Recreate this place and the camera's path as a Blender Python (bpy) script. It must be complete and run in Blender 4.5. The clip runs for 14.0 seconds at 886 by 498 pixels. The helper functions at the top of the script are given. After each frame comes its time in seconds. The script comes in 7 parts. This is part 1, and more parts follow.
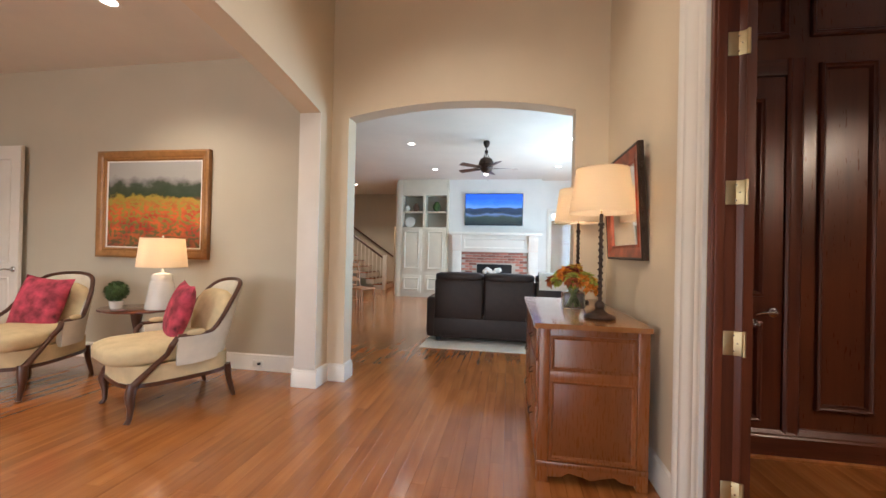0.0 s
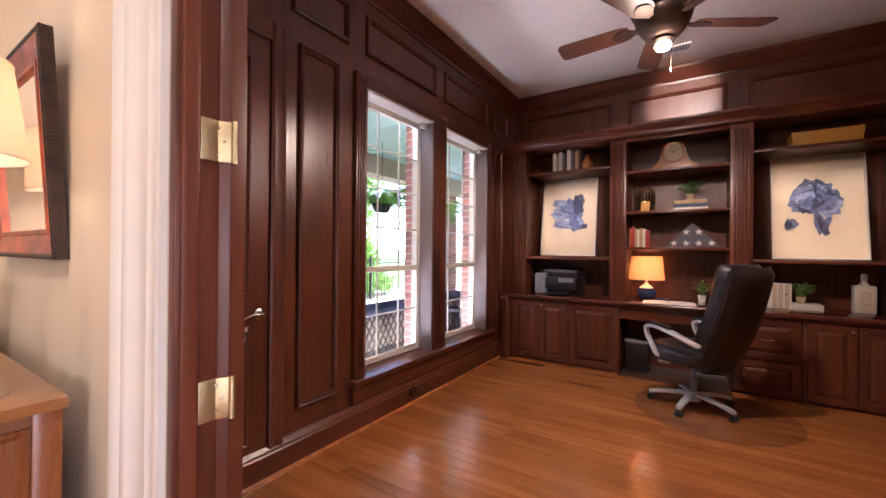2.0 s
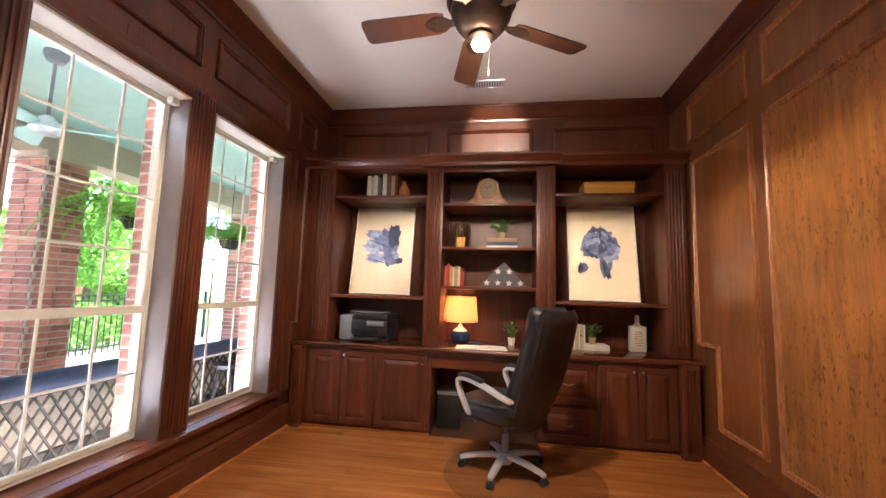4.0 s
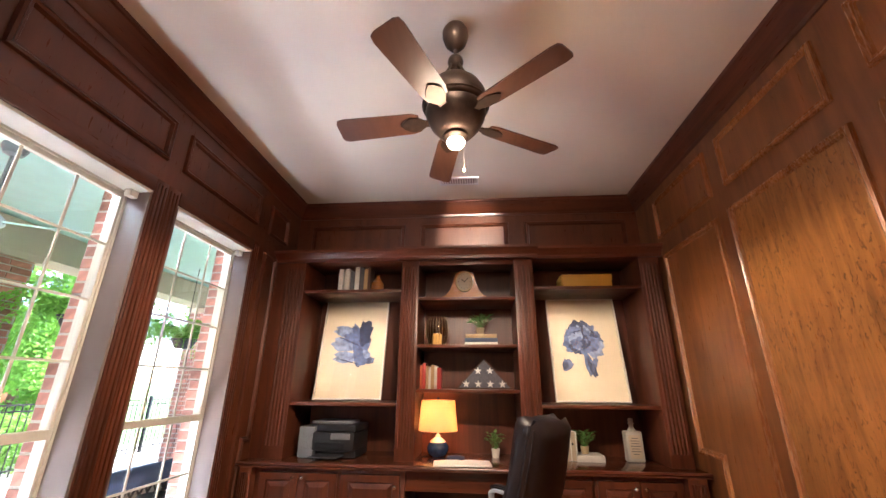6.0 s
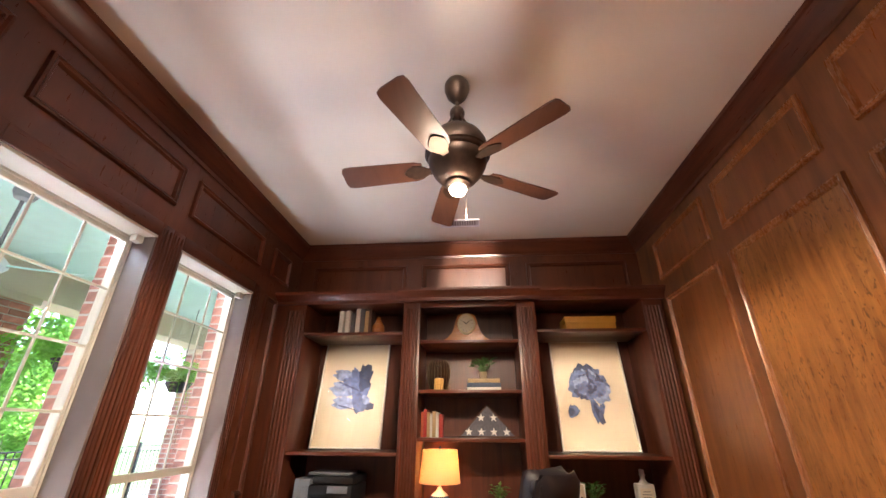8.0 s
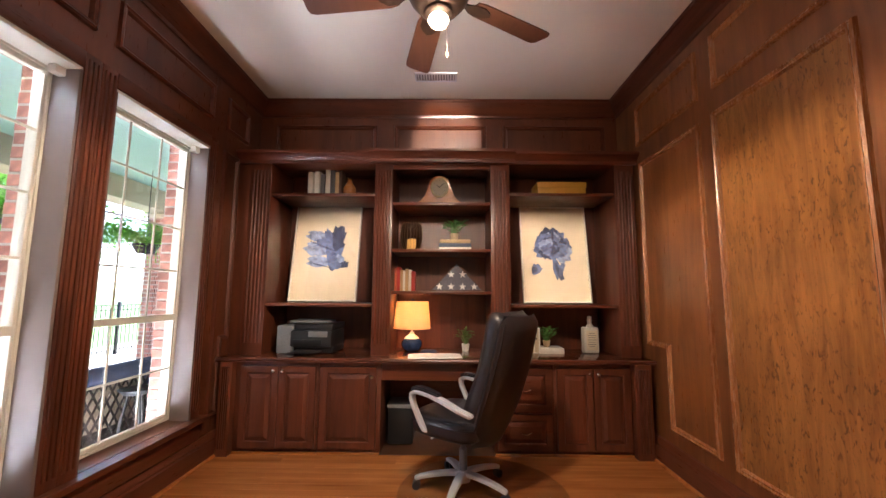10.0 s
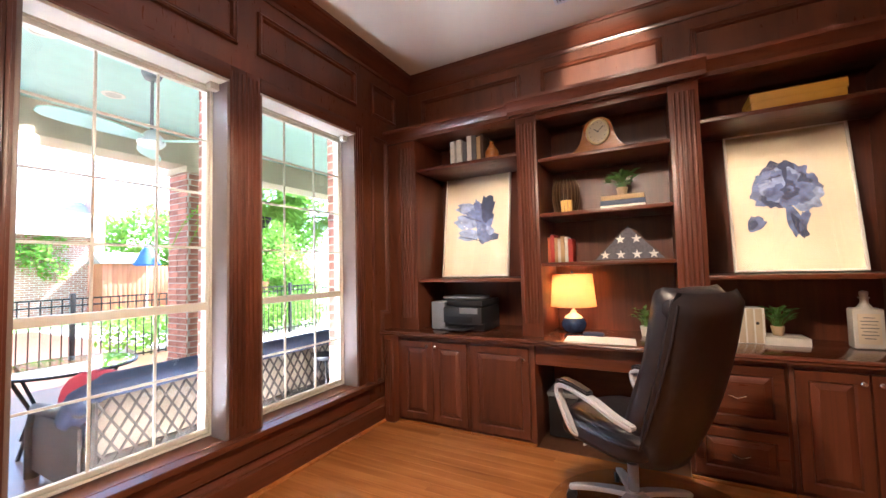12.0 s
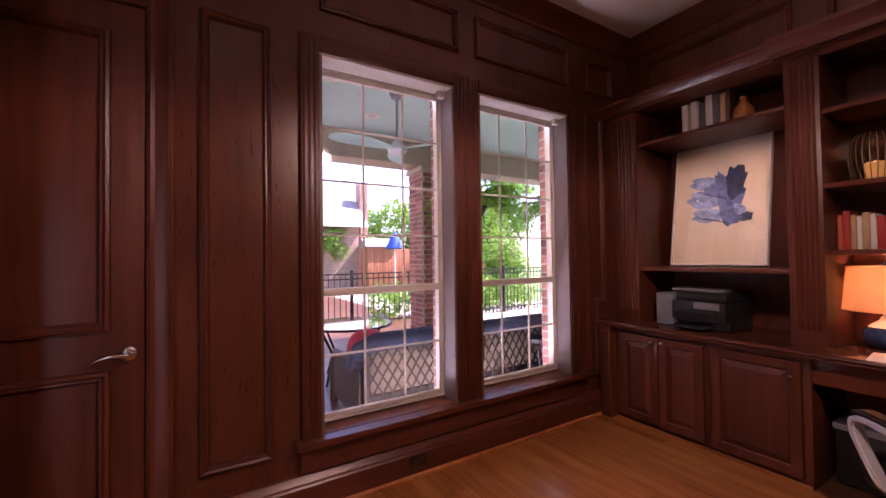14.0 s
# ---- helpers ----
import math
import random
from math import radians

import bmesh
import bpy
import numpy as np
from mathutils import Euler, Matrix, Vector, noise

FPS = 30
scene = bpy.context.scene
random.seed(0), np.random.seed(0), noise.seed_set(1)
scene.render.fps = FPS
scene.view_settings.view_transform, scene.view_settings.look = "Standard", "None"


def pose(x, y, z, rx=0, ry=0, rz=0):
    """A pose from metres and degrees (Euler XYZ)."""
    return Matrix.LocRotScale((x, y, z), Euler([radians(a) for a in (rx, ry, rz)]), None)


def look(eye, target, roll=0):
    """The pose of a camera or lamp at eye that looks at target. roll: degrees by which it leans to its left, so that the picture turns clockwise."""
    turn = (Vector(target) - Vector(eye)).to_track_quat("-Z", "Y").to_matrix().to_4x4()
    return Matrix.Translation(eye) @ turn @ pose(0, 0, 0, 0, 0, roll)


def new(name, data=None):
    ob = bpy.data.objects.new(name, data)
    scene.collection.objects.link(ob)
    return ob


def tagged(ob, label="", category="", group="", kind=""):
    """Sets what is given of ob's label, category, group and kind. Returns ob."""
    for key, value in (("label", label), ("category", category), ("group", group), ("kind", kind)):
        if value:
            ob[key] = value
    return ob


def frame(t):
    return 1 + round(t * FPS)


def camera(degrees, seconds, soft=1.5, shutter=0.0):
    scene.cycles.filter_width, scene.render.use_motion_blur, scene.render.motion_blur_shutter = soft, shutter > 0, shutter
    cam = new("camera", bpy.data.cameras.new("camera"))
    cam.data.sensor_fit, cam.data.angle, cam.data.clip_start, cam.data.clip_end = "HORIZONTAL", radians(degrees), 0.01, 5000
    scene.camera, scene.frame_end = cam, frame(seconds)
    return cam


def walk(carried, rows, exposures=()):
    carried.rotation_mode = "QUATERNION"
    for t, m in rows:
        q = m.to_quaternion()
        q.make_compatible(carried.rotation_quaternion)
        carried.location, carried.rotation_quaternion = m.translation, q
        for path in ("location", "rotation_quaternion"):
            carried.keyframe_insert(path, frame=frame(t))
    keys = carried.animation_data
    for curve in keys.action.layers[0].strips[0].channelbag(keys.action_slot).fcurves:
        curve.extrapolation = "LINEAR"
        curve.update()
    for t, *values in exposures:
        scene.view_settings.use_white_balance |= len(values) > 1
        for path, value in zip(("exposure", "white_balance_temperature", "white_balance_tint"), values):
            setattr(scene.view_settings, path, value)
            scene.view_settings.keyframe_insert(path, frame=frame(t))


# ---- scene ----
cam = camera(97.1, 14.0)
PATH = [
    (0, (0.204, 0.32, 1.262), (-0.124, 2.293, 1.275), 1.3),
    (0.5, (0.24, 0.644, 1.267), (0.646, 2.602, 1.273), 1.4),
    (1, (0.334, 0.89, 1.265), (1.343, 2.616, 1.256), 1.2),
    (1.5, (0.498, 0.99, 1.256), (1.909, 2.407, 1.256), 1.1),
    (2, (0.631, 1.144, 1.274), (2.312, 2.226, 1.281), 0.5),
    (2.5, (0.826, 1.192, 1.26), (2.674, 1.957, 1.274), 0.8),
    (3, (1.083, 1.183, 1.258), (3.025, 1.659, 1.268), 1.0),
    (5.5, (1.642, 1.225, 1.342), (3.573, 1.391, 1.835), 0.4),
    (6, (1.616, 1.225, 1.357), (3.498, 1.388, 2.015), 0.5),
    (6.5, (1.584, 1.226, 1.384), (3.402, 1.379, 2.204), 0.3),
    (7, (1.563, 1.219, 1.404), (3.329, 1.368, 2.331), 0.0),
    (9.5, (1.669, 1.269, 1.333), (3.629, 1.336, 1.722), 0.7),
    (10, (1.682, 1.272, 1.301), (3.669, 1.286, 1.529), 0.4),
    (10.5, (1.767, 1.198, 1.28), (3.759, 1.28, 1.447), -0.1),
    (11, (1.893, 1.091, 1.287), (3.862, 1.416, 1.425), -0.2),
    (11.5, (2.034, 1.058, 1.279), (3.955, 1.601, 1.417), -1.0),
    (12, (2.177, 0.986, 1.296), (3.931, 1.941, 1.399), -1.5),
    (12.5, (2.215, 1.004, 1.295), (3.717, 2.321, 1.391), -1.3),
    (13, (2.19, 1.015, 1.296), (3.561, 2.468, 1.397), -1.0),
    (13.5, (2.179, 1.022, 1.316), (3.499, 2.523, 1.388), -0.8),
    (14, (2.156, 0.996, 1.316), (3.198, 2.703, 1.356), -0.8),
]
EXPOSURES = [
    (0.0, 2.52, 5800, 14), (0.5, 2.55, 5600, 16), (1.0, 2.75, 5700, 28), (1.5, 2.88, 6100, 38), (2.0, 3.3, 5600, 28), (2.5, 3.4, 5300, 22), (3.0, 3.78, 5800, 14), (5.5, 3.75, 5800, 14),
    (7.0, 3.8, 5850, 13), (9.5, 3.65, 5800, 14), (11.0, 3.78, 5800, 14), (12.0, 4.05, 5750, 14), (12.5, 3.8, 5750, 20),
    (13.0, 2.9, 6200, 40), (13.5, 2.65, 6200, 48), (14.0, 2.5, 6200, 56),
]
walk(cam, [(t, look(eye, target, roll)) for t, eye, target, roll in PATH], EXPOSURES)

# ---- world and large lights ----
world = bpy.data.worlds.new("world")
scene.world = world
world.use_nodes = True
wn = world.node_tree.nodes
sky = wn.new("ShaderNodeTexSky")
sky.sky_type, sky.sun_disc = "NISHITA", False
SUN_ELEV, SUN_AZ = 52.0, 100.0
sky.sun_elevation, sky.sun_rotation = radians(SUN_ELEV), radians(SUN_AZ)
world.node_tree.links.new(sky.outputs[0], wn["Background"].inputs[0])
wn["Background"].inputs[1].default_value = 0.12


def lamp(name, kind, m, energy, color=(1, 1, 1), size=0.1, size_y=None, spot=None):
    data = bpy.data.lights.new(name, kind)
    data.energy, data.color = energy, color
    if kind == "AREA":
        data.shape, data.size, data.size_y = "RECTANGLE", size, size_y or size
    elif kind == "SUN":
        data.angle = radians(size)
    else:
        data.shadow_soft_size = size
        if kind == "SPOT":
            data.spot_size, data.spot_blend = radians(spot), 0.7 if spot < 150 else 0.2
    ob = new(name, data)
    ob.matrix_world = m
    return ob


WARM = (1.0, 0.76, 0.50)
az, el = radians(SUN_AZ), radians(SUN_ELEV)
sun_from = Vector((math.sin(az) * math.cos(el), math.cos(az) * math.cos(el), math.sin(el)))
lamp("sun", "SUN", look(sun_from * 30, (0, 0, 0)), 4.6, (1.0, 0.95, 0.86), size=0.5)
# lamps added for window daylight, facing inwards: under each head, outside below each sill
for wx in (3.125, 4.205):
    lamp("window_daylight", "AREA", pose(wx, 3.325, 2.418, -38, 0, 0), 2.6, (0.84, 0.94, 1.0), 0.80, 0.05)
    # hidden from the room; stands in for light bounced up off the patio
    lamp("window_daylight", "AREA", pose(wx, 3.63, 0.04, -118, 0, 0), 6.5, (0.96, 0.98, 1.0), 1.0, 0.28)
# fill lamp added out of view to brighten the living room like cool daylight
lamp("living_side_fill", "AREA", pose(2.40, 7.4, 1.6, 0, 90, 0), 30, (0.56, 0.84, 1.0), 2.0, 3.6)
# two fill lamps added at the unseen front wall, brightening sitting room and hall
lamp("sitting_fill", "AREA", pose(-4.2, -3.0, 1.5, 90, 0, 0), 14, (1.0, 0.96, 0.86), 1.6, 1.8)
lamp("hall_front_fill", "AREA", pose(-0.3, -3.0, 1.2, 90, 0, 0), 6, (1.0, 0.93, 0.82), 1.4, 2.2)

# ---- materials ----
MATS = {}


def shader(name, rough=0.5, metal=0.0, **more):
    m = bpy.data.materials.new(name)
    m.use_nodes = True
    b = m.node_tree.nodes["Principled BSDF"]
    b.inputs["Roughness"].default_value, b.inputs["Metallic"].default_value = rough, metal
    for key, value in more.items():
        b.inputs[key.replace("_", " ")].default_value = value
    MATS[name] = m
    return m, m.node_tree.nodes, m.node_tree.links, b


def node(nodes, links, kind, ins=None, **props):
    n = nodes.new(kind)
    for key, value in props.items():
        if key == "operation":
            n.operation = value
        elif key == "blend":
            n.blend_type = value
        elif key == "wave":
            n.bands_direction = value
    for key, value in (ins or {}).items():
        if isinstance(value, bpy.types.NodeSocket):
            links.new(value, n.inputs[key])
        else:
            n.inputs[key].default_value = value
    return n


def ramp(nodes, links, fac, stops):
    r = nodes.new("ShaderNodeValToRGB")
    while len(r.color_ramp.elements) < len(stops):
        r.color_ramp.elements.new(0.5)
    for e, (p, c) in zip(r.color_ramp.elements, stops):
        e.position, e.color = p, (*c, 1)
    links.new(fac, r.inputs[0])
    return r


def plain(name, color, rough=0.5, metal=0.0, vary=0.12, scale=6.0, bump=0.0, bump_scale=200.0, rand=0.0, **more):
    """Paint, plastic, cloth or metal: one colour with soft blotches and a fine relief."""
    m, n, l, b = shader(name, rough, metal, **more)
    co = node(n, l, "ShaderNodeTexCoord").outputs["Object"]
    big = node(n, l, "ShaderNodeTexNoise", {"Vector": co, "Scale": scale, "Detail": 4.0})
    lo = tuple(c * (1 - vary) for c in color)
    hi = tuple(min(1, c * (1 + vary)) for c in color)
    col = ramp(n, l, big.outputs[0], [(0.3, lo), (0.7, hi)]).outputs[0]
    if rand:
        info = node(n, l, "ShaderNodeObjectInfo").outputs["Random"]
        v = node(n, l, "ShaderNodeMapRange", {"Value": info, 3: 1 - rand, 4: 1 + rand})
        hsv = node(n, l, "ShaderNodeHueSaturation", {"Color": col, "Value": v.outputs[0]})
        col = hsv.outputs[0]
    l.new(col, b.inputs["Base Color"])
    r = node(n, l, "ShaderNodeMapRange", {"Value": big.outputs[0], 3: max(0, rough - 0.06), 4: min(1, rough + 0.06)})
    l.new(r.outputs[0], b.inputs["Roughness"])
    if bump:
        fine = node(n, l, "ShaderNodeTexNoise", {"Vector": co, "Scale": bump_scale, "Detail": 3.0})
        bp = node(n, l, "ShaderNodeBump", {"Height": fine.outputs[0], "Strength": bump, "Distance": 0.002})
        l.new(bp.outputs[0], b.inputs["Normal"])
    return m


def wood(name, dark, light, grain=(1, 1, 1), rough=0.3, rand=0.15, bump=0.05, coat=0.0, blotch=0.35, scale=14.0, island=False, swirl=0.6):
    """Stained wood: streaks drawn out along the axis whose grain factor is small, blotches, pores."""
    m, n, l, b = shader(name, rough, 0.0, Coat_Weight=coat, Coat_Roughness=0.12)
    co = node(n, l, "ShaderNodeTexCoord").outputs["Object"]
    info = node(n, l, "ShaderNodeNewGeometry").outputs["Random Per Island"] if island else node(n, l, "ShaderNodeObjectInfo").outputs["Random"]
    off = node(n, l, "ShaderNodeMath", {0: info, 1: 37.0}, operation="MULTIPLY")
    add = node(n, l, "ShaderNodeVectorMath", {0: co, 1: off.outputs[0]}, operation="ADD")
    mp = node(n, l, "ShaderNodeMapping", {"Vector": add.outputs[0], "Scale": grain})
    streak = node(n, l, "ShaderNodeTexNoise", {"Vector": mp.outputs[0], "Scale": scale, "Detail": 6.0, "Roughness": 0.62, "Distortion": swirl})
    pores = node(n, l, "ShaderNodeTexNoise", {"Vector": mp.outputs[0], "Scale": scale * 9, "Detail": 2.0})
    blot = node(n, l, "ShaderNodeTexNoise", {"Vector": add.outputs[0], "Scale": 1.7, "Detail": 3.0})
    col = ramp(n, l, streak.outputs[0], [(0.28, dark), (0.72, light)])
    mid = tuple((a + c) / 2 for a, c in zip(dark, light))
    mix = node(n, l, "ShaderNodeMix", {"Factor": blotch, 6: col.outputs[0], 7: ramp(n, l, blot.outputs[0], [(0.3, dark), (0.7, light)]).outputs[0]})
    mix.data_type = "RGBA"
    l.new(col.outputs[0], mix.inputs[6])
    v = node(n, l, "ShaderNodeMapRange", {"Value": info, 3: 1 - rand, 4: 1 + rand})
    hsv = node(n, l, "ShaderNodeHueSaturation", {"Color": mix.outputs[2], "Value": v.outputs[0]})
    l.new(hsv.outputs[0], b.inputs["Base Color"])
    r = node(n, l, "ShaderNodeMapRange", {"Value": pores.outputs[0], 3: rough - 0.08, 4: rough + 0.1})
    l.new(r.outputs[0], b.inputs["Roughness"])
    if bump:
        bp = node(n, l, "ShaderNodeBump", {"Height": pores.outputs[0], "Strength": bump, "Distance": 0.001})
        l.new(bp.outputs[0], b.inputs["Normal"])
    return m


def glowing(name, color, strength):
    m, n, l, b = shader(name, 0.5)
    b.inputs["Base Color"].default_value = (*color, 1)
    b.inputs["Emission Color"].default_value = (*color, 1)
    b.inputs["Emission Strength"].default_value = strength
    return m


def glass(name, color=(1, 1, 1), rough=0.0):
    m, n, l, b = shader(name, rough)
    b.inputs["Base Color"].default_value = (*color, 1)
    b.inputs["Transmission Weight"].default_value = 1.0
    b.inputs["IOR"].default_value = 1.45
    return m


CHERRY_D, CHERRY_L = (0.042, 0.011, 0.006), (0.165, 0.046, 0.020)
wood("cherry_upright", CHERRY_D, CHERRY_L, (1, 1, 0.07), 0.37)
wood("cherry_along_x", CHERRY_D, CHERRY_L, (0.07, 1, 1), 0.30)
wood("cherry_along_y", CHERRY_D, CHERRY_L, (1, 0.07, 1), 0.30)
wood("cherry_panel", (0.050, 0.014, 0.007), (0.17, 0.052, 0.021), (1, 1, 0.12), 0.30, scale=9, blotch=0.5)
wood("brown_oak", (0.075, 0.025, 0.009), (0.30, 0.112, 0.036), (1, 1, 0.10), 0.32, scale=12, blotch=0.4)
# lighter than the wall: highlights along the moulding edges are put into the colour
wood("oak_moulding_lit", (0.14, 0.050, 0.018), (0.42, 0.185, 0.072), (1, 1, 0.10), 0.26, scale=16, blotch=0.3)
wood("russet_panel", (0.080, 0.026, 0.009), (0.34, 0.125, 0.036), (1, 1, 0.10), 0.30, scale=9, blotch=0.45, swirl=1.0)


def knotty(name):
    """Golden veneer with upright streaks and many small dark eyes."""
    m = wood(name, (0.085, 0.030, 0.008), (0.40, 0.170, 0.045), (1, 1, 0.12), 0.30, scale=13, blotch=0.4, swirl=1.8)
    n, l = m.node_tree.nodes, m.node_tree.links
    b = n["Principled BSDF"]
    base = b.inputs["Base Color"].links[0].from_socket
    co = node(n, l, "ShaderNodeTexCoord").outputs["Object"]
    mp = node(n, l, "ShaderNodeMapping", {"Vector": co, "Scale": (1, 1, 0.40)})
    eyes = node(n, l, "ShaderNodeTexNoise", {"Vector": mp.outputs[0], "Scale": 60.0, "Detail": 3.0, "Distortion": 0.8})
    zone = node(n, l, "ShaderNodeTexNoise", {"Vector": co, "Scale": 2.6, "Detail": 2.0})
    dots = ramp(n, l, eyes.outputs[0], [(0.56, (0, 0, 0)), (0.67, (0.75, 0.75, 0.75))])
    where = ramp(n, l, zone.outputs[0], [(0.36, (0.15, 0.15, 0.15)), (0.55, (1, 1, 1))])
    fac = node(n, l, "ShaderNodeMath", {0: dots.outputs[0], 1: where.outputs[0]}, operation="MULTIPLY")
    mix = n.new("ShaderNodeMix")
    mix.data_type = "RGBA"
    l.new(fac.outputs[0], mix.inputs[0])
    l.new(base, mix.inputs[6])
    mix.inputs[7].default_value = (0.055, 0.016, 0.005, 1)
    l.new(mix.outputs[2], b.inputs["Base Color"])


knotty("knotty_panel")
wood("counter_wood", (0.06, 0.018, 0.010), (0.15, 0.045, 0.020), (1, 0.06, 1), 0.16, coat=0.3)
wood("chest_wood", (0.20, 0.060, 0.014), (0.29, 0.094, 0.023), (1, 1, 0.10), 0.28, coat=0.2)
wood("chest_top", (0.20, 0.075, 0.020), (0.38, 0.165, 0.055), (1, 0.08, 1), 0.16, coat=0.4)
wood("floor_wood", (0.22, 0.064, 0.016), (0.50, 0.195, 0.048), (1, 0.05, 1), 0.19, rand=0.10, bump=0.03, coat=0.45)
wood("floor_wood_far", (0.22, 0.064, 0.016), (0.50, 0.195, 0.048), (1, 0.05, 1), 0.19, rand=0.10, bump=0.03, coat=0.45, island=True)
wood("clock_wood", (0.38, 0.13, 0.032), (0.60, 0.25, 0.07), (1, 0.1, 1), 0.25, coat=0.3)
wood("walnut", (0.045, 0.018, 0.010), (0.12, 0.05, 0.026), (1, 1, 0.1), 0.3)
wood("gold_frame", (0.25, 0.11, 0.03), (0.46, 0.22, 0.06), (1, 1, 1), 0.35)
wood("dining_wood", (0.22, 0.10, 0.04), (0.38, 0.19, 0.09), (1, 1, 0.1), 0.4)
wood("fan_blade", (0.055, 0.020, 0.012), (0.12, 0.048, 0.026), (0.08, 1, 1), 0.35)
wood("fence_wood", (0.32, 0.10, 0.05), (0.52, 0.19, 0.10), (1, 1, 0.1), 0.8)
plain("cream_paint", (0.70, 0.60, 0.44), 0.6, vary=0.03, scale=2, bump=0.12, bump_scale=350)
plain("beige_paint", (0.56, 0.51, 0.40), 0.6, vary=0.03, scale=2, bump=0.12, bump_scale=350)
plain("white_trim", (0.80, 0.77, 0.70), 0.35, vary=0.03, scale=4, bump=0.03)
plain("white_wall", (0.80, 0.79, 0.75), 0.55, vary=0.03, scale=2, bump=0.1, bump_scale=350)
plain("ceiling_paint", (0.74, 0.69, 0.61), 0.8, vary=0.03, scale=2, bump=0.25, bump_scale=260)
plain("window_vinyl", (0.64, 0.60, 0.51), 0.4, vary=0.04, scale=8)
plain("lining_paint", (0.19, 0.145, 0.125), 0.45, vary=0.05)
plain("black_leather", (0.016, 0.0135, 0.0165), 0.36, vary=0.3, scale=30, bump=0.35, bump_scale=300)
plain("silver_plastic", (0.66, 0.68, 0.72), 0.30, 0.45, vary=0.06)
plain("black_plastic", (0.018, 0.018, 0.020), 0.35, vary=0.2)
plain("grey_plastic", (0.20, 0.21, 0.23), 0.4, vary=0.1)
plain("bronze", (0.060, 0.038, 0.028), 0.42, 0.7, vary=0.3, scale=20)
plain("brass", (0.62, 0.50, 0.28), 0.46, 1.0, vary=0.1)
plain("nickel", (0.62, 0.60, 0.57), 0.25, 1.0, vary=0.08)
plain("paper", (0.60, 0.51, 0.37), 0.85, vary=0.03, bump=0.1)
plain("white_paper", (0.80, 0.79, 0.76), 0.8, vary=0.03)
plain("cream_fabric", (0.62, 0.50, 0.29), 0.9, vary=0.1, scale=12, bump=0.5, bump_scale=500)
plain("pale_fabric", (0.70, 0.66, 0.55), 0.9, vary=0.06, scale=12, bump=0.5, bump_scale=500)
plain("rose_fabric", (0.38, 0.045, 0.075), 0.85, vary=0.75, scale=11, bump=0.5, bump_scale=400)
plain("yellow_box", (0.58, 0.30, 0.035), 0.5, vary=0.06)
plain("navy_glaze", (0.022, 0.050, 0.125), 0.12, vary=0.5, scale=18)
plain("white_glaze", (0.75, 0.73, 0.68), 0.2, vary=0.05)
plain("leaf_green", (0.11, 0.24, 0.055), 0.55, vary=0.4, scale=40, rand=0.3)
plain("moss_green", (0.045, 0.085, 0.02), 0.8, vary=0.4, scale=40, bump=1.0, bump_scale=90)
plain("ink_pale", (0.21, 0.26, 0.42), 0.7, vary=0.5, scale=22)
plain("ink_blue", (0.095, 0.125, 0.25), 0.7, vary=0.5, scale=22)
plain("ink_dark", (0.032, 0.042, 0.095), 0.7, vary=0.4, scale=22)
plain("flag_blue", (0.13, 0.125, 0.15), 0.8, vary=0.2, scale=60)
plain("brick_red", (0.40, 0.17, 0.125), 0.85, vary=0.3, scale=14, bump=0.6, bump_scale=90, rand=0.35)
plain("mortar", (0.50, 0.46, 0.40), 0.9, vary=0.1, bump=0.5)
plain("patio_stone", (0.36, 0.34, 0.31), 0.85, vary=0.15, scale=3, bump=0.3, bump_scale=60)
plain("grass", (0.09, 0.19, 0.04), 0.9, vary=0.4, scale=3, bump=1.0, bump_scale=60)
plain("bottle_grey", (0.56, 0.53, 0.47), 0.3, 0.0, vary=0.15)
plain("iron_black", (0.015, 0.015, 0.017), 0.45, 0.4, vary=0.2)
plain("navy_cushion", (0.028, 0.040, 0.085), 0.85, vary=0.15, bump=0.4, bump_scale=300)
plain("red_cushion", (0.42, 0.035, 0.06), 0.85, vary=0.15, bump=0.4, bump_scale=300)
plain("wicker", (0.034, 0.027, 0.024), 0.6, vary=0.35, scale=60, bump=0.8, bump_scale=160)
plain("roof_shingle", (0.30, 0.28, 0.27), 0.9, vary=0.2, scale=8, bump=0.6, bump_scale=40)
plain("pool_water", (0.10, 0.55, 0.60), 0.05, vary=0.1, scale=2)
plain("rug_cream", (0.70, 0.68, 0.62), 0.95, vary=0.06, bump=0.6, bump_scale=300)
plain("candle_wax", (0.80, 0.52, 0.16), 0.5, vary=0.05, Emission_Color=(1.0, 0.50, 0.12, 1), Emission_Strength=0.10)
plain("cushion_tan", (0.34, 0.29, 0.23), 0.9, vary=0.1, bump=0.3)
plain("clear_stems", (0.20, 0.26, 0.10), 0.5, vary=0.4, scale=60)
plain("mat_vinyl", (0.10, 0.055, 0.03), 0.15, vary=0.05, Alpha=0.14)
plain("porch_paint", (0.52, 0.76, 0.71), 0.7, vary=0.04)
plain("beam_tan", (0.52, 0.44, 0.33), 0.7, vary=0.05)
plain("umbrella_blue", (0.03, 0.09, 0.40), 0.8, vary=0.15)


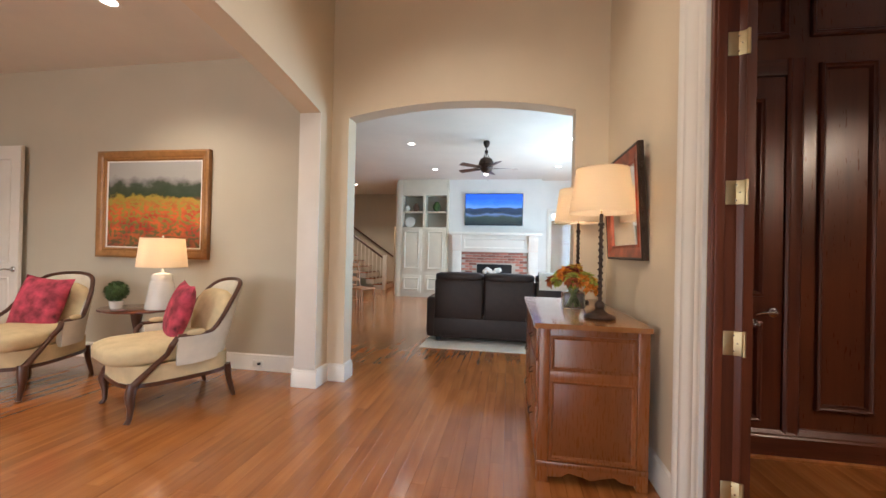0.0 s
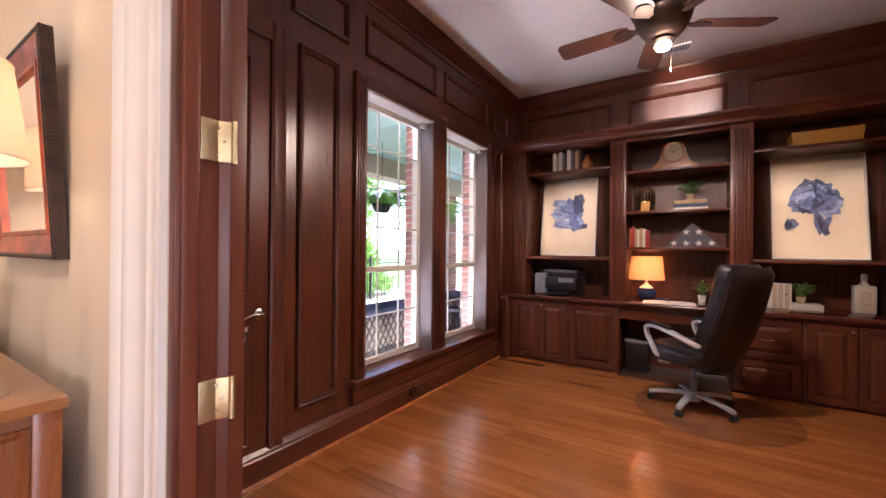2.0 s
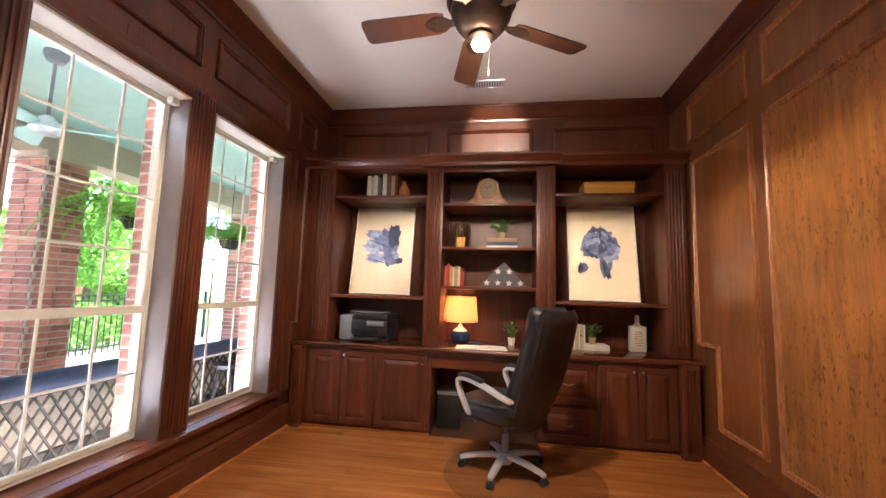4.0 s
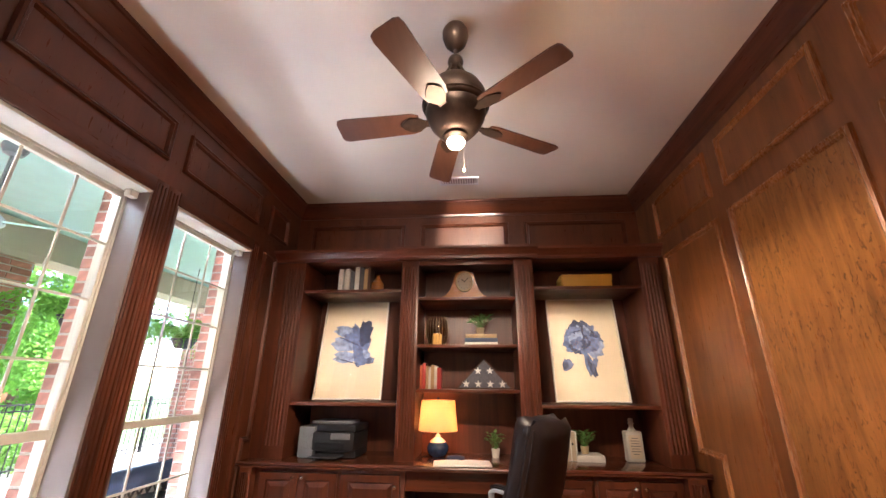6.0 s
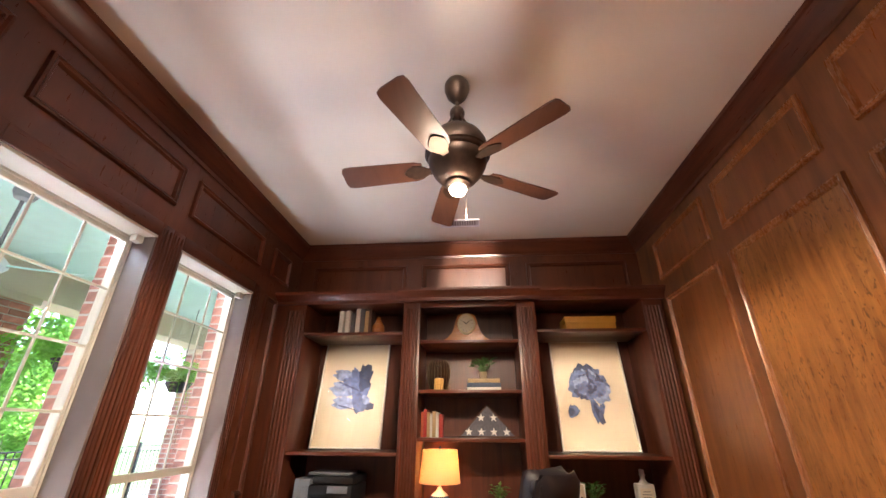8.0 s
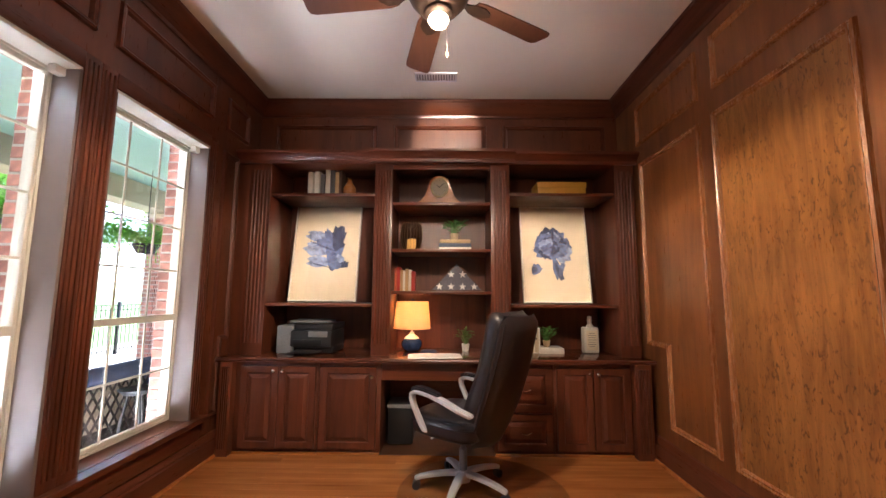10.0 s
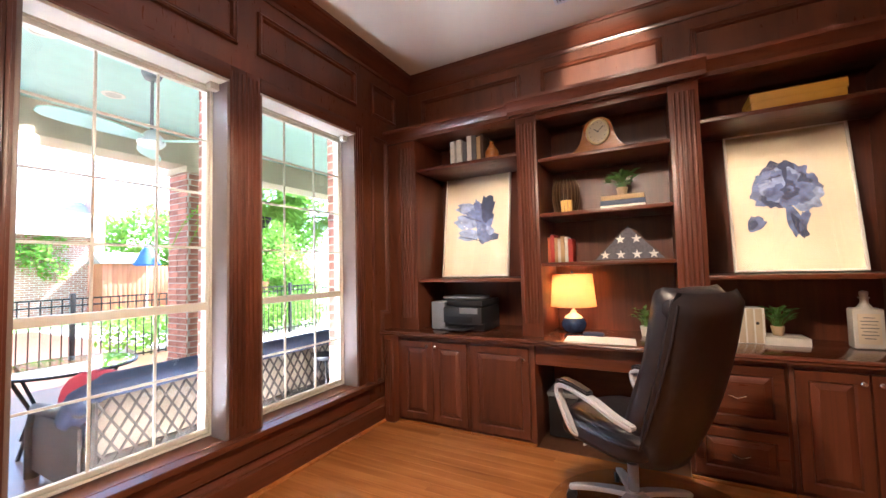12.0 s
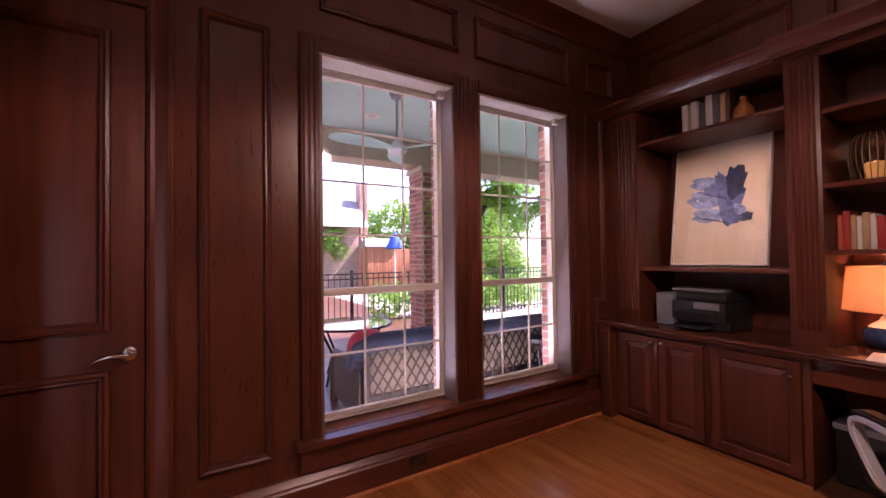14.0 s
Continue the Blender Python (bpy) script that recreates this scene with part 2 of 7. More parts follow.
def brickwork(name):
    """Far brickwork, too fine to pick apart."""
    m, n, l, b = shader(name, 0.9)
    co = node(n, l, "ShaderNodeTexCoord").outputs["Object"]
    sep = node(n, l, "ShaderNodeSeparateXYZ", {0: co})
    add = node(n, l, "ShaderNodeMath", {0: sep.outputs[0], 1: sep.outputs[1]}, operation="ADD")
    com = node(n, l, "ShaderNodeCombineXYZ", {0: add.outputs[0], 1: sep.outputs[2]})
    br = node(n, l, "ShaderNodeTexBrick", {"Vector": com.outputs[0], "Color1": (0.30, 0.13, 0.09, 1), "Color2": (0.40, 0.20, 0.14, 1), "Mortar": (0.5, 0.46, 0.42, 1), "Scale": 1.0, "Mortar Size": 0.008, "Brick Width": 0.22, "Row Height": 0.075})
    l.new(br.outputs[0], b.inputs["Base Color"])


brickwork("house_brick")
glass("pane_glass")
glass("vase_glass", (0.92, 0.97, 0.95))
glass("smoky_glass", (0.70, 0.62, 0.54))
m, n, l, b = shader("mirror_silver", 0.02, 1.0)
b.inputs["Base Color"].default_value = (0.9, 0.9, 0.9, 1)
glowing("bulb_glow", (1.0, 0.80, 0.55), 1.6)
glowing("can_glow", (1.0, 0.90, 0.75), 2.2)


def shade_cloth(name, color, strength):
    """Lamp shade cloth: lets the bulb's light through."""
    m, n, l, b = shader(name, 0.9)
    b.inputs["Base Color"].default_value = (*color, 1)
    tr = node(n, l, "ShaderNodeBsdfTranslucent", {"Color": (*color, 1)})
    mix = node(n, l, "ShaderNodeMixShader", {0: strength, 1: b.outputs[0], 2: tr.outputs[0]})
    l.new(mix.outputs[0], n["Material Output"].inputs[0])


shade_cloth("shrub_green", (0.15, 0.30, 0.045), 0.4)
shade_cloth("fern_green", (0.25, 0.52, 0.07), 0.5)
shade_cloth("shade_linen", (0.86, 0.64, 0.38), 0.5)
shade_cloth("shade_white", (0.86, 0.76, 0.60), 0.5)

# ---- mesh helpers ----


def box(bm, x0, y0, z0, x1, y1, z1, bevel=0.0):
    r = bmesh.ops.create_cube(bm, size=1.0, matrix=Matrix.LocRotScale(((x0 + x1) / 2, (y0 + y1) / 2, (z0 + z1) / 2), None, (abs(x1 - x0), abs(y1 - y0), abs(z1 - z0))))
    if bevel:
        edges = list({e for v in r["verts"] for e in v.link_edges})
        bmesh.ops.bevel(bm, geom=edges, offset=bevel, segments=2, profile=0.5, affect="EDGES")
    return bm


def boxm(bevel, *bounds):
    bm = bmesh.new()
    for bd in bounds:
        box(bm, *bd, bevel=bevel)
    return bm


def lathe(bm, prof, seg=24, m=None, cap=True):
    """Turns a profile of (radius, height) round z."""
    rings = []
    for r, z in prof:
        ring = []
        for i in range(seg):
            a = 2 * math.pi * i / seg
            p = Vector((r * math.cos(a), r * math.sin(a), z))
            ring.append(bm.verts.new(m @ p if m else p))
        rings.append(ring)
    for a, c in zip(rings, rings[1:]):
        for i in range(seg):
            bm.faces.new((a[i], a[(i + 1) % seg], c[(i + 1) % seg], c[i]))
    if cap and prof[0][0] > 0:
        bm.faces.new(list(reversed(rings[0])))
    if cap and prof[-1][0] > 0:
        bm.faces.new(rings[-1])
    return bm


def tube(bm, pts, rad, seg=8, cap=True):
    """A round bar through points; rad: one radius or one for each point."""
    pts = [Vector(p) for p in pts]
    rads = rad if isinstance(rad, (list, tuple)) else [rad] * len(pts)
    rings, side = [], None
    for i, p in enumerate(pts):
        d = (pts[min(i + 1, len(pts) - 1)] - pts[max(i - 1, 0)]).normalized()
        if side is None:
            side = d.orthogonal().normalized()
        side = (side - d * side.dot(d)).normalized()
        up = d.cross(side)
        rings.append([bm.verts.new(p + (side * math.cos(2 * math.pi * k / seg) + up * math.sin(2 * math.pi * k / seg)) * rads[i]) for k in range(seg)])
    for a, c in zip(rings, rings[1:]):
        for i in range(seg):
            bm.faces.new((a[i], a[(i + 1) % seg], c[(i + 1) % seg], c[i]))
    if cap:
        bm.faces.new(list(reversed(rings[0])))
        bm.faces.new(rings[-1])
    return bm


def ribbon(bm, pts, w, th, side):
    """A flat bar of width w along side and thickness th, through points."""
    pts, side = [Vector(p) for p in pts], Vector(side).normalized()
    rings = []
    for i, p in enumerate(pts):
        d = (pts[min(i + 1, len(pts) - 1)] - pts[max(i - 1, 0)]).normalized()
        nrm = d.cross(side).normalized()
        ww = w[i] if isinstance(w, (list, tuple)) else w
        rings.append([bm.verts.new(p + side * ww * a + nrm * th * c) for a, c in ((-0.5, -0.5), (0.5, -0.5), (0.5, 0.5), (-0.5, 0.5))])
    for a, c in zip(rings, rings[1:]):
        for i in range(4):
            bm.faces.new((a[i], a[(i + 1) % 4], c[(i + 1) % 4], c[i]))
    bm.faces.new(list(reversed(rings[0])))
    bm.faces.new(rings[-1])
    return bm


def prism(bm, outline, a, c, axis="y"):
    """Pulls an outline of 2D points from a to c along the axis; the outline lies in the other two."""
    def put(p, t):
        return {"x": (t, p[0], p[1]), "y": (p[0], t, p[1]), "z": (p[0], p[1], t)}[axis]
    lo = [bm.verts.new(put(p, a)) for p in outline]
    hi = [bm.verts.new(put(p, c)) for p in outline]
    k = len(outline)
    for i in range(k):
        bm.faces.new((lo[i], lo[(i + 1) % k], hi[(i + 1) % k], hi[i]))
    bm.faces.new(list(reversed(lo)))
    bm.faces.new(hi)
    return bm


def moulding(bm, o, u, v, w, h, prof):
    """A mitred frame round a rectangle w x h at o, along u and v; profile of (inset, height) points, heights along u x v."""
    o, u, v = Vector(o), Vector(u), Vector(v)
    nrm = u.cross(v)
    rings = []
    for d, p in prof:
        rings.append([bm.verts.new(o + u * a + v * c + nrm * p) for a, c in ((d, d), (w - d, d), (w - d, h - d), (d, h - d))])
    for a, c in zip(rings, rings[1:]):
        for i in range(4):
            bm.faces.new((a[i], a[(i + 1) % 4], c[(i + 1) % 4], c[i]))
    return bm


def ball(bm, c, r, sub=2, squash=(1, 1, 1)):
    bmesh.ops.create_icosphere(bm, subdivisions=sub, radius=1.0, matrix=Matrix.LocRotScale(c, None, (r * squash[0], r * squash[1], r * squash[2])))
    return bm


def soft_box(bm, cx, cy, cz, w, d, h, power=3.5, seg=10, m=None):
    """A pillow: a rounded box with full sides."""
    r = bmesh.ops.create_uvsphere(bm, u_segments=seg * 2, v_segments=seg, radius=1.0)
    for vert in r["verts"]:
        p = vert.co
        s = (abs(p.x) ** power + abs(p.y) ** power + abs(p.z) ** power) ** (-1 / power)
        q = Vector((p.x * s * w / 2 + cx, p.y * s * d / 2 + cy, p.z * s * h / 2 + cz))
        vert.co = m @ q if m else q
    return bm


def mesh_ob(name, bm, material, smooth=None):
    bmesh.ops.recalc_face_normals(bm, faces=bm.faces)
    me = bpy.data.meshes.new(name)
    bm.to_mesh(me)
    bm.free()
    me.materials.append(MATS[material])
    if smooth:
        me.shade_smooth()
        me.set_sharp_from_angle(angle=radians(smooth))
    return new(name, me)


def part(name, bm, material, parent, label="", smooth=40):
    ob = mesh_ob(name, bm, material, smooth)
    ob.parent = parent
    return tagged(ob, label)


def thing(name, label, category, m=None, group="", kind=""):
    ob = new(name)
    ob.empty_display_size = 0.1
    if m is not None:
        ob.matrix_world = m
    return tagged(ob, label, category, group, kind)


def structure(name, bm, material, label, category, smooth=None):
    return tagged(mesh_ob(name, bm, material, smooth), label, category, "", "structure")


def wall_with_holes(axis, a, c, u0, u1, z0, z1, holes):
    """A thick wall between a and c on the axis, from u0 to u1 along the other, with openings (u, u, z, z)."""
    bm = bmesh.new()
    us = sorted({u0, u1, *[h[0] for h in holes], *[h[1] for h in holes]})
    for s, e in zip(us, us[1:]):
        zs, cut = [(z0, z1)], [(h[2], h[3]) for h in holes if h[0] <= s + 1e-6 and h[1] >= e - 1e-6]
        for lo, hi in cut:
            zs = [q for p0, p1 in zs for q in ((p0, min(p1, lo)), (max(p0, hi), p1)) if q[1] - q[0] > 1e-4]
        for p0, p1 in zs:
            box(bm, *((a, s, p0, c, e, p1) if axis == "x" else (s, a, p0, e, c, p1)))
    return bm


def arch_wall(bm, a, c, u0, u1, z0, z1, ua, ub, spring, rise, axis, seg=20):
    """The wall over and beside a segmental arch."""
    def bx(p0, p1, q0, q1):
        box(bm, *((a, p0, q0, c, p1, q1) if axis == "x" else (p0, a, q0, p1, c, q1)))
    bx(u0, ua, z0, z1)
    bx(ub, u1, z0, z1)
    half = (ub - ua) / 2
    rad = (half * half + rise * rise) / (2 * rise)
    cu, cz = (ua + ub) / 2, spring + rise - rad
    pts = []
    for i in range(seg + 1):
        u = ua + (ub - ua) * i / seg
        pts.append((u, cz + math.sqrt(rad * rad - (u - cu) ** 2)))
    prism(bm, pts + [(ub, z1), (ua, z1)], a, c, axis)
    return bm

# ---- the study: shell ----
CEIL = 3.24
WX, EX = 1.20, 5.66        # study faces of the hall partition and of the wall behind the bookcase
NY, SY = 3.16, -0.45       # panel faces of the window wall and of the opposite wall
WIN = [(2.69, 3.56), (3.76, 4.65)]
WZ0, WZ1 = 0.37, 2.44
X_AX, Y_AX, Z_AX = Vector((1, 0, 0)), Vector((0, 1, 0)), Vector((0, 0, 1))

wall_north = structure("wall_north", wall_with_holes("y", NY, NY + 0.20, 1.122, 6.0, 0, CEIL, [(a, c, WZ0, WZ1) for a, c in WIN]), "cherry_panel", "cherry-panelled wall with two tall windows", "wall")
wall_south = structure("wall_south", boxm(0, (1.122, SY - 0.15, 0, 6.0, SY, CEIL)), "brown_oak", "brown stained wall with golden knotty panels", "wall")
wall_east = structure("wall_east", boxm(0, (EX, SY, 0, 6.0, NY, CEIL)), "cherry_panel", "dark wooden wall behind the bookcase", "wall")
DOOR_Y0, DOOR_Y1, DOOR_Z = 0.69, 2.15, 2.44
wall_west = structure("wall_west", wall_with_holes("x", 1.04, 1.12, SY - 0.15, 3.87, 0, 4.0, [(DOOR_Y0, DOOR_Y1, 0, DOOR_Z)]), "cream_paint", "cream painted hall wall with a doorway to the study", "wall")
part("panelling", wall_with_holes("x", 1.122, WX, SY, NY, 0, CEIL, [(DOOR_Y0, DOOR_Y1, 0, DOOR_Z)]), "cherry_panel", wall_west, smooth=None)
ceiling = structure("ceiling", boxm(0, (1.122, SY, CEIL, EX, NY, CEIL + 0.1)), "ceiling_paint", "off-white textured study ceiling", "ceiling")

PANEL = [(0.0, 0.0), (0.004, 0.020), (0.016, 0.026), (0.026, 0.018), (0.034, 0.020), (0.044, 0.004), (0.046, -0.004)]


def wall_panel(parent, o, u, w, h, mat="cherry_upright"):
    """A raised moulding round a panel of a wall; u x z points into the room."""
    bm = moulding(bmesh.new(), o, u, Z_AX, w, h, PANEL)
    part("panel_moulding", bm, mat, parent, smooth=30)


def notched_panel(parent, y, out, xa, xn, xb, z0, zn, z1, narrow, field, mat):
    """A panel whose lower corner is cut away round the end of the counter: from xa to xb above zn, to xn below it; out: the way into the room."""
    if narrow:
        xn = xa + 0.14
    shape = [(xa, z0), (xn, z0), (xn, zn), (xb, zn), (xb, z1), (xa, z1)]
    cx, bm, rings = [1, -1, -1, -1, -1, 1], bmesh.new(), []
    cz = [1, 1, 1, 1, -1, -1]
    for d, p in PANEL:
        rings.append([bm.verts.new((x + cx[k] * d, y + out * p, z + cz[k] * d)) for k, (x, z) in enumerate(shape)])
    for a, c in zip(rings, rings[1:]):
        for k in range(6):
            bm.faces.new((a[k], a[(k + 1) % 6], c[(k + 1) % 6], c[k]))
    part("panel_moulding", bm, mat, parent, smooth=30)
    ya, yb = sorted((y + out * 0.0005, y + out * 0.004))
    part("panel_field", boxm(0, (xa + 0.044, ya, zn + 0.044, xb - 0.044, yb, z1 - 0.044), (xa + 0.044, ya, z0 + 0.044, xn - 0.044, yb, zn + 0.044)), field, parent, smooth=None)


def sweep(parent, name, p0, p1, out, prof, mat, label=""):
    """A straight moulding from p0 to p1; profile of (out, up) points."""
    p0, p1, out = Vector(p0), Vector(p1), Vector(out)
    bm = bmesh.new()
    a = [bm.verts.new(p0 + out * d + Z_AX * z) for d, z in prof]
    c = [bm.verts.new(p1 + out * d + Z_AX * z) for d, z in prof]
    k = len(prof)
    for i in range(k):
        bm.faces.new((a[i], a[(i + 1) % k], c[(i + 1) % k], c[i]))
    bm.faces.new(a)
    bm.faces.new(list(reversed(c)))
    return part(name, bm, mat, parent, label, smooth=30)


BASE = [(0, 0), (0.05, 0), (0.05, 0.135), (0.042, 0.145), (0.042, 0.155), (0.028, 0.17), (0.018, 0.185), (0, 0.19)]
SHOE = [(0.05, 0), (0.066, 0), (0.064, 0.012), (0.05, 0.022)]
CROWN = [(0, -0.16), (0.012, -0.16), (0.018, -0.135), (0.03, -0.125), (0.075, -0.05), (0.085, -0.03), (0.098, -0.025), (0.1, 0), (0, 0)]
# window wall
sweep(wall_north, "baseboard", (WX, NY, 0), (5.02, NY, 0), (0, -1, 0), BASE, "cherry_along_x")
sweep(wall_north, "shoe_moulding", (WX, NY, 0), (5.02, NY, 0), (0, -1, 0), SHOE, "floor_wood")
sweep(wall_north, "crown", (WX, NY, CEIL), (EX, NY, CEIL), (0, -1, 0), CROWN, "cherry_along_x")
wall_panel(wall_north, (2.134, NY, 0.307), X_AX, 0.32, 2.21)
notched_panel(wall_north, NY, -1, 4.87, 5.10, 5.10, 0.31, 0.90, 2.50, 4.885, "cherry_panel", "cherry_upright")
for x0, w in ((1.30, 0.66), (2.08, 0.46), (2.70, 0.92), (3.755, 0.93), (4.885, 0.36)):
    wall_panel(wall_north, (x0, NY, 2.685), X_AX, w, 0.29, "cherry_along_x")
# opposite wall
sweep(wall_south, "baseboard", (WX, SY, 0), (5.02, SY, 0), (0, 1, 0), BASE, "cherry_along_x")
sweep(wall_south, "shoe_moulding", (WX, SY, 0), (5.02, SY, 0), (0, 1, 0), SHOE, "floor_wood")
sweep(wall_south, "crown", (WX, SY, CEIL), (EX, SY, CEIL), (0, 1, 0), CROWN, "cherry_along_x")
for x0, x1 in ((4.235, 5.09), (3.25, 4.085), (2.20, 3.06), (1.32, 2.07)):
    wall_panel(wall_south, (x1, SY, 2.625), -X_AX, x1 - x0, 0.36, "oak_moulding_lit")
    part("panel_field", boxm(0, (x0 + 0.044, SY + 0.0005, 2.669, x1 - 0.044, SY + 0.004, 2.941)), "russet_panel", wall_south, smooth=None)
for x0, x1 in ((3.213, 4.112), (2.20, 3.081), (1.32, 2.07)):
    wall_panel(wall_south, (x1, SY, 0.275), -X_AX, x1 - x0, 2.20, "oak_moulding_lit")
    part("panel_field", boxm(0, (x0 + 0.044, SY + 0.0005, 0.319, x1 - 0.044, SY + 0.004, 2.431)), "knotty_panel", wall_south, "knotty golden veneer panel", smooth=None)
notched_panel(wall_south, SY, 1, 4.235, 4.775, 5.06, 0.29, 0.885, 2.465, None, "russet_panel", "oak_moulding_lit")
# wall behind the desk, above the bookcase
FX = 5.50
part("frieze_board", boxm(0, (FX, SY, 2.50, EX - 0.002, NY, CEIL)), "cherry_panel", wall_east, smooth=None)
sweep(wall_east, "crown", (FX, SY, CEIL), (FX, NY, CEIL), (-1, 0, 0), CROWN, "cherry_along_y")
for y0, y1 in ((-0.33, 0.70), (0.87, 1.80), (1.97, 3.00)):
    wall_panel(wall_east, (FX, y1, 2.66), -Y_AX, y1 - y0, 0.34, "cherry_along_y")
# hall side partition panels
for y0, y1 in ((-0.30, 0.55), (2.28, 3.02)):
    wall_panel(wall_west, (WX, y0, 0.31), Y_AX, y1 - y0, 2.19)
sweep(wall_west, "crown", (WX, SY, CEIL), (WX, NY, CEIL), (1, 0, 0), CROWN, "cherry_along_y")

# ---- floor ----
floor = structure("floor", boxm(0, (-7.0, -3.2, -0.12, 6.0, 15.0, -0.014)), "walnut", "strip oak floor with a glossy reddish finish", "floor")

# ---- windows of the study ----
CASE = [(0.0, 0.0), (0.0, 0.03), (0.02, 0.034), (0.03, 0.026), (0.05, 0.024), (0.07, 0.026), (0.082, 0.016), (0.09, 0.0)]


def study_window(name, x0, x1):
    w = thing(name, "tall double-hung window with white grilles in a cherry casing", "window", kind="structure")
    gy = 3.285
    cx = (x0 + x1) / 2
    # linings of the opening
    part("window_lining", boxm(0.002, (x0 - 0.001, 3.135, WZ0, x0 + 0.016, 3.36, WZ1)), "lining_paint", w)
    part("window_lining", boxm(0.002, (x1 - 0.016, 3.135, WZ0, x1 + 0.001, 3.36, WZ1)), "lining_paint", w)
    part("window_head", boxm(0.002, (x0, 3.135, WZ1 - 0.016, x1, 3.36, WZ1 + 0.001)), "window_vinyl", w)
    f = part("window_frame", moulding(bmesh.new(), (x0 + 0.016, gy + 0.02, WZ0 + 0.012), X_AX, Z_AX, x1 - x0 - 0.032, WZ1 - WZ0 - 0.028, [(0, -0.05), (0, 0.03), (0.012, 0.03), (0.014, 0.02), (0.018, 0.02), (0.018, -0.05)]), "window_vinyl", w, "cream vinyl window frame", smooth=None)
    xa, xb, za, zb, zm = x0 + 0.034, x1 - 0.034, WZ0 + 0.036, WZ1 - 0.036, 1.118
    for sx0, sx1 in ((xa - 0.004, xa + 0.014), (xb - 0.014, xb + 0.004)):
        part("sash_stile", boxm(0.003, (sx0, gy - 0.004, za - 0.004, sx1, gy + 0.024, zb + 0.004)), "window_vinyl", w)
    part("top_rail", boxm(0.003, (xa, gy - 0.006, zb - 0.022, xb, gy + 0.024, zb + 0.006)), "window_vinyl", w)
    part("bottom_rail", boxm(0.003, (xa, gy - 0.006, za - 0.006, xb, gy + 0.024, za + 0.018)), "window_vinyl", w)
    part("meeting_rail", boxm(0.004, (xa, gy - 0.012, zm - 0.022, xb, gy + 0.03, zm + 0.022)), "window_vinyl", w)
    for z0, z1, rows in ((za, zm - 0.022, 2), (zm + 0.022, zb, 4)):
        p = part("pane", boxm(0, (xa, gy + 0.012, z0, xb, gy + 0.016, z1)), "pane_glass", w)
        p.visible_shadow = False
        for i in (1, 2):
            x = xa + (xb - xa) * i / 3
            part("glazing_bar", boxm(0.002, (x - 0.0065, gy + 0.002, z0, x + 0.0065, gy + 0.011, z1)), "window_vinyl", w)
        for i in range(1, rows):
            z = z0 + (z1 - z0) * i / rows
            part("glazing_bar", boxm(0.002, (xa, gy + 0.001, z - 0.0065, xb, gy + 0.010, z + 0.0065)), "window_vinyl", w)
    # fluted side casings and head
    for xc in ((x0 - 0.05), (x1 + 0.05)):
        bm = boxm(0.004, (xc - 0.049, 3.128, 0.36, xc + 0.049, NY - 0.001, WZ1 + 0.09))
        for k in (-0.028, 0, 0.028):
            box(bm, xc + k - 0.008, 3.120, 0.42, xc + k + 0.008, 3.13, WZ1 + 0.06, 0.003)
        part("side_casing", bm, "cherry_upright", w)
    part("head_casing", boxm(0.004, (x0 - 0.001, 3.126, WZ1 + 0.002, x1 + 0.001, NY - 0.001, WZ1 + 0.09)), "cherry_along_x", w)
    part("alarm_sensor", boxm(0.006, (x1 - 0.075, 3.20, WZ1 - 0.062, x1 - 0.02, 3.245, WZ1 - 0.018)), "window_vinyl", w)
    return w


for i, (a, c) in enumerate(WIN):
    study_window("window_%d" % (i + 1), a, c)
sill = structure("window_sill", boxm(0.006, (2.55, 3.075, 0.335, 4.80, 3.159, 0.369), (2.70, 3.159, 0.335, 3.55, 3.34, 0.369), (3.77, 3.159, 0.335, 4.64, 3.34, 0.369)), "cherry_along_x", "deep cherry window stool under both windows", "sill")
part("apron", boxm(0.004, (2.58, 3.125, 0.20, 4.77, 3.159, 0.334)), "cherry_along_x", sill)

# ---- built-in desk and bookcase ----
CFX = 5.02                 # front of the base cabinets
TOPZ = 0.76


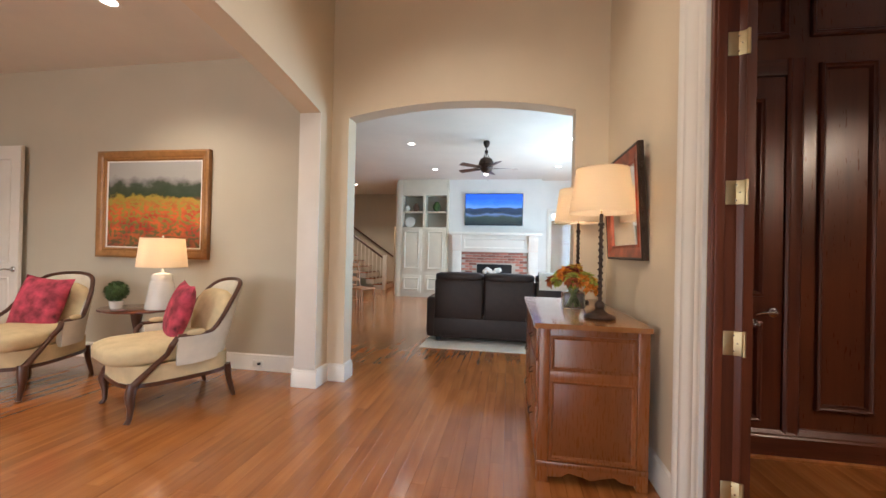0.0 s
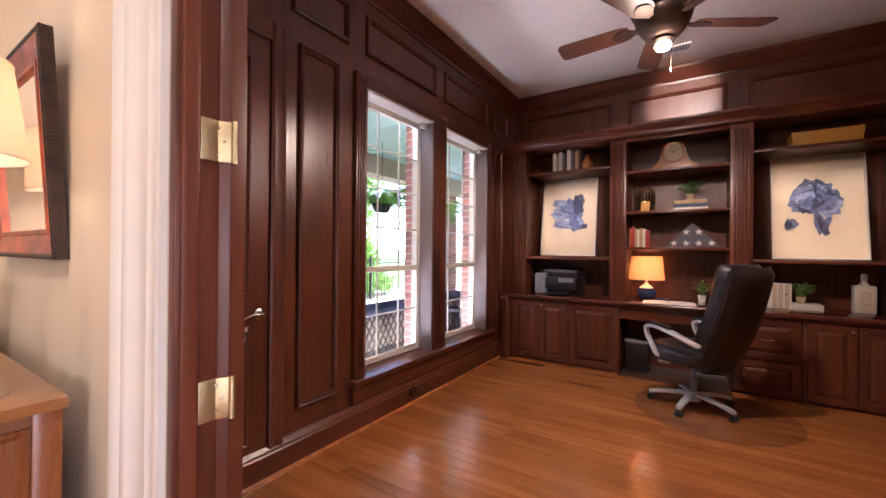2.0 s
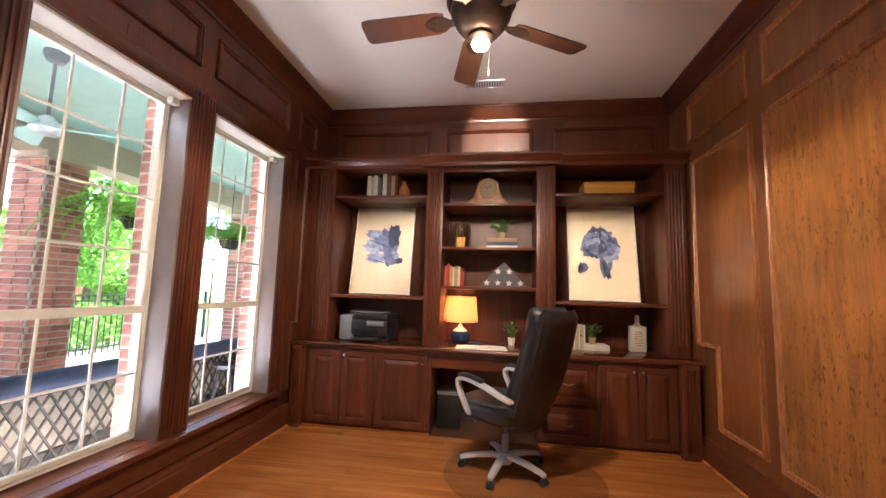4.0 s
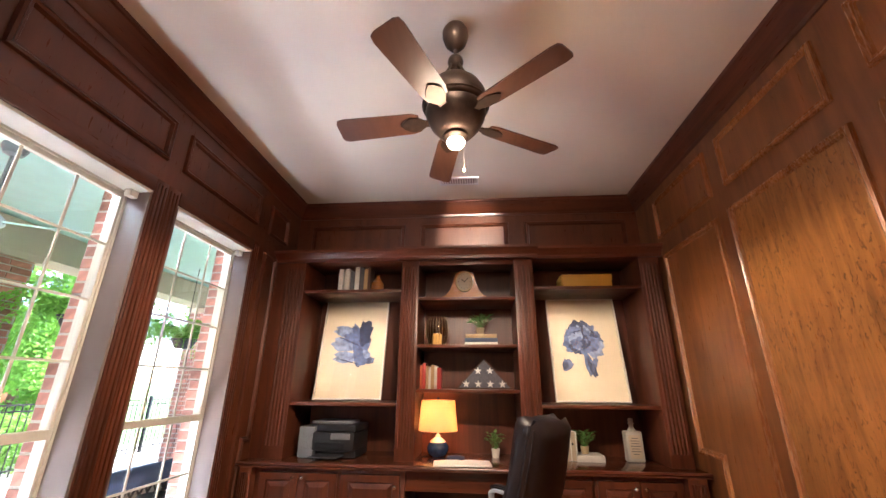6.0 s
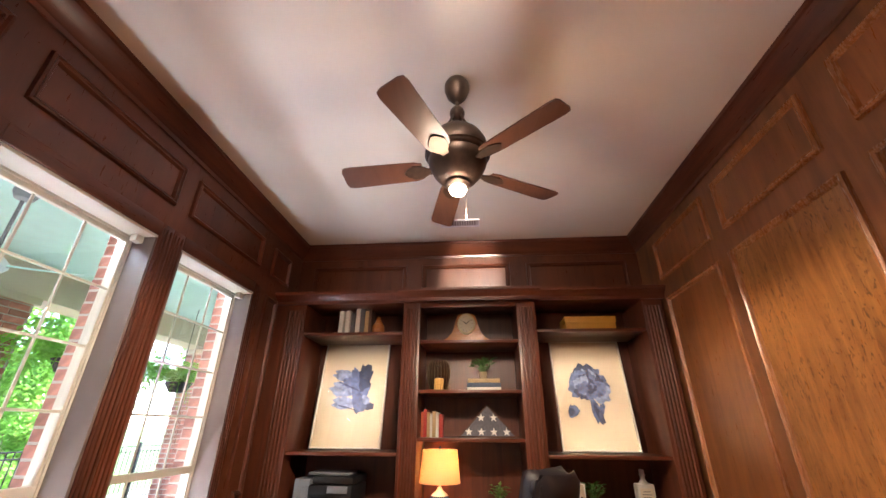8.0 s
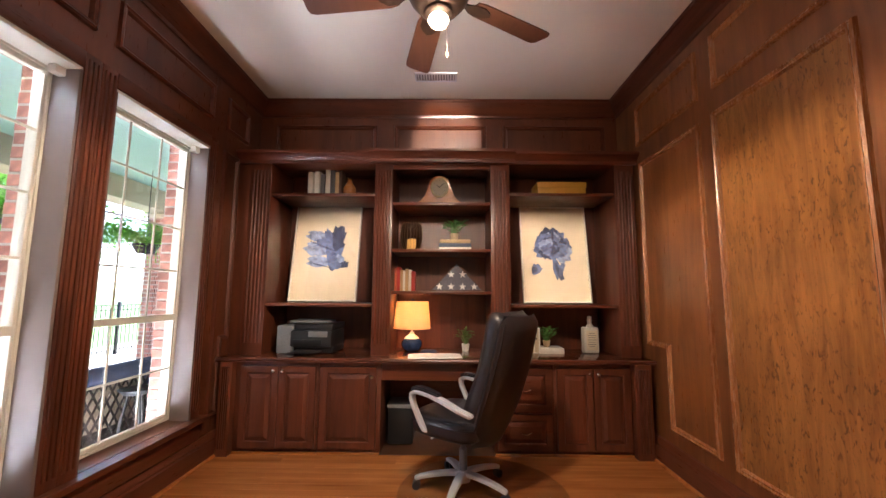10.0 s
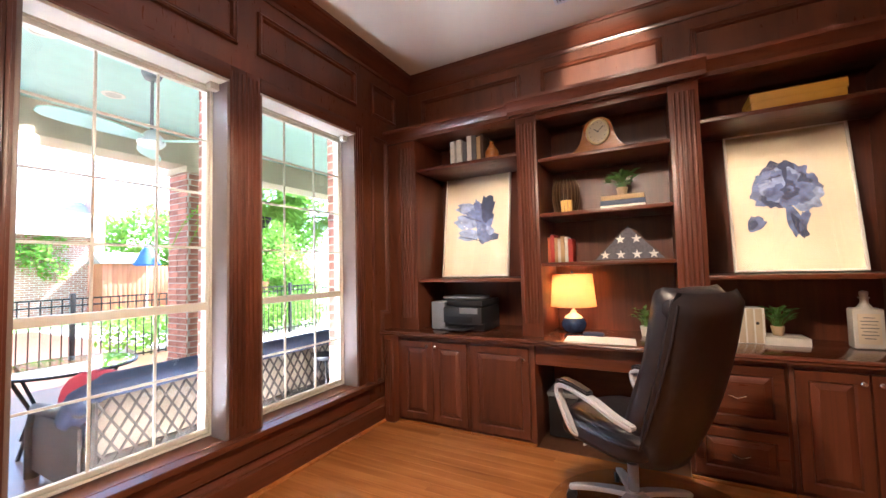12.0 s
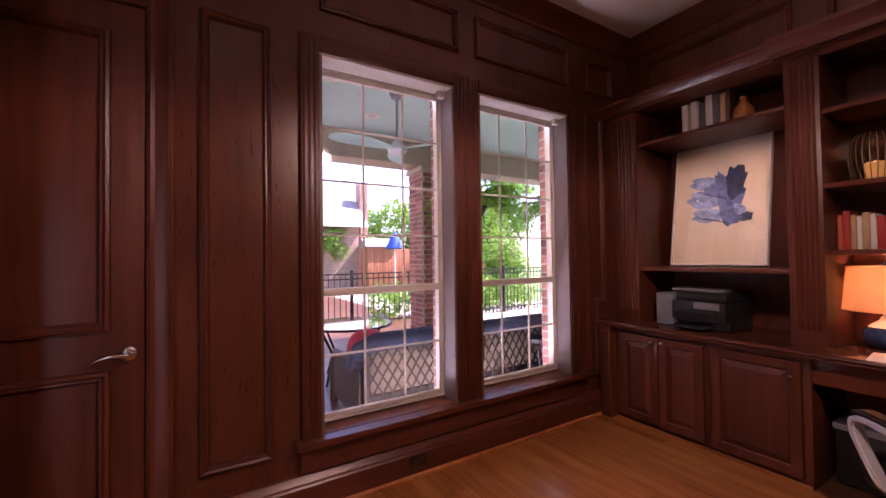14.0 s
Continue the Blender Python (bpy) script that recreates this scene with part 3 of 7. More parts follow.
def raised_door(parent, name, x, y0, y1, z0, z1, mat="cherry_upright", knob=None, pull=False):
    """A cabinet front that faces -x: frame, raised field, and its knob or pull."""
    t = 0.02
    bm = boxm(0.003, (x - t, y0, z0, x - 0.001, y1, z1))
    d = part(name, bm, mat, parent)
    w, h, fr = y1 - y0, z1 - z0, min(0.06, (y1 - y0) * 0.2, (z1 - z0) * 0.22)
    part("door_frame", moulding(bmesh.new(), (x - t, y1, z0), -Y_AX, Z_AX, w, h, [(0.0, 0.0), (0.003, 0.011), (fr - 0.008, 0.011), (fr - 0.004, 0.008), (fr, 0.0)]), mat, d, smooth=25)
    bm = moulding(bmesh.new(), (x - t, y1 - fr, z0 + fr), -Y_AX, Z_AX, w - 2 * fr, h - 2 * fr, [(0.004, 0.0), (0.006, 0.0015), (0.034, 0.010), (0.036, 0.012)])
    fd = 0.036
    o = Vector((x - t - 0.012, 0, 0))
    ys, zs = (y0 + fr + fd, y1 - fr - fd), (z0 + fr + fd, z1 - fr - fd)
    bm.faces.new([bm.verts.new((o.x, yy, zz)) for yy, zz in ((ys[1], zs[0]), (ys[0], zs[0]), (ys[0], zs[1]), (ys[1], zs[1]))])
    part("raised_panel", bm, mat, d, smooth=20)
    if knob:
        ky, kz = knob
        bm = lathe(bmesh.new(), [(0.005, 0), (0.005, 0.012), (0.013, 0.017), (0.015, 0.024), (0.010, 0.030), (0.0, 0.031)], 14, pose(x - t - 0.011, ky, kz, 0, -90, 0))
        part("knob", bm, "nickel", d, "brushed nickel knob")
    if pull:
        yc, zc = (y0 + y1) / 2, (z0 + z1) / 2
        x -= 0.011
        pts = [(x - t, yc - 0.045, zc + 0.008), (x - t - 0.02, yc - 0.042, zc + 0.004), (x - t - 0.026, yc, zc - 0.010), (x - t - 0.02, yc + 0.042, zc + 0.004), (x - t, yc + 0.045, zc + 0.008)]
        part("pull", tube(bmesh.new(), pts, 0.004, 8), "nickel", d, "curved nickel drawer pull")
    return d


def cabinet(label, y0, y1, fronts, z1=0.735):
    c = thing("base_cabinet", label, "cabinet", group="base cabinets of the built-in desk")
    part("body", boxm(0.002, (CFX, y0, 0.0, EX - 0.003, y1, z1)), "cherry_upright", c)
    part("toe_strip", boxm(0.003, (CFX - 0.014, y0 + 0.001, 0.0, CFX - 0.001, y1 - 0.001, 0.022)), "floor_wood", c)
    for kind, a, e, b0, b1, knob in fronts:
        raised_door(c, kind, CFX, a, e, b0, b1, "cherry_along_y" if kind == "drawer" else "cherry_upright", knob, kind == "drawer")
    return c


cabinet("cherry base cabinet with two raised-panel doors", 2.315, 3.005, [("door", 2.645, 2.955, 0.05, 0.70, (2.68, 0.665)), ("door", 2.335, 2.640, 0.05, 0.70, (2.605, 0.665))])
cabinet("cherry base cabinet with one raised-panel door", 1.80, 2.313, [("door", 1.835, 2.295, 0.05, 0.70, (1.87, 0.62))])
cabinet("cherry drawer cabinet with two deep drawers", 0.375, 0.86, [("drawer", 0.395, 0.84, 0.355, 0.70, None), ("drawer", 0.395, 0.84, 0.05, 0.335, None)])
cabinet("cherry base cabinet with a pair of raised-panel doors", -0.262, 0.373, [("door", 0.06, 0.355, 0.05, 0.70, (0.09, 0.655)), ("door", -0.245, 0.055, 0.05, 0.70, (0.02, 0.655))])
knee = thing("kneehole", "dark kneehole under the desk with a pencil drawer", "desk")
part("back_board", boxm(0.002, (5.60, 0.862, 0.0, EX - 0.003, 1.798, 0.735)), "cherry_along_y", knee)
part("apron_drawer", boxm(0.004, (CFX + 0.01, 0.863, 0.585, CFX + 0.45, 1.797, 0.734)), "cherry_along_y", knee)
part("stretcher", boxm(0.004, (5.52, 0.863, 0.02, 5.599, 1.797, 0.17)), "cherry_along_y", knee)
for y0, y1 in ((3.007, 3.108), (-0.398, -0.264)):
    e = thing("end_stile", "narrow fluted cherry post closing the cabinet run", "trim", kind="structure")
    bd = part("board", boxm(0.003, (4.95, y0, 0, EX - 0.003, y1, 0.735)), "cherry_upright", e)
    for k in range(4):
        yc, half = y0 + 0.018 + (y1 - y0 - 0.036) * (k + 0.5) / 4, (y1 - y0 - 0.036) / 4 * 0.36
        arc = [(4.949, yc - half), (4.940, yc - half * 0.7), (4.937, yc), (4.940, yc + half * 0.7), (4.949, yc + half)]
        part("reed", prism(bmesh.new(), arc, 0.06, 0.70, "z"), "cherry_upright", bd, smooth=50)

top = thing("desk_top", "long polished cherry counter over the base cabinets", "countertop")
part("top", boxm(0.002, (4.9845, SY + 0.002, 0.738, EX - 0.003, NY - 0.002, 0.768)), "counter_wood", top, smooth=30)
part("nosing", prism(bmesh.new(), [(4.955, 0.736), (4.966, 0.746), (4.953, 0.755), (4.957, 0.764), (4.968, 0.7685), (4.984, 0.7685), (4.984, 0.736)], SY + 0.002, NY - 0.002, "y"), "cherry_along_y", top, "moulded cherry front edge", smooth=40)
TZ = 0.768

# bookcase: pilasters, shelves, cornice
BFX = 5.13
PIL = [(2.86, 3.05), (1.755, 1.915), (0.70, 0.87), (-0.42, -0.245)]
bookcase = thing("bookcase", "built-in cherry bookcase with fluted pilasters and shelves", "bookcase")


def pilaster(y0, y1, z0, z1):
    """A fluted upright board."""
    bm = boxm(0.003, (BFX, y0, z0, EX - 0.003, y1, z1))
    p = part("pilaster", bm, "cherry_upright", bookcase)
    k, w = 5, (y1 - y0) - 0.036
    for i in range(k):
        yc = y0 + 0.018 + w * (i + 0.5) / k
        half = w / k * 0.36
        arc = [(BFX - 0.001, yc - half), (BFX - 0.010, yc - half * 0.7), (BFX - 0.013, yc), (BFX - 0.010, yc + half * 0.7), (BFX - 0.001, yc + half)]
        part("reed", prism(bmesh.new(), arc, z0 + 0.10, z1 - 0.06, "z"), "cherry_upright", p, smooth=50)


for y0, y1 in PIL:
    pilaster(y0, y1, TZ, 2.47)
part("side_stile", boxm(0.002, (BFX + 0.01, 3.051, TZ, EX - 0.003, NY - 0.002, 2.47)), "cherry_upright", bookcase)
BAYS = [(1.915, 2.86), (0.87, 1.755), (-0.245, 0.70)]


def shelf(bay, z, x0=BFX + 0.02, th=0.028):
    y0, y1 = BAYS[bay]
    part("shelf", boxm(0.004, (x0, y0 + 0.001, z - th, EX - 0.02, y1 - 0.001, z)), "cherry_along_y", bookcase)


S1, S2, S3 = 2.205, 1.212, 2.215
for bay, z in ((0, S1), (0, S2), (1, 2.125), (1, 1.70), (1, 1.325), (2, S3), (2, S2)):
    shelf(bay, z)
for y0, y1 in BAYS:
    part("back_board", boxm(0, (EX - 0.019, y0, TZ, EX - 0.003, y1, 2.47)), "cherry_upright", bookcase, smooth=None)
part("top_board", boxm(0.003, (BFX, SY + 0.002, 2.471, FX - 0.002, NY - 0.002, 2.50)), "cherry_along_y", bookcase)
CORN = [(0.0, 2.47), (0.014, 2.47), (0.018, 2.50), (0.03, 2.515), (0.06, 2.545), (0.075, 2.55), (0.078, 2.575), (0.0, 2.58)]


def cornice(y0, y1, jut):
    bm = prism(bmesh.new(), [(BFX - jut - d, z) for d, z in CORN] + [(FX - 0.003, 2.58), (FX - 0.003, 2.502), (BFX - jut, 2.502)], y0, y1, "y")
    part("cornice", bm, "cherry_along_y", bookcase, smooth=30)


cornice(SY + 0.003, 0.66, 0.0)
cornice(0.66, 1.955, 0.055)
cornice(1.955, NY - 0.003, 0.0)
part("arched_rail", boxm(0.003, (BFX + 0.002, 0.872, 2.425, BFX + 0.03, 1.753, 2.4695)), "cherry_along_y", bookcase)

# ---- hall, sitting room, living room: shell ----
wall_hall_end = structure("wall_hall_end", arch_wall(bmesh.new(), 3.87, 4.05, -1.55, 1.12, 0, 4.0, -1.33, 0.765, 2.53, 0.115, "y"), "cream_paint", "cream hall wall with a wide segmental archway", "wall")
wall_hall_side = structure("wall_hall_side", arch_wall(bmesh.new(), -1.70, -1.50, -3.2, 4.05, 0, 4.0, -0.9, 3.64, 2.50, 0.22, "x"), "cream_paint", "cream hall wall with an arched opening to the sitting room", "wall")
wall_sitting = structure("wall_sitting", boxm(0, (-7.0, 4.0, 0, -1.702, 4.15, CEIL)), "beige_paint", "beige painted sitting room wall", "wall")
wall_sitting_end = structure("wall_sitting_end", boxm(0, (-7.0, -3.2, 0, -6.85, 4.0, CEIL)), "beige_paint", "beige painted end wall of the sitting room", "wall")
# both openings are unseen and made up to hold the fill lamps
wall_front = structure("wall_front", wall_with_holes("y", -3.2, -3.05, -7.0, 1.04, 0, 4.0, [(-5.05, -3.35, 0.55, 2.45), (-1.05, 0.45, 0, 2.35)]), "cream_paint", "cream front wall of the hall", "wall")
wall_hall_right = structure("wall_hall_right", boxm(0, (1.04, -3.2, 0, 1.18, SY - 0.152, 4.0)), "cream_paint", "plain cream hall wall", "wall")
ceiling_hall = structure("ceiling_hall", boxm(0, (-1.70, -3.2, 4.0, 1.12, 4.05, 4.1)), "ceiling_paint", "off-white hall ceiling", "ceiling")
ceiling_sitting = structure("ceiling_sitting", boxm(0, (-7.0, -3.2, CEIL, -1.702, 4.15, CEIL + 0.1)), "ceiling_paint", "off-white sitting room ceiling", "ceiling")
ceiling_living = structure("ceiling_living", boxm(0, (-7.0, 4.05, CEIL, 2.57, 15.0, CEIL + 0.1)), "ceiling_paint", "off-white living room ceiling", "ceiling")
# the opening is unseen, added round the living room's fill lamp
wall_living_right = structure("wall_living_right", wall_with_holes("x", 2.42, 2.57, 3.58, 11.4, 0, CEIL, [(5.5, 9.3, 0.4, 2.6)]), "white_wall", "white living room wall with an unseen opening added for light", "wall")
wall_living_back = structure("wall_living_back", wall_with_holes("y", 11.2, 11.35, -3.0, 2.419, 0, CEIL, [(1.30, 2.15, 0.5, 2.40)]), "white_wall", "white living room end wall", "wall")
wall_living_front = structure("wall_living_front", boxm(0, (1.122, 3.87, 0, 2.419, 4.05, CEIL)), "white_wall", "white wall beside the archway", "wall")
wall_stairs = structure("wall_stairs", wall_with_holes("y", 13.6, 13.75, -7.0, -2.9, 0, CEIL, [(-3.75, -3.15, 0, 2.1)]), "beige_paint", "beige wall behind the staircase", "wall")
wall_stairs_end = structure("wall_stairs_end", boxm(0, (-7.0, 4.15, 0, -6.85, 13.6, CEIL)), "beige_paint", "beige side wall of the living room", "wall")
wall_passage = structure("wall_passage", boxm(0, (-3.0, 11.35, 0, -2.85, 14.9, CEIL), (-7.0, 14.85, 0, -3.0, 15.0, CEIL)), "beige_paint", "beige passage wall", "wall")

HBASE = [(0, 0), (0.022, 0), (0.022, 0.125), (0.014, 0.14), (0.014, 0.15), (0, 0.165)]
skirts = [((-6.85, 4.0, 0), (-1.723, 4.0, 0), (0, -1, 0), wall_sitting), ((1.04, 2.40, 0), (1.04, 3.87, 0), (-1, 0, 0), wall_west),
          ((-1.478, 3.87, 0), (-1.308, 3.87, 0), (0, -1, 0), wall_hall_end), ((0.765, 3.87, 0), (1.04, 3.87, 0), (0, -1, 0), wall_hall_end),
          ((-1.33, 3.871, 0), (-1.33, 4.05, 0), (1, 0, 0), wall_hall_end), ((-1.722, 3.64, 0), (-1.478, 3.64, 0), (0, -1, 0), wall_hall_side),
          ((-1.5, 3.641, 0), (-1.5, 3.87, 0), (1, 0, 0), wall_hall_side), ((-1.70, 3.641, 0), (-1.70, 3.977, 0), (-1, 0, 0), wall_hall_side)]
for p0, p1, out, par in skirts:
    sweep(par, "baseboard", p0, p1, out, HBASE, "white_trim")
# white facing of the sitting room opening and casing of the study doorway
part("jamb_facing", boxm(0.003, (-1.703, 3.630, 0.166, -1.497, 3.6395, 2.50)), "white_trim", wall_hall_side)
CY = DOOR_Y1 + 0.001
part("door_casing", prism(bmesh.new(), [(1.0395, CY), (1.022, CY), (1.020, CY + 0.012), (1.026, CY + 0.02), (1.026, CY + 0.05), (1.021, CY + 0.06), (1.026, CY + 0.07), (1.026, CY + 0.13), (1.014, CY + 0.145), (1.010, CY + 0.17), (1.016, CY + 0.19), (1.006, CY + 0.205), (1.006, CY + 0.232), (1.0395, CY + 0.238)], 0, DOOR_Z + 0.2, "z"), "white_trim", wall_west)

# ---- study: doors ----
jamb = thing("door_1", "dark cherry door lining of the study doorway", "door frame", kind="structure")
part("jamb", boxm(0.002, (1.041, DOOR_Y1 - 0.03, 0, WX + 0.004, DOOR_Y1 - 0.0005, DOOR_Z)), "cherry_upright", jamb)
part("jamb", boxm(0.002, (1.041, DOOR_Y0 + 0.0005, 0, WX + 0.004, DOOR_Y0 + 0.03, DOOR_Z)), "cherry_upright", jamb)
part("head", boxm(0.002, (1.041, DOOR_Y0 + 0.03, DOOR_Z - 0.03, WX + 0.004, DOOR_Y1 - 0.03, DOOR_Z - 0.0005)), "cherry_along_y", jamb)
part("stop", boxm(0.002, (1.05, DOOR_Y1 - 0.045, 0, 1.085, DOOR_Y1 - 0.031, DOOR_Z - 0.031)), "cherry_upright", jamb)


def lever(parent, m, mat="nickel", flip=1):
    """A lever handle on its rose, at pose m: the rose faces local z, the lever runs along local x."""
    bm = lathe(bmesh.new(), [(0.033, 0), (0.033, 0.006), (0.028, 0.012), (0.013, 0.015), (0.012, 0.045), (0.0, 0.048)], 20, m)
    h = part("handle", bm, mat, parent, "satin nickel lever handle")
    pts = [m @ Vector(p) for p in ((0, 0, 0.042), (0.02 * flip, 0.002, 0.047), (0.06 * flip, 0.004, 0.046), (0.095 * flip, -0.004, 0.044), (0.115 * flip, -0.012, 0.040))]
    part("lever", tube(bmesh.new(), pts, [0.009, 0.009, 0.008, 0.007, 0.006], 10), mat, h)


def panel_leaf(parent, w, h, t, mat):
    """A tall door leaf in the local x-z plane with two sunk panels on each face."""
    leaf = part("leaf", boxm(0.003, (0, -t / 2, 0.01, w, t / 2, h)), mat, parent)
    for z0, z1 in ((0.22, 0.86), (1.02, h - 0.14)):
        for s in (1, -1):
            x0 = 0.12 if s > 0 else w - 0.12
            bm = moulding(bmesh.new(), (x0, -s * t / 2, z0), X_AX * s, Z_AX, w - 0.24, z1 - z0, [(0, 0), (0.004, 0.010), (0.014, 0.012), (0.024, 0.006), (0.03, -0.003), (0.075, 0.004)])
            part("panel_moulding", bm, mat, leaf, smooth=30)
    return leaf


entry = thing("study_door", "dark cherry study door swung open into the room", "door", pose(1.140, 2.118, 0, 0, 0, 90 - 29))
panel_leaf(entry, 0.72, 2.42, 0.044, "cherry_upright")
lever(entry, pose(0.655, -0.022, 0.93, 90, 0, 0), flip=-1)
lever(entry, pose(0.655, 0.022, 0.93, -90, 0, 0), flip=-1)
part("lock_rose", lathe(bmesh.new(), [(0.024, 0), (0.024, 0.008), (0.014, 0.014), (0.0, 0.015)], 16, pose(0.655, -0.022, 1.05, 90, 0, 0)), "nickel", entry)
for z in (0.29, 0.91, 1.534, 2.155):
    bm = boxm(0.002, (-0.006, -0.022, z - 0.05, -0.0005, 0.022, z + 0.05))
    hg = part("hinge", bm, "brass", entry, "worn brass butt hinge")
    part("knuckle", tube(bmesh.new(), [(-0.006, -0.028, z - 0.052), (-0.006, -0.028, z + 0.052)], 0.007, 10), "brass", hg)
    for k in (-0.032, 0, 0.032):
        part("screw", lathe(bmesh.new(), [(0.004, 0), (0.003, 0.001), (0, 0.0012)], 8, pose(-0.006, 0.006 * (1 if k else -1), z + k, 0, -90, 0)), "nickel", hg)
    part("hinge_plate", boxm(0.002, (1.092, DOOR_Y1 - 0.034, z - 0.05, 1.140, DOOR_Y1 - 0.0302, z + 0.05)), "brass", jamb, "worn brass hinge plate")

closet = thing("door_2", "closed cherry closet door in the panelled wall", "door", kind="structure")
part("leaf", boxm(0.003, (1.24, 3.137, 0.01, 1.935, 3.159, 2.43)), "cherry_upright", closet)
for z0, z1 in ((0.22, 0.86), (1.02, 2.30)):
    part("panel_moulding", moulding(bmesh.new(), (1.36, 3.137, z0), X_AX, Z_AX, 0.46, z1 - z0, PANEL), "cherry_upright", closet, smooth=30)
bm = bmesh.new()
prism(bm, [(1.940, 3.159), (1.940, 3.127), (1.955, 3.120), (1.97, 3.128), (2.0, 3.126), (2.02, 3.118), (2.035, 3.130), (2.035, 3.159)], 0.0, 2.54, "z")
part("casing", bm, "cherry_upright", closet, smooth=30)
part("head_casing", boxm(0.006, (1.20, 3.124, 2.436, 1.9395, 3.159, 2.54)), "cherry_along_x", closet)
lever(closet, pose(1.88, 3.137, 0.92, 90, 0, 0), flip=-1)

# ---- study: wall fittings ----


def outlet(m, mat, label):
    o = thing("wall_outlet", label, "outlet", m)
    part("plate", boxm(0.002, (-0.058, -0.006, -0.036, 0.058, 0, 0.036)), mat, o)
    for x in (-0.024, 0.024):
        s = part("socket", boxm(0.002, (x - 0.016, -0.008, -0.017, x + 0.016, -0.0055, 0.017)), mat, o)
        part("slots", boxm(0, (x - 0.007, -0.0086, -0.005, x - 0.005, -0.0081, 0.005), (x + 0.005, -0.0086, -0.005, x + 0.007, -0.0081, 0.005)), "black_plastic", s)


outlet(pose(3.25, 3.1098, 0.10), "bronze", "brown outlet plate set in the cherry baseboard")
outlet(pose(5.5195, 1.42, 0.11, 0, 0, -90), "window_vinyl", "ivory outlet plate inside the kneehole")

vent = thing("ceiling_vent", "grey louvred air vent in the study ceiling", "vent", pose(5.0, 1.37, CEIL))
part("frame", moulding(bmesh.new(), (-0.075, 0.19, 0), X_AX, -Y_AX, 0.15, 0.38, [(0, 0), (0.004, 0.010), (0.02, 0.012), (0.022, 0.0)]), "silver_plastic", vent)
part("backing", boxm(0, (-0.055, -0.17, -0.002, 0.055, 0.17, -0.0005)), "grey_plastic", vent)
for i in range(14):
    y = -0.156 + 0.024 * i
    part("slat", boxm(0.0008, (-0.053, y - 0.007, -0.011, 0.053, y + 0.004, -0.008)), "silver_plastic", vent)

# ---- ceiling fan ----


def ceiling_fan(label, m, first, blades, blade_mat, metal, reach, glow):
    f = thing("ceiling_fan", label, "ceiling fan", m)
    part("canopy", lathe(bmesh.new(), [(0.0, 0), (0.060, 0), (0.072, -0.025), (0.072, -0.06), (0.058, -0.105), (0.034, -0.138), (0.015, -0.152), (0.0, -0.154)], 28), metal, f)
    part("rod", tube(bmesh.new(), [(0, 0, -0.14), (0, 0, -0.40)], 0.011, 12), metal, f)
    part("collar", lathe(bmesh.new(), [(0.0, -0.19), (0.022, -0.195), (0.038, -0.213), (0.043, -0.235), (0.038, -0.258), (0.022, -0.276), (0.0, -0.28)], 20), metal, f)
    for k in range(4):
        a = math.pi / 4 + math.pi / 2 * k
        c, s = math.cos(a), math.sin(a)
        part("stay", tube(bmesh.new(), [(0.028 * c, 0.028 * s, -0.262), (0.054 * c, 0.054 * s, -0.32), (0.088 * c, 0.088 * s, -0.385)], 0.0065, 8), metal, f)
    motor = part("motor", lathe(bmesh.new(), [(0.0, -0.372), (0.085, -0.374), (0.106, -0.382), (0.134, -0.412), (0.156, -0.455), (0.166, -0.505), (0.168, -0.540), (0.162, -0.552), (0.153, -0.556), (0.156, -0.566), (0.148, -0.600), (0.126, -0.645), (0.094, -0.685), (0.066, -0.70), (0.0, -0.702)], 40), metal, f)
    part("motor_band", lathe(bmesh.new(), [(0.167, -0.507), (0.173, -0.512), (0.174, -0.530), (0.168, -0.536)], 40, None, False), metal, motor)
    part("switch_cup", lathe(bmesh.new(), [(0.0, -0.70), (0.062, -0.702), (0.064, -0.716), (0.050, -0.726), (0.0, -0.728)], 24), metal, f)
    part("lamp_bowl", lathe(bmesh.new(), [(0.0, -0.727), (0.040, -0.728), (0.046, -0.742), (0.036, -0.762), (0.0, -0.772)], 20), glow, f, "small lit frosted glass bowl")
    for k in range(blades):
        a = radians(first) + 2 * math.pi * k / blades
        t = Matrix.Rotation(a, 4, "Z")
        tilt = t @ pose(0.185, 0, -0.605, 13, 0, 0)
        bm = bmesh.new()
        out = []
        for u, w in ((0.0, 0.050), (0.04, 0.062), (0.25, 0.068), (reach - 0.24, 0.072), (reach - 0.21, 0.066), (reach - 0.20, 0.045)):
            out.append((u, w))
        prism(bm, out + [(u, -w) for u, w in reversed(out)], -0.004, 0.004, "z")
        bmesh.ops.transform(bm, matrix=tilt, verts=bm.verts)
        b = part("blade", bm, blade_mat, f, smooth=30)
        bm = prism(bmesh.new(), [(-0.075, -0.016), (-0.03, -0.020), (0.0, -0.040), (0.05, -0.044), (0.085, -0.022), (0.10, 0.0), (0.085, 0.022), (0.05, 0.044), (0.0, 0.040), (-0.03, 0.020), (-0.075, 0.016)], -0.012, -0.0045, "z")
        bmesh.ops.transform(bm, matrix=tilt, verts=bm.verts)
        part("blade_iron", bm, metal, b, smooth=30)
    ch = part("pull_chain", tube(bmesh.new(), [(0.045, -0.04, -0.72), (0.045, -0.04, -0.86)], 0.0014, 6), "bronze", f)
    part("fob", lathe(bmesh.new(), [(0, -0.89), (0.005, -0.885), (0.006, -0.865), (0.0, -0.857)], 10, pose(0.045, -0.04, 0)), "bronze", ch)
    return f


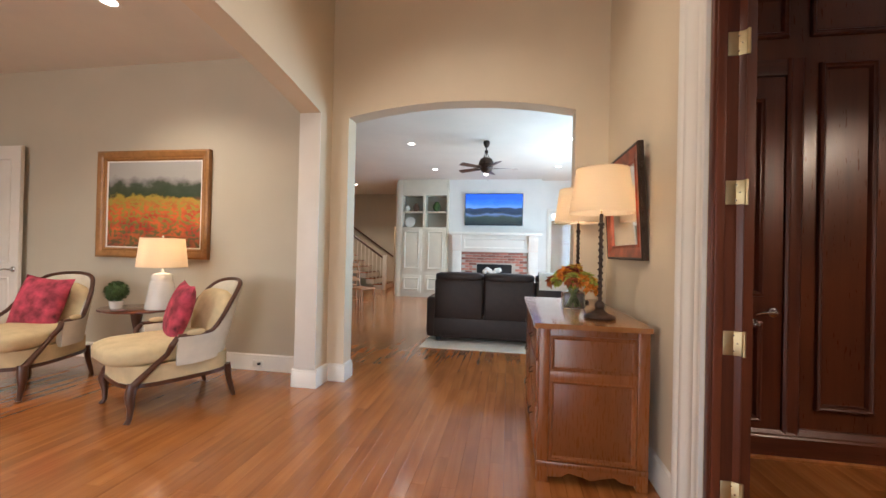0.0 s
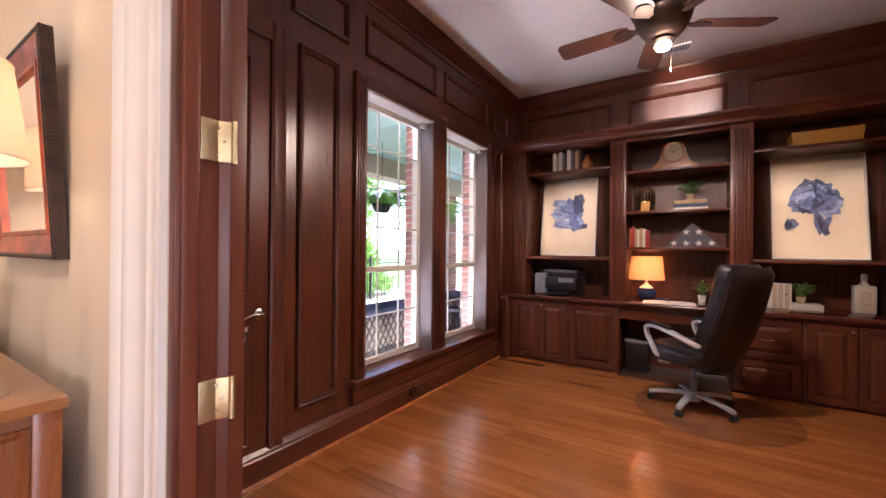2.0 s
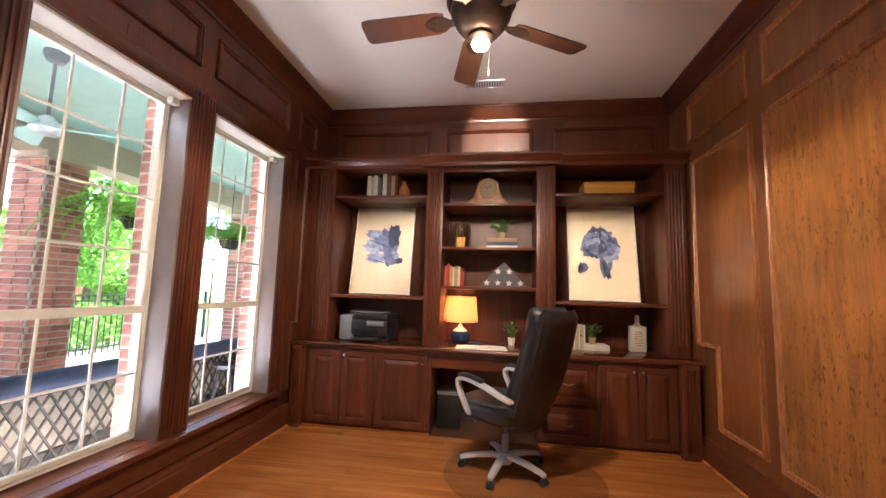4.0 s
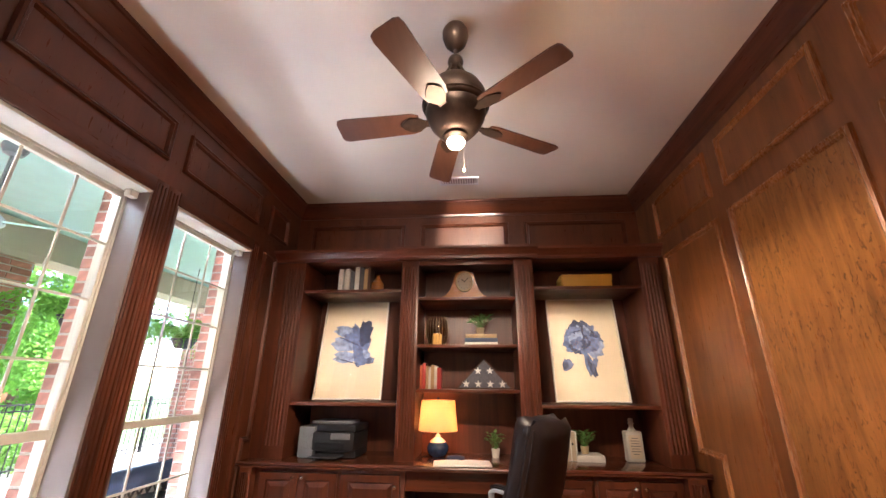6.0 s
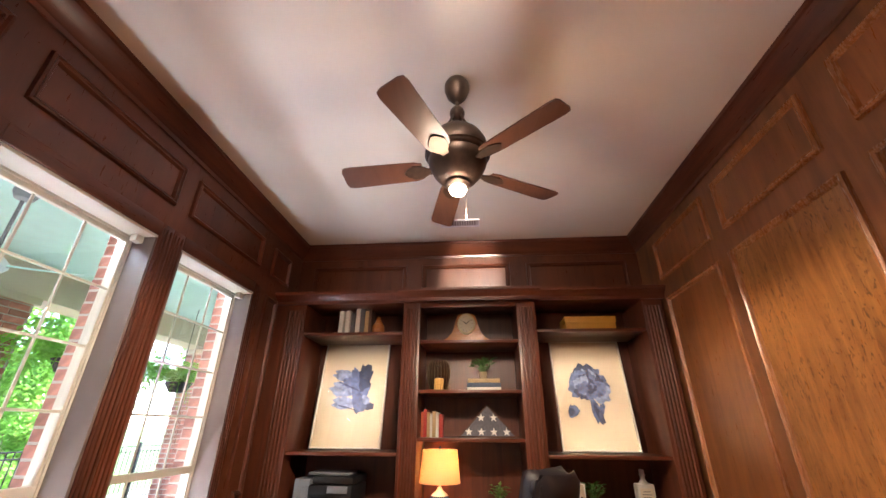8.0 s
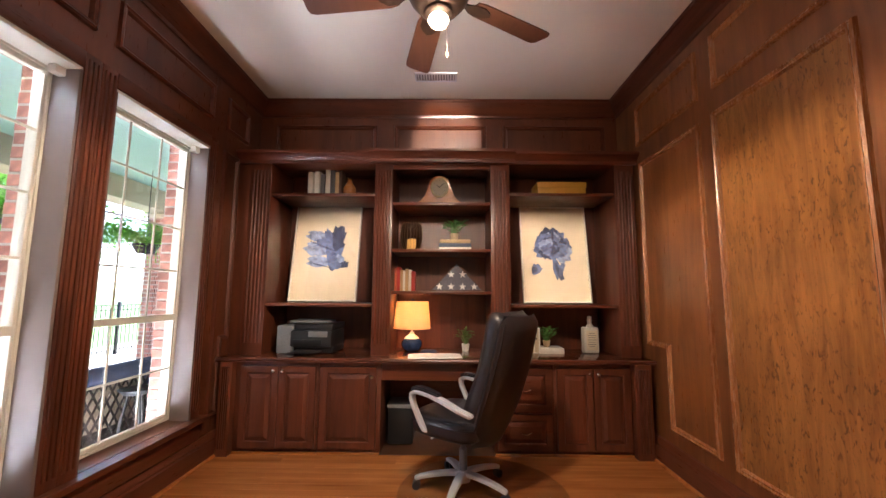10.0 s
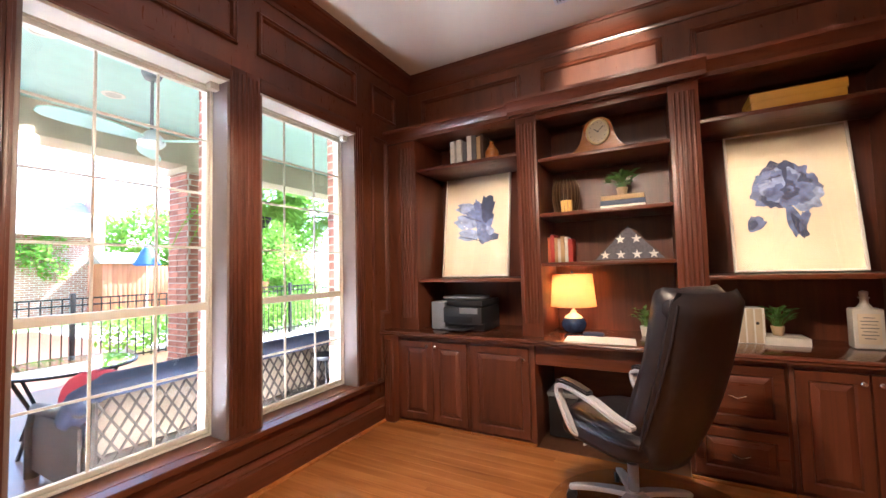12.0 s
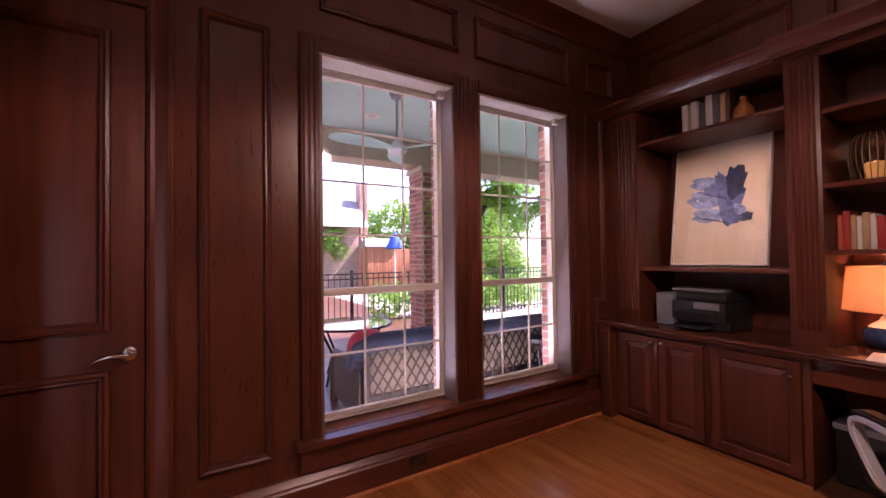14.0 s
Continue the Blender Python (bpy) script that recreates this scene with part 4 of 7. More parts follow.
ceiling_fan("dark bronze ceiling fan with five cherry blades and a lit bowl", pose(3.28, 1.31, CEIL), 13, 5, "fan_blade", "bronze", 0.64, "bulb_glow")
lamp("fan_lamp", "POINT", pose(3.28, 1.31, CEIL - 0.84), 1.5, WARM, 0.07)
lamp("fan_lamp_downward", "SPOT", pose(3.28, 1.31, CEIL - 0.82), 13.0, WARM, 0.05, spot=172)

# ceiling spots turned towards the bookcase
for sy, aim, watts, cone in ((1.30, (5.4, 1.30, 1.75), 5.0, 82), (1.10, (5.5, 1.28, 2.90), 80.0, 15)):
    eb = thing("eyeball_light", "white recessed eyeball spotlight in the ceiling, lit", "ceiling light", pose(2.32, sy, CEIL), "eyeball spotlights")
    part("trim_ring", lathe(bmesh.new(), [(0.048, 0), (0.048, -0.005), (0.066, -0.007), (0.072, 0)], 28, None, False), "white_trim", eb)
    part("lamp", lathe(bmesh.new(), [(0, -0.001), (0.046, -0.001), (0.040, -0.010), (0, -0.014)], 24), "can_glow", eb)
    lamp("eyeball_beam", "SPOT", look((2.36, sy, CEIL - 0.04), aim), watts, (1.0, 0.80, 0.56), 0.03, spot=cone)

# ---- desk chair on its mat ----
mat = thing("chair_mat", "round clear plastic chair mat lying on the floor", "mat", pose(4.43, 1.02, 0.0))
part("sheet", lathe(bmesh.new(), [(0, 0.001), (0.55, 0.001), (0.56, 0.002), (0.555, 0.004), (0, 0.004)], 64), "mat_vinyl", mat)


def office_chair(m):
    c = thing("office_chair", "black leather office chair with silver looped arms and star base", "chair", m)
    hub = part("base_hub", lathe(bmesh.new(), [(0, 0.055), (0.048, 0.055), (0.05, 0.11), (0.036, 0.125), (0, 0.127)], 20), "silver_plastic", c)
    for k in range(5):
        a = radians(55 + 72 * k)
        d, s = Vector((math.cos(a), math.sin(a), 0)), Vector((-math.sin(a), math.cos(a), 0))
        pts = [d * r + Z_AX * z for r, z in ((0.02, 0.105), (0.10, 0.105), (0.20, 0.095), (0.29, 0.078), (0.325, 0.066))]
        bm = ribbon(bmesh.new(), pts, [0.062, 0.058, 0.05, 0.042, 0.032], 0.026, s)
        bmesh.ops.bevel(bm, geom=list(bm.edges), offset=0.005, segments=2, affect="EDGES")
        part("base_leg", bm, "silver_plastic", c)
        p = d * 0.315
        caster = part("caster", tube(bmesh.new(), [p + Z_AX * 0.035, p + Z_AX * 0.07], 0.008, 8), "black_plastic", c)
        for q in (-0.014, 0.014):
            part("wheel", tube(bmesh.new(), [p + Z_AX * 0.0265 + s * (q - 0.009), p + Z_AX * 0.0265 + s * (q + 0.009)], 0.0265, 18), "black_plastic", caster)
    part("column", lathe(bmesh.new(), [(0.0, 0.12), (0.027, 0.12), (0.027, 0.26), (0.017, 0.262), (0.017, 0.38), (0, 0.382)], 16), "grey_plastic", c)
    part("mechanism", boxm(0.012, (-0.09, -0.13, 0.365, 0.09, 0.12, 0.405)), "black_plastic", c)
    part("tilt_lever", tube(bmesh.new(), [(-0.08, 0.06, 0.385), (-0.22, 0.07, 0.38), (-0.26, 0.07, 0.378)], 0.006, 8), "silver_plastic", c)
    seat = part("seat", soft_box(bmesh.new(), 0, 0.03, 0.435, 0.53, 0.53, 0.135, 5, 14), "black_leather", c, smooth=60)
    part("seat_piping", tube(bmesh.new(), [(0.262 * math.copysign(abs(math.cos(t)) ** 0.4, math.cos(t)), 0.03 + 0.262 * math.copysign(abs(math.sin(t)) ** 0.4, math.sin(t)), 0.462) for t in [2 * math.pi * i / 48 for i in range(49)]], 0.006, 6), "black_leather", seat)
    part("seat_top", soft_box(bmesh.new(), 0, 0.05, 0.492, 0.48, 0.46, 0.06, 4, 12), "black_leather", seat, smooth=60)
    # the back: an upright shell with a padded face, leaning backwards
    lean = pose(0, -0.175, 0.325, 18.5, 0, 0)

    def pad(half_top, half_mid, half_low, h, depth, y0, bulge, nu=14, nv=20, z0=0.0):
        bm = bmesh.new()
        grid = {}
        for j in range(nv + 1):
            v = j / nv
            if v < 0.45:
                half = half_low + (half_mid - half_low) * math.sin(v / 0.45 * math.pi / 2)
            else:
                half = half_mid + (half_top - half_mid) * ((v - 0.45) / 0.55) ** 1.6
            edge = min(1, min(v, 1 - v) / 0.07)
            half *= 0.90 + 0.10 * math.sqrt(max(0, 1 - (1 - edge) ** 2))
            for i in range(nu + 1):
                u = -1 + 2 * i / nu
                round_ = math.sqrt(max(0, 1 - abs(u) ** 6)) * math.sqrt(max(0, 1 - (1 - edge) ** 2))
                wave = bulge * math.sin(v * math.pi * 3.0) * 0.25 * (1 - u * u)
                for s in (0, 1):
                    y = y0 + (1 if s else -1) * depth / 2 * round_ + (wave if s else 0) + 0.035 * u * u - 0.03 * math.sin(v * math.pi)
                    grid[i, j, s] = bm.verts.new((u * half, y, z0 + v * h))
        for j in range(nv):
            for i in range(nu):
                bm.faces.new((grid[i, j, 0], grid[i + 1, j, 0], grid[i + 1, j + 1, 0], grid[i, j + 1, 0]))
                bm.faces.new((grid[i, j, 1], grid[i, j + 1, 1], grid[i + 1, j + 1, 1], grid[i + 1, j, 1]))
        bmesh.ops.remove_doubles(bm, verts=bm.verts, dist=0.0006)
        bmesh.ops.holes_fill(bm, edges=bm.edges, sides=0)
        bmesh.ops.transform(bm, matrix=lean, verts=bm.verts)
        return bm

    back = part("backrest", pad(0.228, 0.238, 0.145, 0.885, 0.10, -0.015, 0.0), "black_leather", c, "padded black leather back shell", smooth=70)
    part("back_cushion", pad(0.205, 0.215, 0.17, 0.765, 0.15, 0.060, 0.07, 14, 26, 0.115), "black_leather", back, "thick stitched leather back cushion", smooth=70)
    part("head_roll", soft_box(bmesh.new(), 0, 0.045, 0.80, 0.41, 0.16, 0.17, 2.6, 12, lean), "black_leather", back, smooth=70)
    for sx in (-1, 1):
        part("piping", tube(bmesh.new(), [lean @ Vector((sx * (0.226 - 0.01 * math.cos(v * 6.28)), -0.005 - 0.03 * math.sin(v * math.pi), 0.14 + 0.70 * v)) for v in [i / 16 for i in range(17)]], 0.006, 6), "black_leather", back)
    for s in (-1, 1):
        x = s * 0.285
        pts = [(x * 0.93, -0.245, 0.565), (x, -0.17, 0.590), (x, -0.05, 0.628), (x, 0.08, 0.655), (x, 0.17, 0.662), (x, 0.215, 0.640), (x, 0.212, 0.595), (x, 0.17, 0.52), (x * 0.98, 0.13, 0.45), (x * 0.93, 0.115, 0.420), (x * 0.8, 0.10, 0.405)]
        bm = ribbon(bmesh.new(), pts, [0.045, 0.05, 0.055, 0.055, 0.055, 0.052, 0.048, 0.045, 0.045, 0.05, 0.05], 0.028, (1, 0, 0))
        bmesh.ops.bevel(bm, geom=list(bm.edges), offset=0.007, segments=2, affect="EDGES")
        arm = part("arm", bm, "silver_plastic", c, "silver looped armrest")
        bm = ribbon(bmesh.new(), [(x, -0.02, 0.660), (x, 0.09, 0.682), (x, 0.17, 0.686), (x, 0.215, 0.668)], [0.05, 0.062, 0.062, 0.05], 0.024, (1, 0, 0))
        bmesh.ops.bevel(bm, geom=list(bm.edges), offset=0.009, segments=2, affect="EDGES")
        part("arm_pad", bm, "black_leather", arm, "black padded arm top")
    return c


office_chair(pose(4.47, 1.145, 0.004, 0, 0, -37))

# ---- things on the desk and the shelves ----


def star(bm, c, r, x):
    pts = []
    for k in range(10):
        a = math.pi / 2 + math.pi * k / 5
        q = r if k % 2 == 0 else r * 0.40
        pts.append((c[0] + q * math.cos(a), c[1] + q * math.sin(a)))
    prism(bm, pts, x - 0.002, x, "x")


def leaning_print(y0, y1, flower):
    """A framed print standing on a shelf and leaning on the board behind it. Local x runs along -y, local y up the sheet."""
    w, h = y1 - y0, 0.985
    tilt = math.asin(0.158 / h)
    m = Matrix.Translation((5.474, y1, S2 + 0.006)) @ Matrix(((0, math.sin(tilt), -math.cos(tilt), 0), (-1, 0, 0, 0), (0, math.cos(tilt), math.sin(tilt), 0), (0, 0, 0, 1)))
    p = thing("framed_print", flower[1], "picture", m)
    part("frame", moulding(bmesh.new(), (0, 0, -0.012), X_AX, Y_AX, w, h, [(0, 0), (0, 0.030), (0.003, 0.033), (0.012, 0.033), (0.015, 0.030), (0.015, 0.018)]), "white_glaze", p, "thin pale frame", smooth=None)
    part("backing", boxm(0, (0.002, 0.002, -0.012, w - 0.002, h - 0.002, 0.002)), "paper", p, smooth=None)
    sheet = part("sheet", boxm(0, (0.014, 0.014, 0.002, w - 0.014, h - 0.014, 0.004)), "paper", p, smooth=None)
    r = random.Random(flower[0])
    cx, cy = w * 0.52, h * 0.54

    def petal(px, py, a, ln, wd, z, mat):
        grow = 1.18 if flower[0] == 1 else 1.0
        px, py, ln, wd = cx + (px - cx) * grow, cy + (py - cy) * grow, ln * grow, wd * grow
        pts = []
        q1, q2 = r.uniform(0, 6), r.uniform(0, 6)
        for k in range(40):
            t = 2 * math.pi * k / 40
            rad = 1 + 0.05 * math.sin(7 * t + q1) + 0.04 * math.sin(11 * t + q2)
            u, v = ln * (0.5 + 0.5 * math.cos(t)) * rad, wd * math.sin(t) * (0.55 + 0.75 * math.cos(t / 2) ** 2) * rad
            pts.append((px + u * math.cos(a) - v * math.sin(a), py + u * math.sin(a) + v * math.cos(a)))
        part("petal", prism(bmesh.new(), pts, z, z + 0.0006, "z"), mat, sheet, smooth=None)

    z = 0.0042
    if flower[0] == 1:
        tones = ("ink_blue", "ink_pale", "ink_dark", "ink_blue")
        for ring, (num, ln, wd, start) in enumerate(((8, 0.165, 0.075, 0.2), (8, 0.135, 0.062, 0.55), (7, 0.10, 0.050, 0.1), (5, 0.065, 0.036, 0.8), (3, 0.04, 0.024, 0.3))):
            for k in range(num):
                a = start + 2 * math.pi * k / num + r.uniform(-0.18, 0.18)
                down = 0.62 if math.sin(a) < -0.55 else 1.0
                petal(cx - 0.03 + r.uniform(-0.012, 0.012), cy + 0.02 + r.uniform(-0.012, 0.012), a, ln * down * r.uniform(0.85, 1.12), wd * r.uniform(0.85, 1.1), z, tones[(k * 3 + ring * 2) % 4])
                z += 0.0003
        petal(cx - 0.02, cy - 0.06, -1.35, 0.20, 0.036, 0.0040, "ink_blue")
        petal(cx - 0.01, cy - 0.12, -1.2, 0.15, 0.022, 0.0041, "ink_dark")
        petal(cx + 0.02, cy - 0.23, 1.25, 0.13, 0.020, 0.0044, "ink_blue")
        petal(cx - 0.20, cy - 0.215, 1.0, 0.10, 0.042, 0.0041, "ink_blue")
        petal(cx - 0.195, cy - 0.205, 1.3, 0.06, 0.024, 0.0046, "ink_dark")
        petal(cx - 0.02, cy + 0.06, 1.57, 0.13, 0.012, z, "ink_dark")
    else:
        for px, py, a, ln, wd, tone in ((0.40, 0.63, 2.98, 0.28, 0.056, "ink_pale"), (0.40, 0.50, 3.00, 0.29, 0.072, "ink_pale"), (0.42, 0.39, 3.10, 0.27, 0.058, "ink_pale"), (0.42, 0.57, 3.0, 0.20, 0.050, "ink_blue"),
                                        (0.40, 0.30, 1.52, 0.38, 0.088, "ink_blue"), (0.42, 0.50, 1.45, 0.27, 0.070, "ink_dark"), (0.38, 0.55, 1.9, 0.19, 0.036, "ink_blue"), (0.42, 0.55, 0.5, 0.09, 0.040, "ink_dark"),
                                        (0.42, 0.36, 0.08, 0.14, 0.034, "ink_dark"), (0.37, 0.33, 0.3, 0.12, 0.034, "ink_blue"), (0.44, 0.47, -0.9, 0.10, 0.035, "ink_pale"), (0.42, 0.50, 2.75, 0.27, 0.005, "ink_dark"), (0.40, 0.33, 2.9, 0.20, 0.006, "ink_dark")):
            petal(px, py, a, ln, wd, z, tone)
            z += 0.0004
    part("glazing", boxm(0, (0.014, 0.014, 0.0172, w - 0.014, h - 0.014, 0.0182)), "pane_glass", p, smooth=None).visible_shadow = False


leaning_print(2.130, 2.790, (2, "framed blue ink flower print leaning on the shelf, glass reflecting"))
leaning_print(-0.136, 0.524, (1, "framed dark blue peony print leaning on the shelf back"))


def book(name, label, m, w, d, h, cover, group=""):
    """An upright or lying book: cover boards, spine and page block. Local x: thickness, y: depth, z: height."""
    b = thing(name, label, "book", m, group)
    part("page_block", boxm(0, (0.003, 0.006, 0.004, w - 0.003, d - 0.004, h - 0.004)), "white_paper", b, smooth=None)
    part("cover", boxm(0.0012, (0, 0, 0, 0.0028, d, h), (w - 0.0028, 0, 0, w, d, h), (0.0029, 0, 0, w - 0.0029, 0.0035, h)), cover, b)
    return b


def book_row(y, x, z, sizes, group, label):
    for w, d, h, cover, text in sizes:
        book("book", text, pose(x, y, z, 0, 0, -90), w, d, h, cover, group)
        y -= w + 0.0015


for nm, col in (("cover_white", (0.72, 0.70, 0.64)), ("cover_red", (0.42, 0.035, 0.025)), ("cover_tan", (0.48, 0.33, 0.16)), ("cover_brown", (0.10, 0.05, 0.03)), ("cover_grey", (0.12, 0.12, 0.13)), ("cover_blue", (0.06, 0.08, 0.15)), ("orange_red", (0.50, 0.10, 0.035))):
    plain(nm, col, 0.55, vary=0.10, scale=14)
G1 = "white and dark books on the upper shelf"
book_row(2.586, 5.30, S1, [(0.043, 0.16, 0.245, "cover_white", "upright white book on the upper shelf")], G1, "")
book_row(2.523, 5.30, S1, [(0.046, 0.16, 0.250, "cover_white", "upright white book on the upper shelf")], G1, "")
book_row(2.470, 5.31, S1, [(0.040, 0.15, 0.225, "cover_grey", "upright dark grey book on the upper shelf")], G1, "")
book_row(2.420, 5.30, S1, [(0.044, 0.17, 0.275, "cover_white", "tall upright white book on the upper shelf"), (0.046, 0.17, 0.262, "cover_grey", "tall upright dark book on the upper shelf"), (0.036, 0.16, 0.245, "cover_tan", "upright tan leather book on the upper shelf"), (0.026, 0.16, 0.262, "cover_brown", "upright brown leather book on the upper shelf")], G1, "")
orn = thing("ornament", "small dark polished stone ornament beside the books", "ornament", pose(5.33, 2.195, S1) @ Matrix.Diagonal((1.35, 1.35, 1.6, 1)))
part("stone", lathe(bmesh.new(), [(0, 0), (0.028, 0.0), (0.046, 0.03), (0.044, 0.06), (0.024, 0.085), (0.012, 0.105), (0.016, 0.115), (0, 0.116)], 20), "clock_wood", orn)
G2 = "red and tan books on the lower shelf"
book_row(1.752, 5.35, 1.325, [(0.022, 0.15, 0.205, "orange_red", "worn orange-red upright book"), (0.030, 0.16, 0.225, "cover_red", "red upright hardback book"), (0.024, 0.15, 0.20, "cover_tan", "tan upright cloth-bound book"), (0.020, 0.15, 0.19, "cover_white", "cream upright paperback book"), (0.030, 0.16, 0.21, "cover_tan", "tan upright hardback book"), (0.024, 0.15, 0.20, "cover_white", "cream upright book with a red top"), (0.034, 0.15, 0.185, "cover_red", "dark red upright book")], G2, "")


def mantel_clock(m):
    c = thing("mantel_clock", "honey wood mantel clock with a curved case and pale dial", "clock", m)
    half = [(0.0, 0.262), (0.05, 0.256), (0.088, 0.232), (0.108, 0.195), (0.122, 0.145), (0.145, 0.095), (0.185, 0.055), (0.222, 0.036), (0.235, 0.034), (0.235, 0.0)]
    out = half + [(-x, z) for x, z in reversed(half)][:-1]
    case = part("case", prism(bmesh.new(), [(-x, z) for x, z in out], -0.055, 0.055, "x"), "clock_wood", c, smooth=40)
    part("plinth", boxm(0.004, (-0.065, -0.243, 0.0, 0.065, 0.243, 0.02)), "clock_wood", c)
    t = pose(-0.056, 0, 0.165, 0, -90, 0)
    dial = part("dial", lathe(bmesh.new(), [(0, 0), (0.076, 0.0), (0.076, 0.004), (0, 0.005)], 40, t), "paper", c, "pale cream clock dial", smooth=30)
    part("bezel", lathe(bmesh.new(), [(0.074, 0.0), (0.074, 0.010), (0.084, 0.012), (0.090, 0.004), (0.090, 0)], 40, t, False), "brass", c, "brass bezel")
    for k in range(12):
        bm = bmesh.new()
        a = 2 * math.pi * k / 12
        p, q = 0.055, 0.066
        prism(bm, [(p * math.sin(a - 0.03), 0.165 + p * math.cos(a - 0.03)), (q * math.sin(a - 0.03), 0.165 + q * math.cos(a - 0.03)), (q * math.sin(a + 0.03), 0.165 + q * math.cos(a + 0.03)), (p * math.sin(a + 0.03), 0.165 + p * math.cos(a + 0.03))], -0.0625, -0.0615, "x")
        part("hour_mark", bm, "cover_brown", dial)
    for a, ln, w in ((0.9, 0.052, 0.0025), (-1.0, 0.036, 0.0032)):
        bm = boxm(0, (-0.0645, -w, -0.008, -0.0635, w, ln))
        bmesh.ops.transform(bm, matrix=pose(0, 0, 0.165) @ Matrix.Rotation(a, 4, "X"), verts=bm.verts)
        part("clock_hand", bm, "black_plastic", dial)


mantel_clock(pose(5.40, 1.335, 2.125) @ Matrix.Diagonal((1, 0.96, 1.16, 1)))

plain("rib_wire", (0.16, 0.10, 0.055), 0.4, 0.5, vary=0.1)
cloche = thing("candle_cloche", "smoky ribbed glass hurricane over a lit candle", "candle holder", pose(5.40, 1.60, 1.70) @ Matrix.Diagonal((1.06, 1.06, 1.14, 1)))
part("glass", lathe(bmesh.new(), [(0.055, 0.0), (0.075, 0.02), (0.094, 0.08), (0.100, 0.15), (0.094, 0.205), (0.07, 0.245), (0.068, 0.245), (0.091, 0.203), (0.097, 0.15), (0.091, 0.08), (0.072, 0.022), (0.054, 0.003)], 32, None, False), "smoky_glass", cloche)
cw = part("candle", lathe(bmesh.new(), [(0, 0.004), (0.040, 0.004), (0.041, 0.10), (0.036, 0.104), (0.0, 0.10)], 24), "candle_wax", cloche, "ivory pillar candle")
part("flame", lathe(bmesh.new(), [(0, 0.102), (0.002, 0.104), (0.0025, 0.107), (0.001, 0.111), (0.0, 0.113)], 10), "bulb_glow", cw)
for k in range(22):
    a = 2 * math.pi * k / 22
    prof = [(0.056, 0.004), (0.076, 0.02), (0.096, 0.08), (0.102, 0.15), (0.096, 0.205), (0.071, 0.247)]
    part("rib", tube(bmesh.new(), [(r * math.cos(a), r * math.sin(a), z) for r, z in prof], 0.0022, 5), "rib_wire", cloche)
lamp("candle_light", "POINT", pose(5.40, 1.605, 1.822), 0.02, (1, 0.55, 0.2), 0.003)

LYING = Matrix(((0, 1, 0, 0), (0, 0, 1, 0), (1, 0, 0, 0), (0, 0, 0, 1)))
G3 = "books lying in a stack"
z = 1.70
for th, w, d, cover, text in ((0.034, 0.30, 0.21, "cover_white", "pale book at the bottom of a stack"), (0.036, 0.30, 0.20, "cover_blue", "blue-grey book in the middle of a stack"), (0.034, 0.285, 0.20, "cover_tan", "tan book on top of a stack")):
    book("lying_book", text, Matrix.Translation((5.29, 1.185 - w / 2, z)) @ LYING, th, d, w, cover, G3)
    z += th + 0.001


def leaf_mesh(bm, p, d, ln, wd, cup=0.2):
    """A folded pointed leaf from p along d."""
    d = Vector(d).normalized()
    side = d.cross(Z_AX)
    side = side.normalized() if side.length > 0.05 else X_AX
    up = side.cross(d)
    p = Vector(p)
    base, tip = bm.verts.new(p), bm.verts.new(p + d * ln - up * ln * 0.15)
    a, c, m1, m2 = (bm.verts.new(p + d * ln * f + side * wd * s + up * wd * cup * q) for f, s, q in ((0.45, 0.5, 1), (0.45, -0.5, 1), (0.4, 0, 0), (0.75, 0, -0.2)))
    bm.faces.new((base, a, m1))
    bm.faces.new((base, m1, c))
    bm.faces.new((a, tip, m2, m1))
    bm.faces.new((m1, m2, tip, c))


def potted_plant(label, m, pot_r, pot_h, pot_mat, leaf_ln, leaf_wd, count, spread, height, seed, mat="leaf_green"):
    r = random.Random(seed)
    p = thing("potted_plant", label, "plant", m)
    part("pot", lathe(bmesh.new(), [(0, 0), (pot_r * 0.75, 0), (pot_r, pot_h * 0.9), (pot_r, pot_h), (pot_r * 0.88, pot_h), (pot_r * 0.85, pot_h * 0.85), (0, pot_h * 0.85)], 22), pot_mat, p)
    bm = bmesh.new()
    for i in range(count):
        a = r.uniform(0, 2 * math.pi)
        q = r.random()
        b0 = Vector((math.cos(a) * pot_r * 0.5 * q, math.sin(a) * pot_r * 0.5 * q, pot_h * 0.9))
        t = b0 + Vector((math.cos(a) * spread * q, math.sin(a) * spread * q, height * r.uniform(0.35, 1.0)))
        leaf_mesh(bm, t, (math.cos(a) * (0.4 + q), math.sin(a) * (0.4 + q), r.uniform(0.1, 1.0)), leaf_ln * r.uniform(0.7, 1.2), leaf_wd, 0.3)
        tube(bm, [b0, (b0 + t) / 2 + Vector((0, 0, 0.006)), t], 0.0014, 4, False)
    part("leaves", bm, mat, p, smooth=None)
    return p


plain("pot_tan", (0.50, 0.37, 0.23), 0.7, vary=0.1)
potted_plant("small succulent in a tan pot on stacked books", pose(5.40, 1.19, z), 0.040, 0.068, "pot_tan", 0.085, 0.040, 44, 0.060, 0.10, 3)

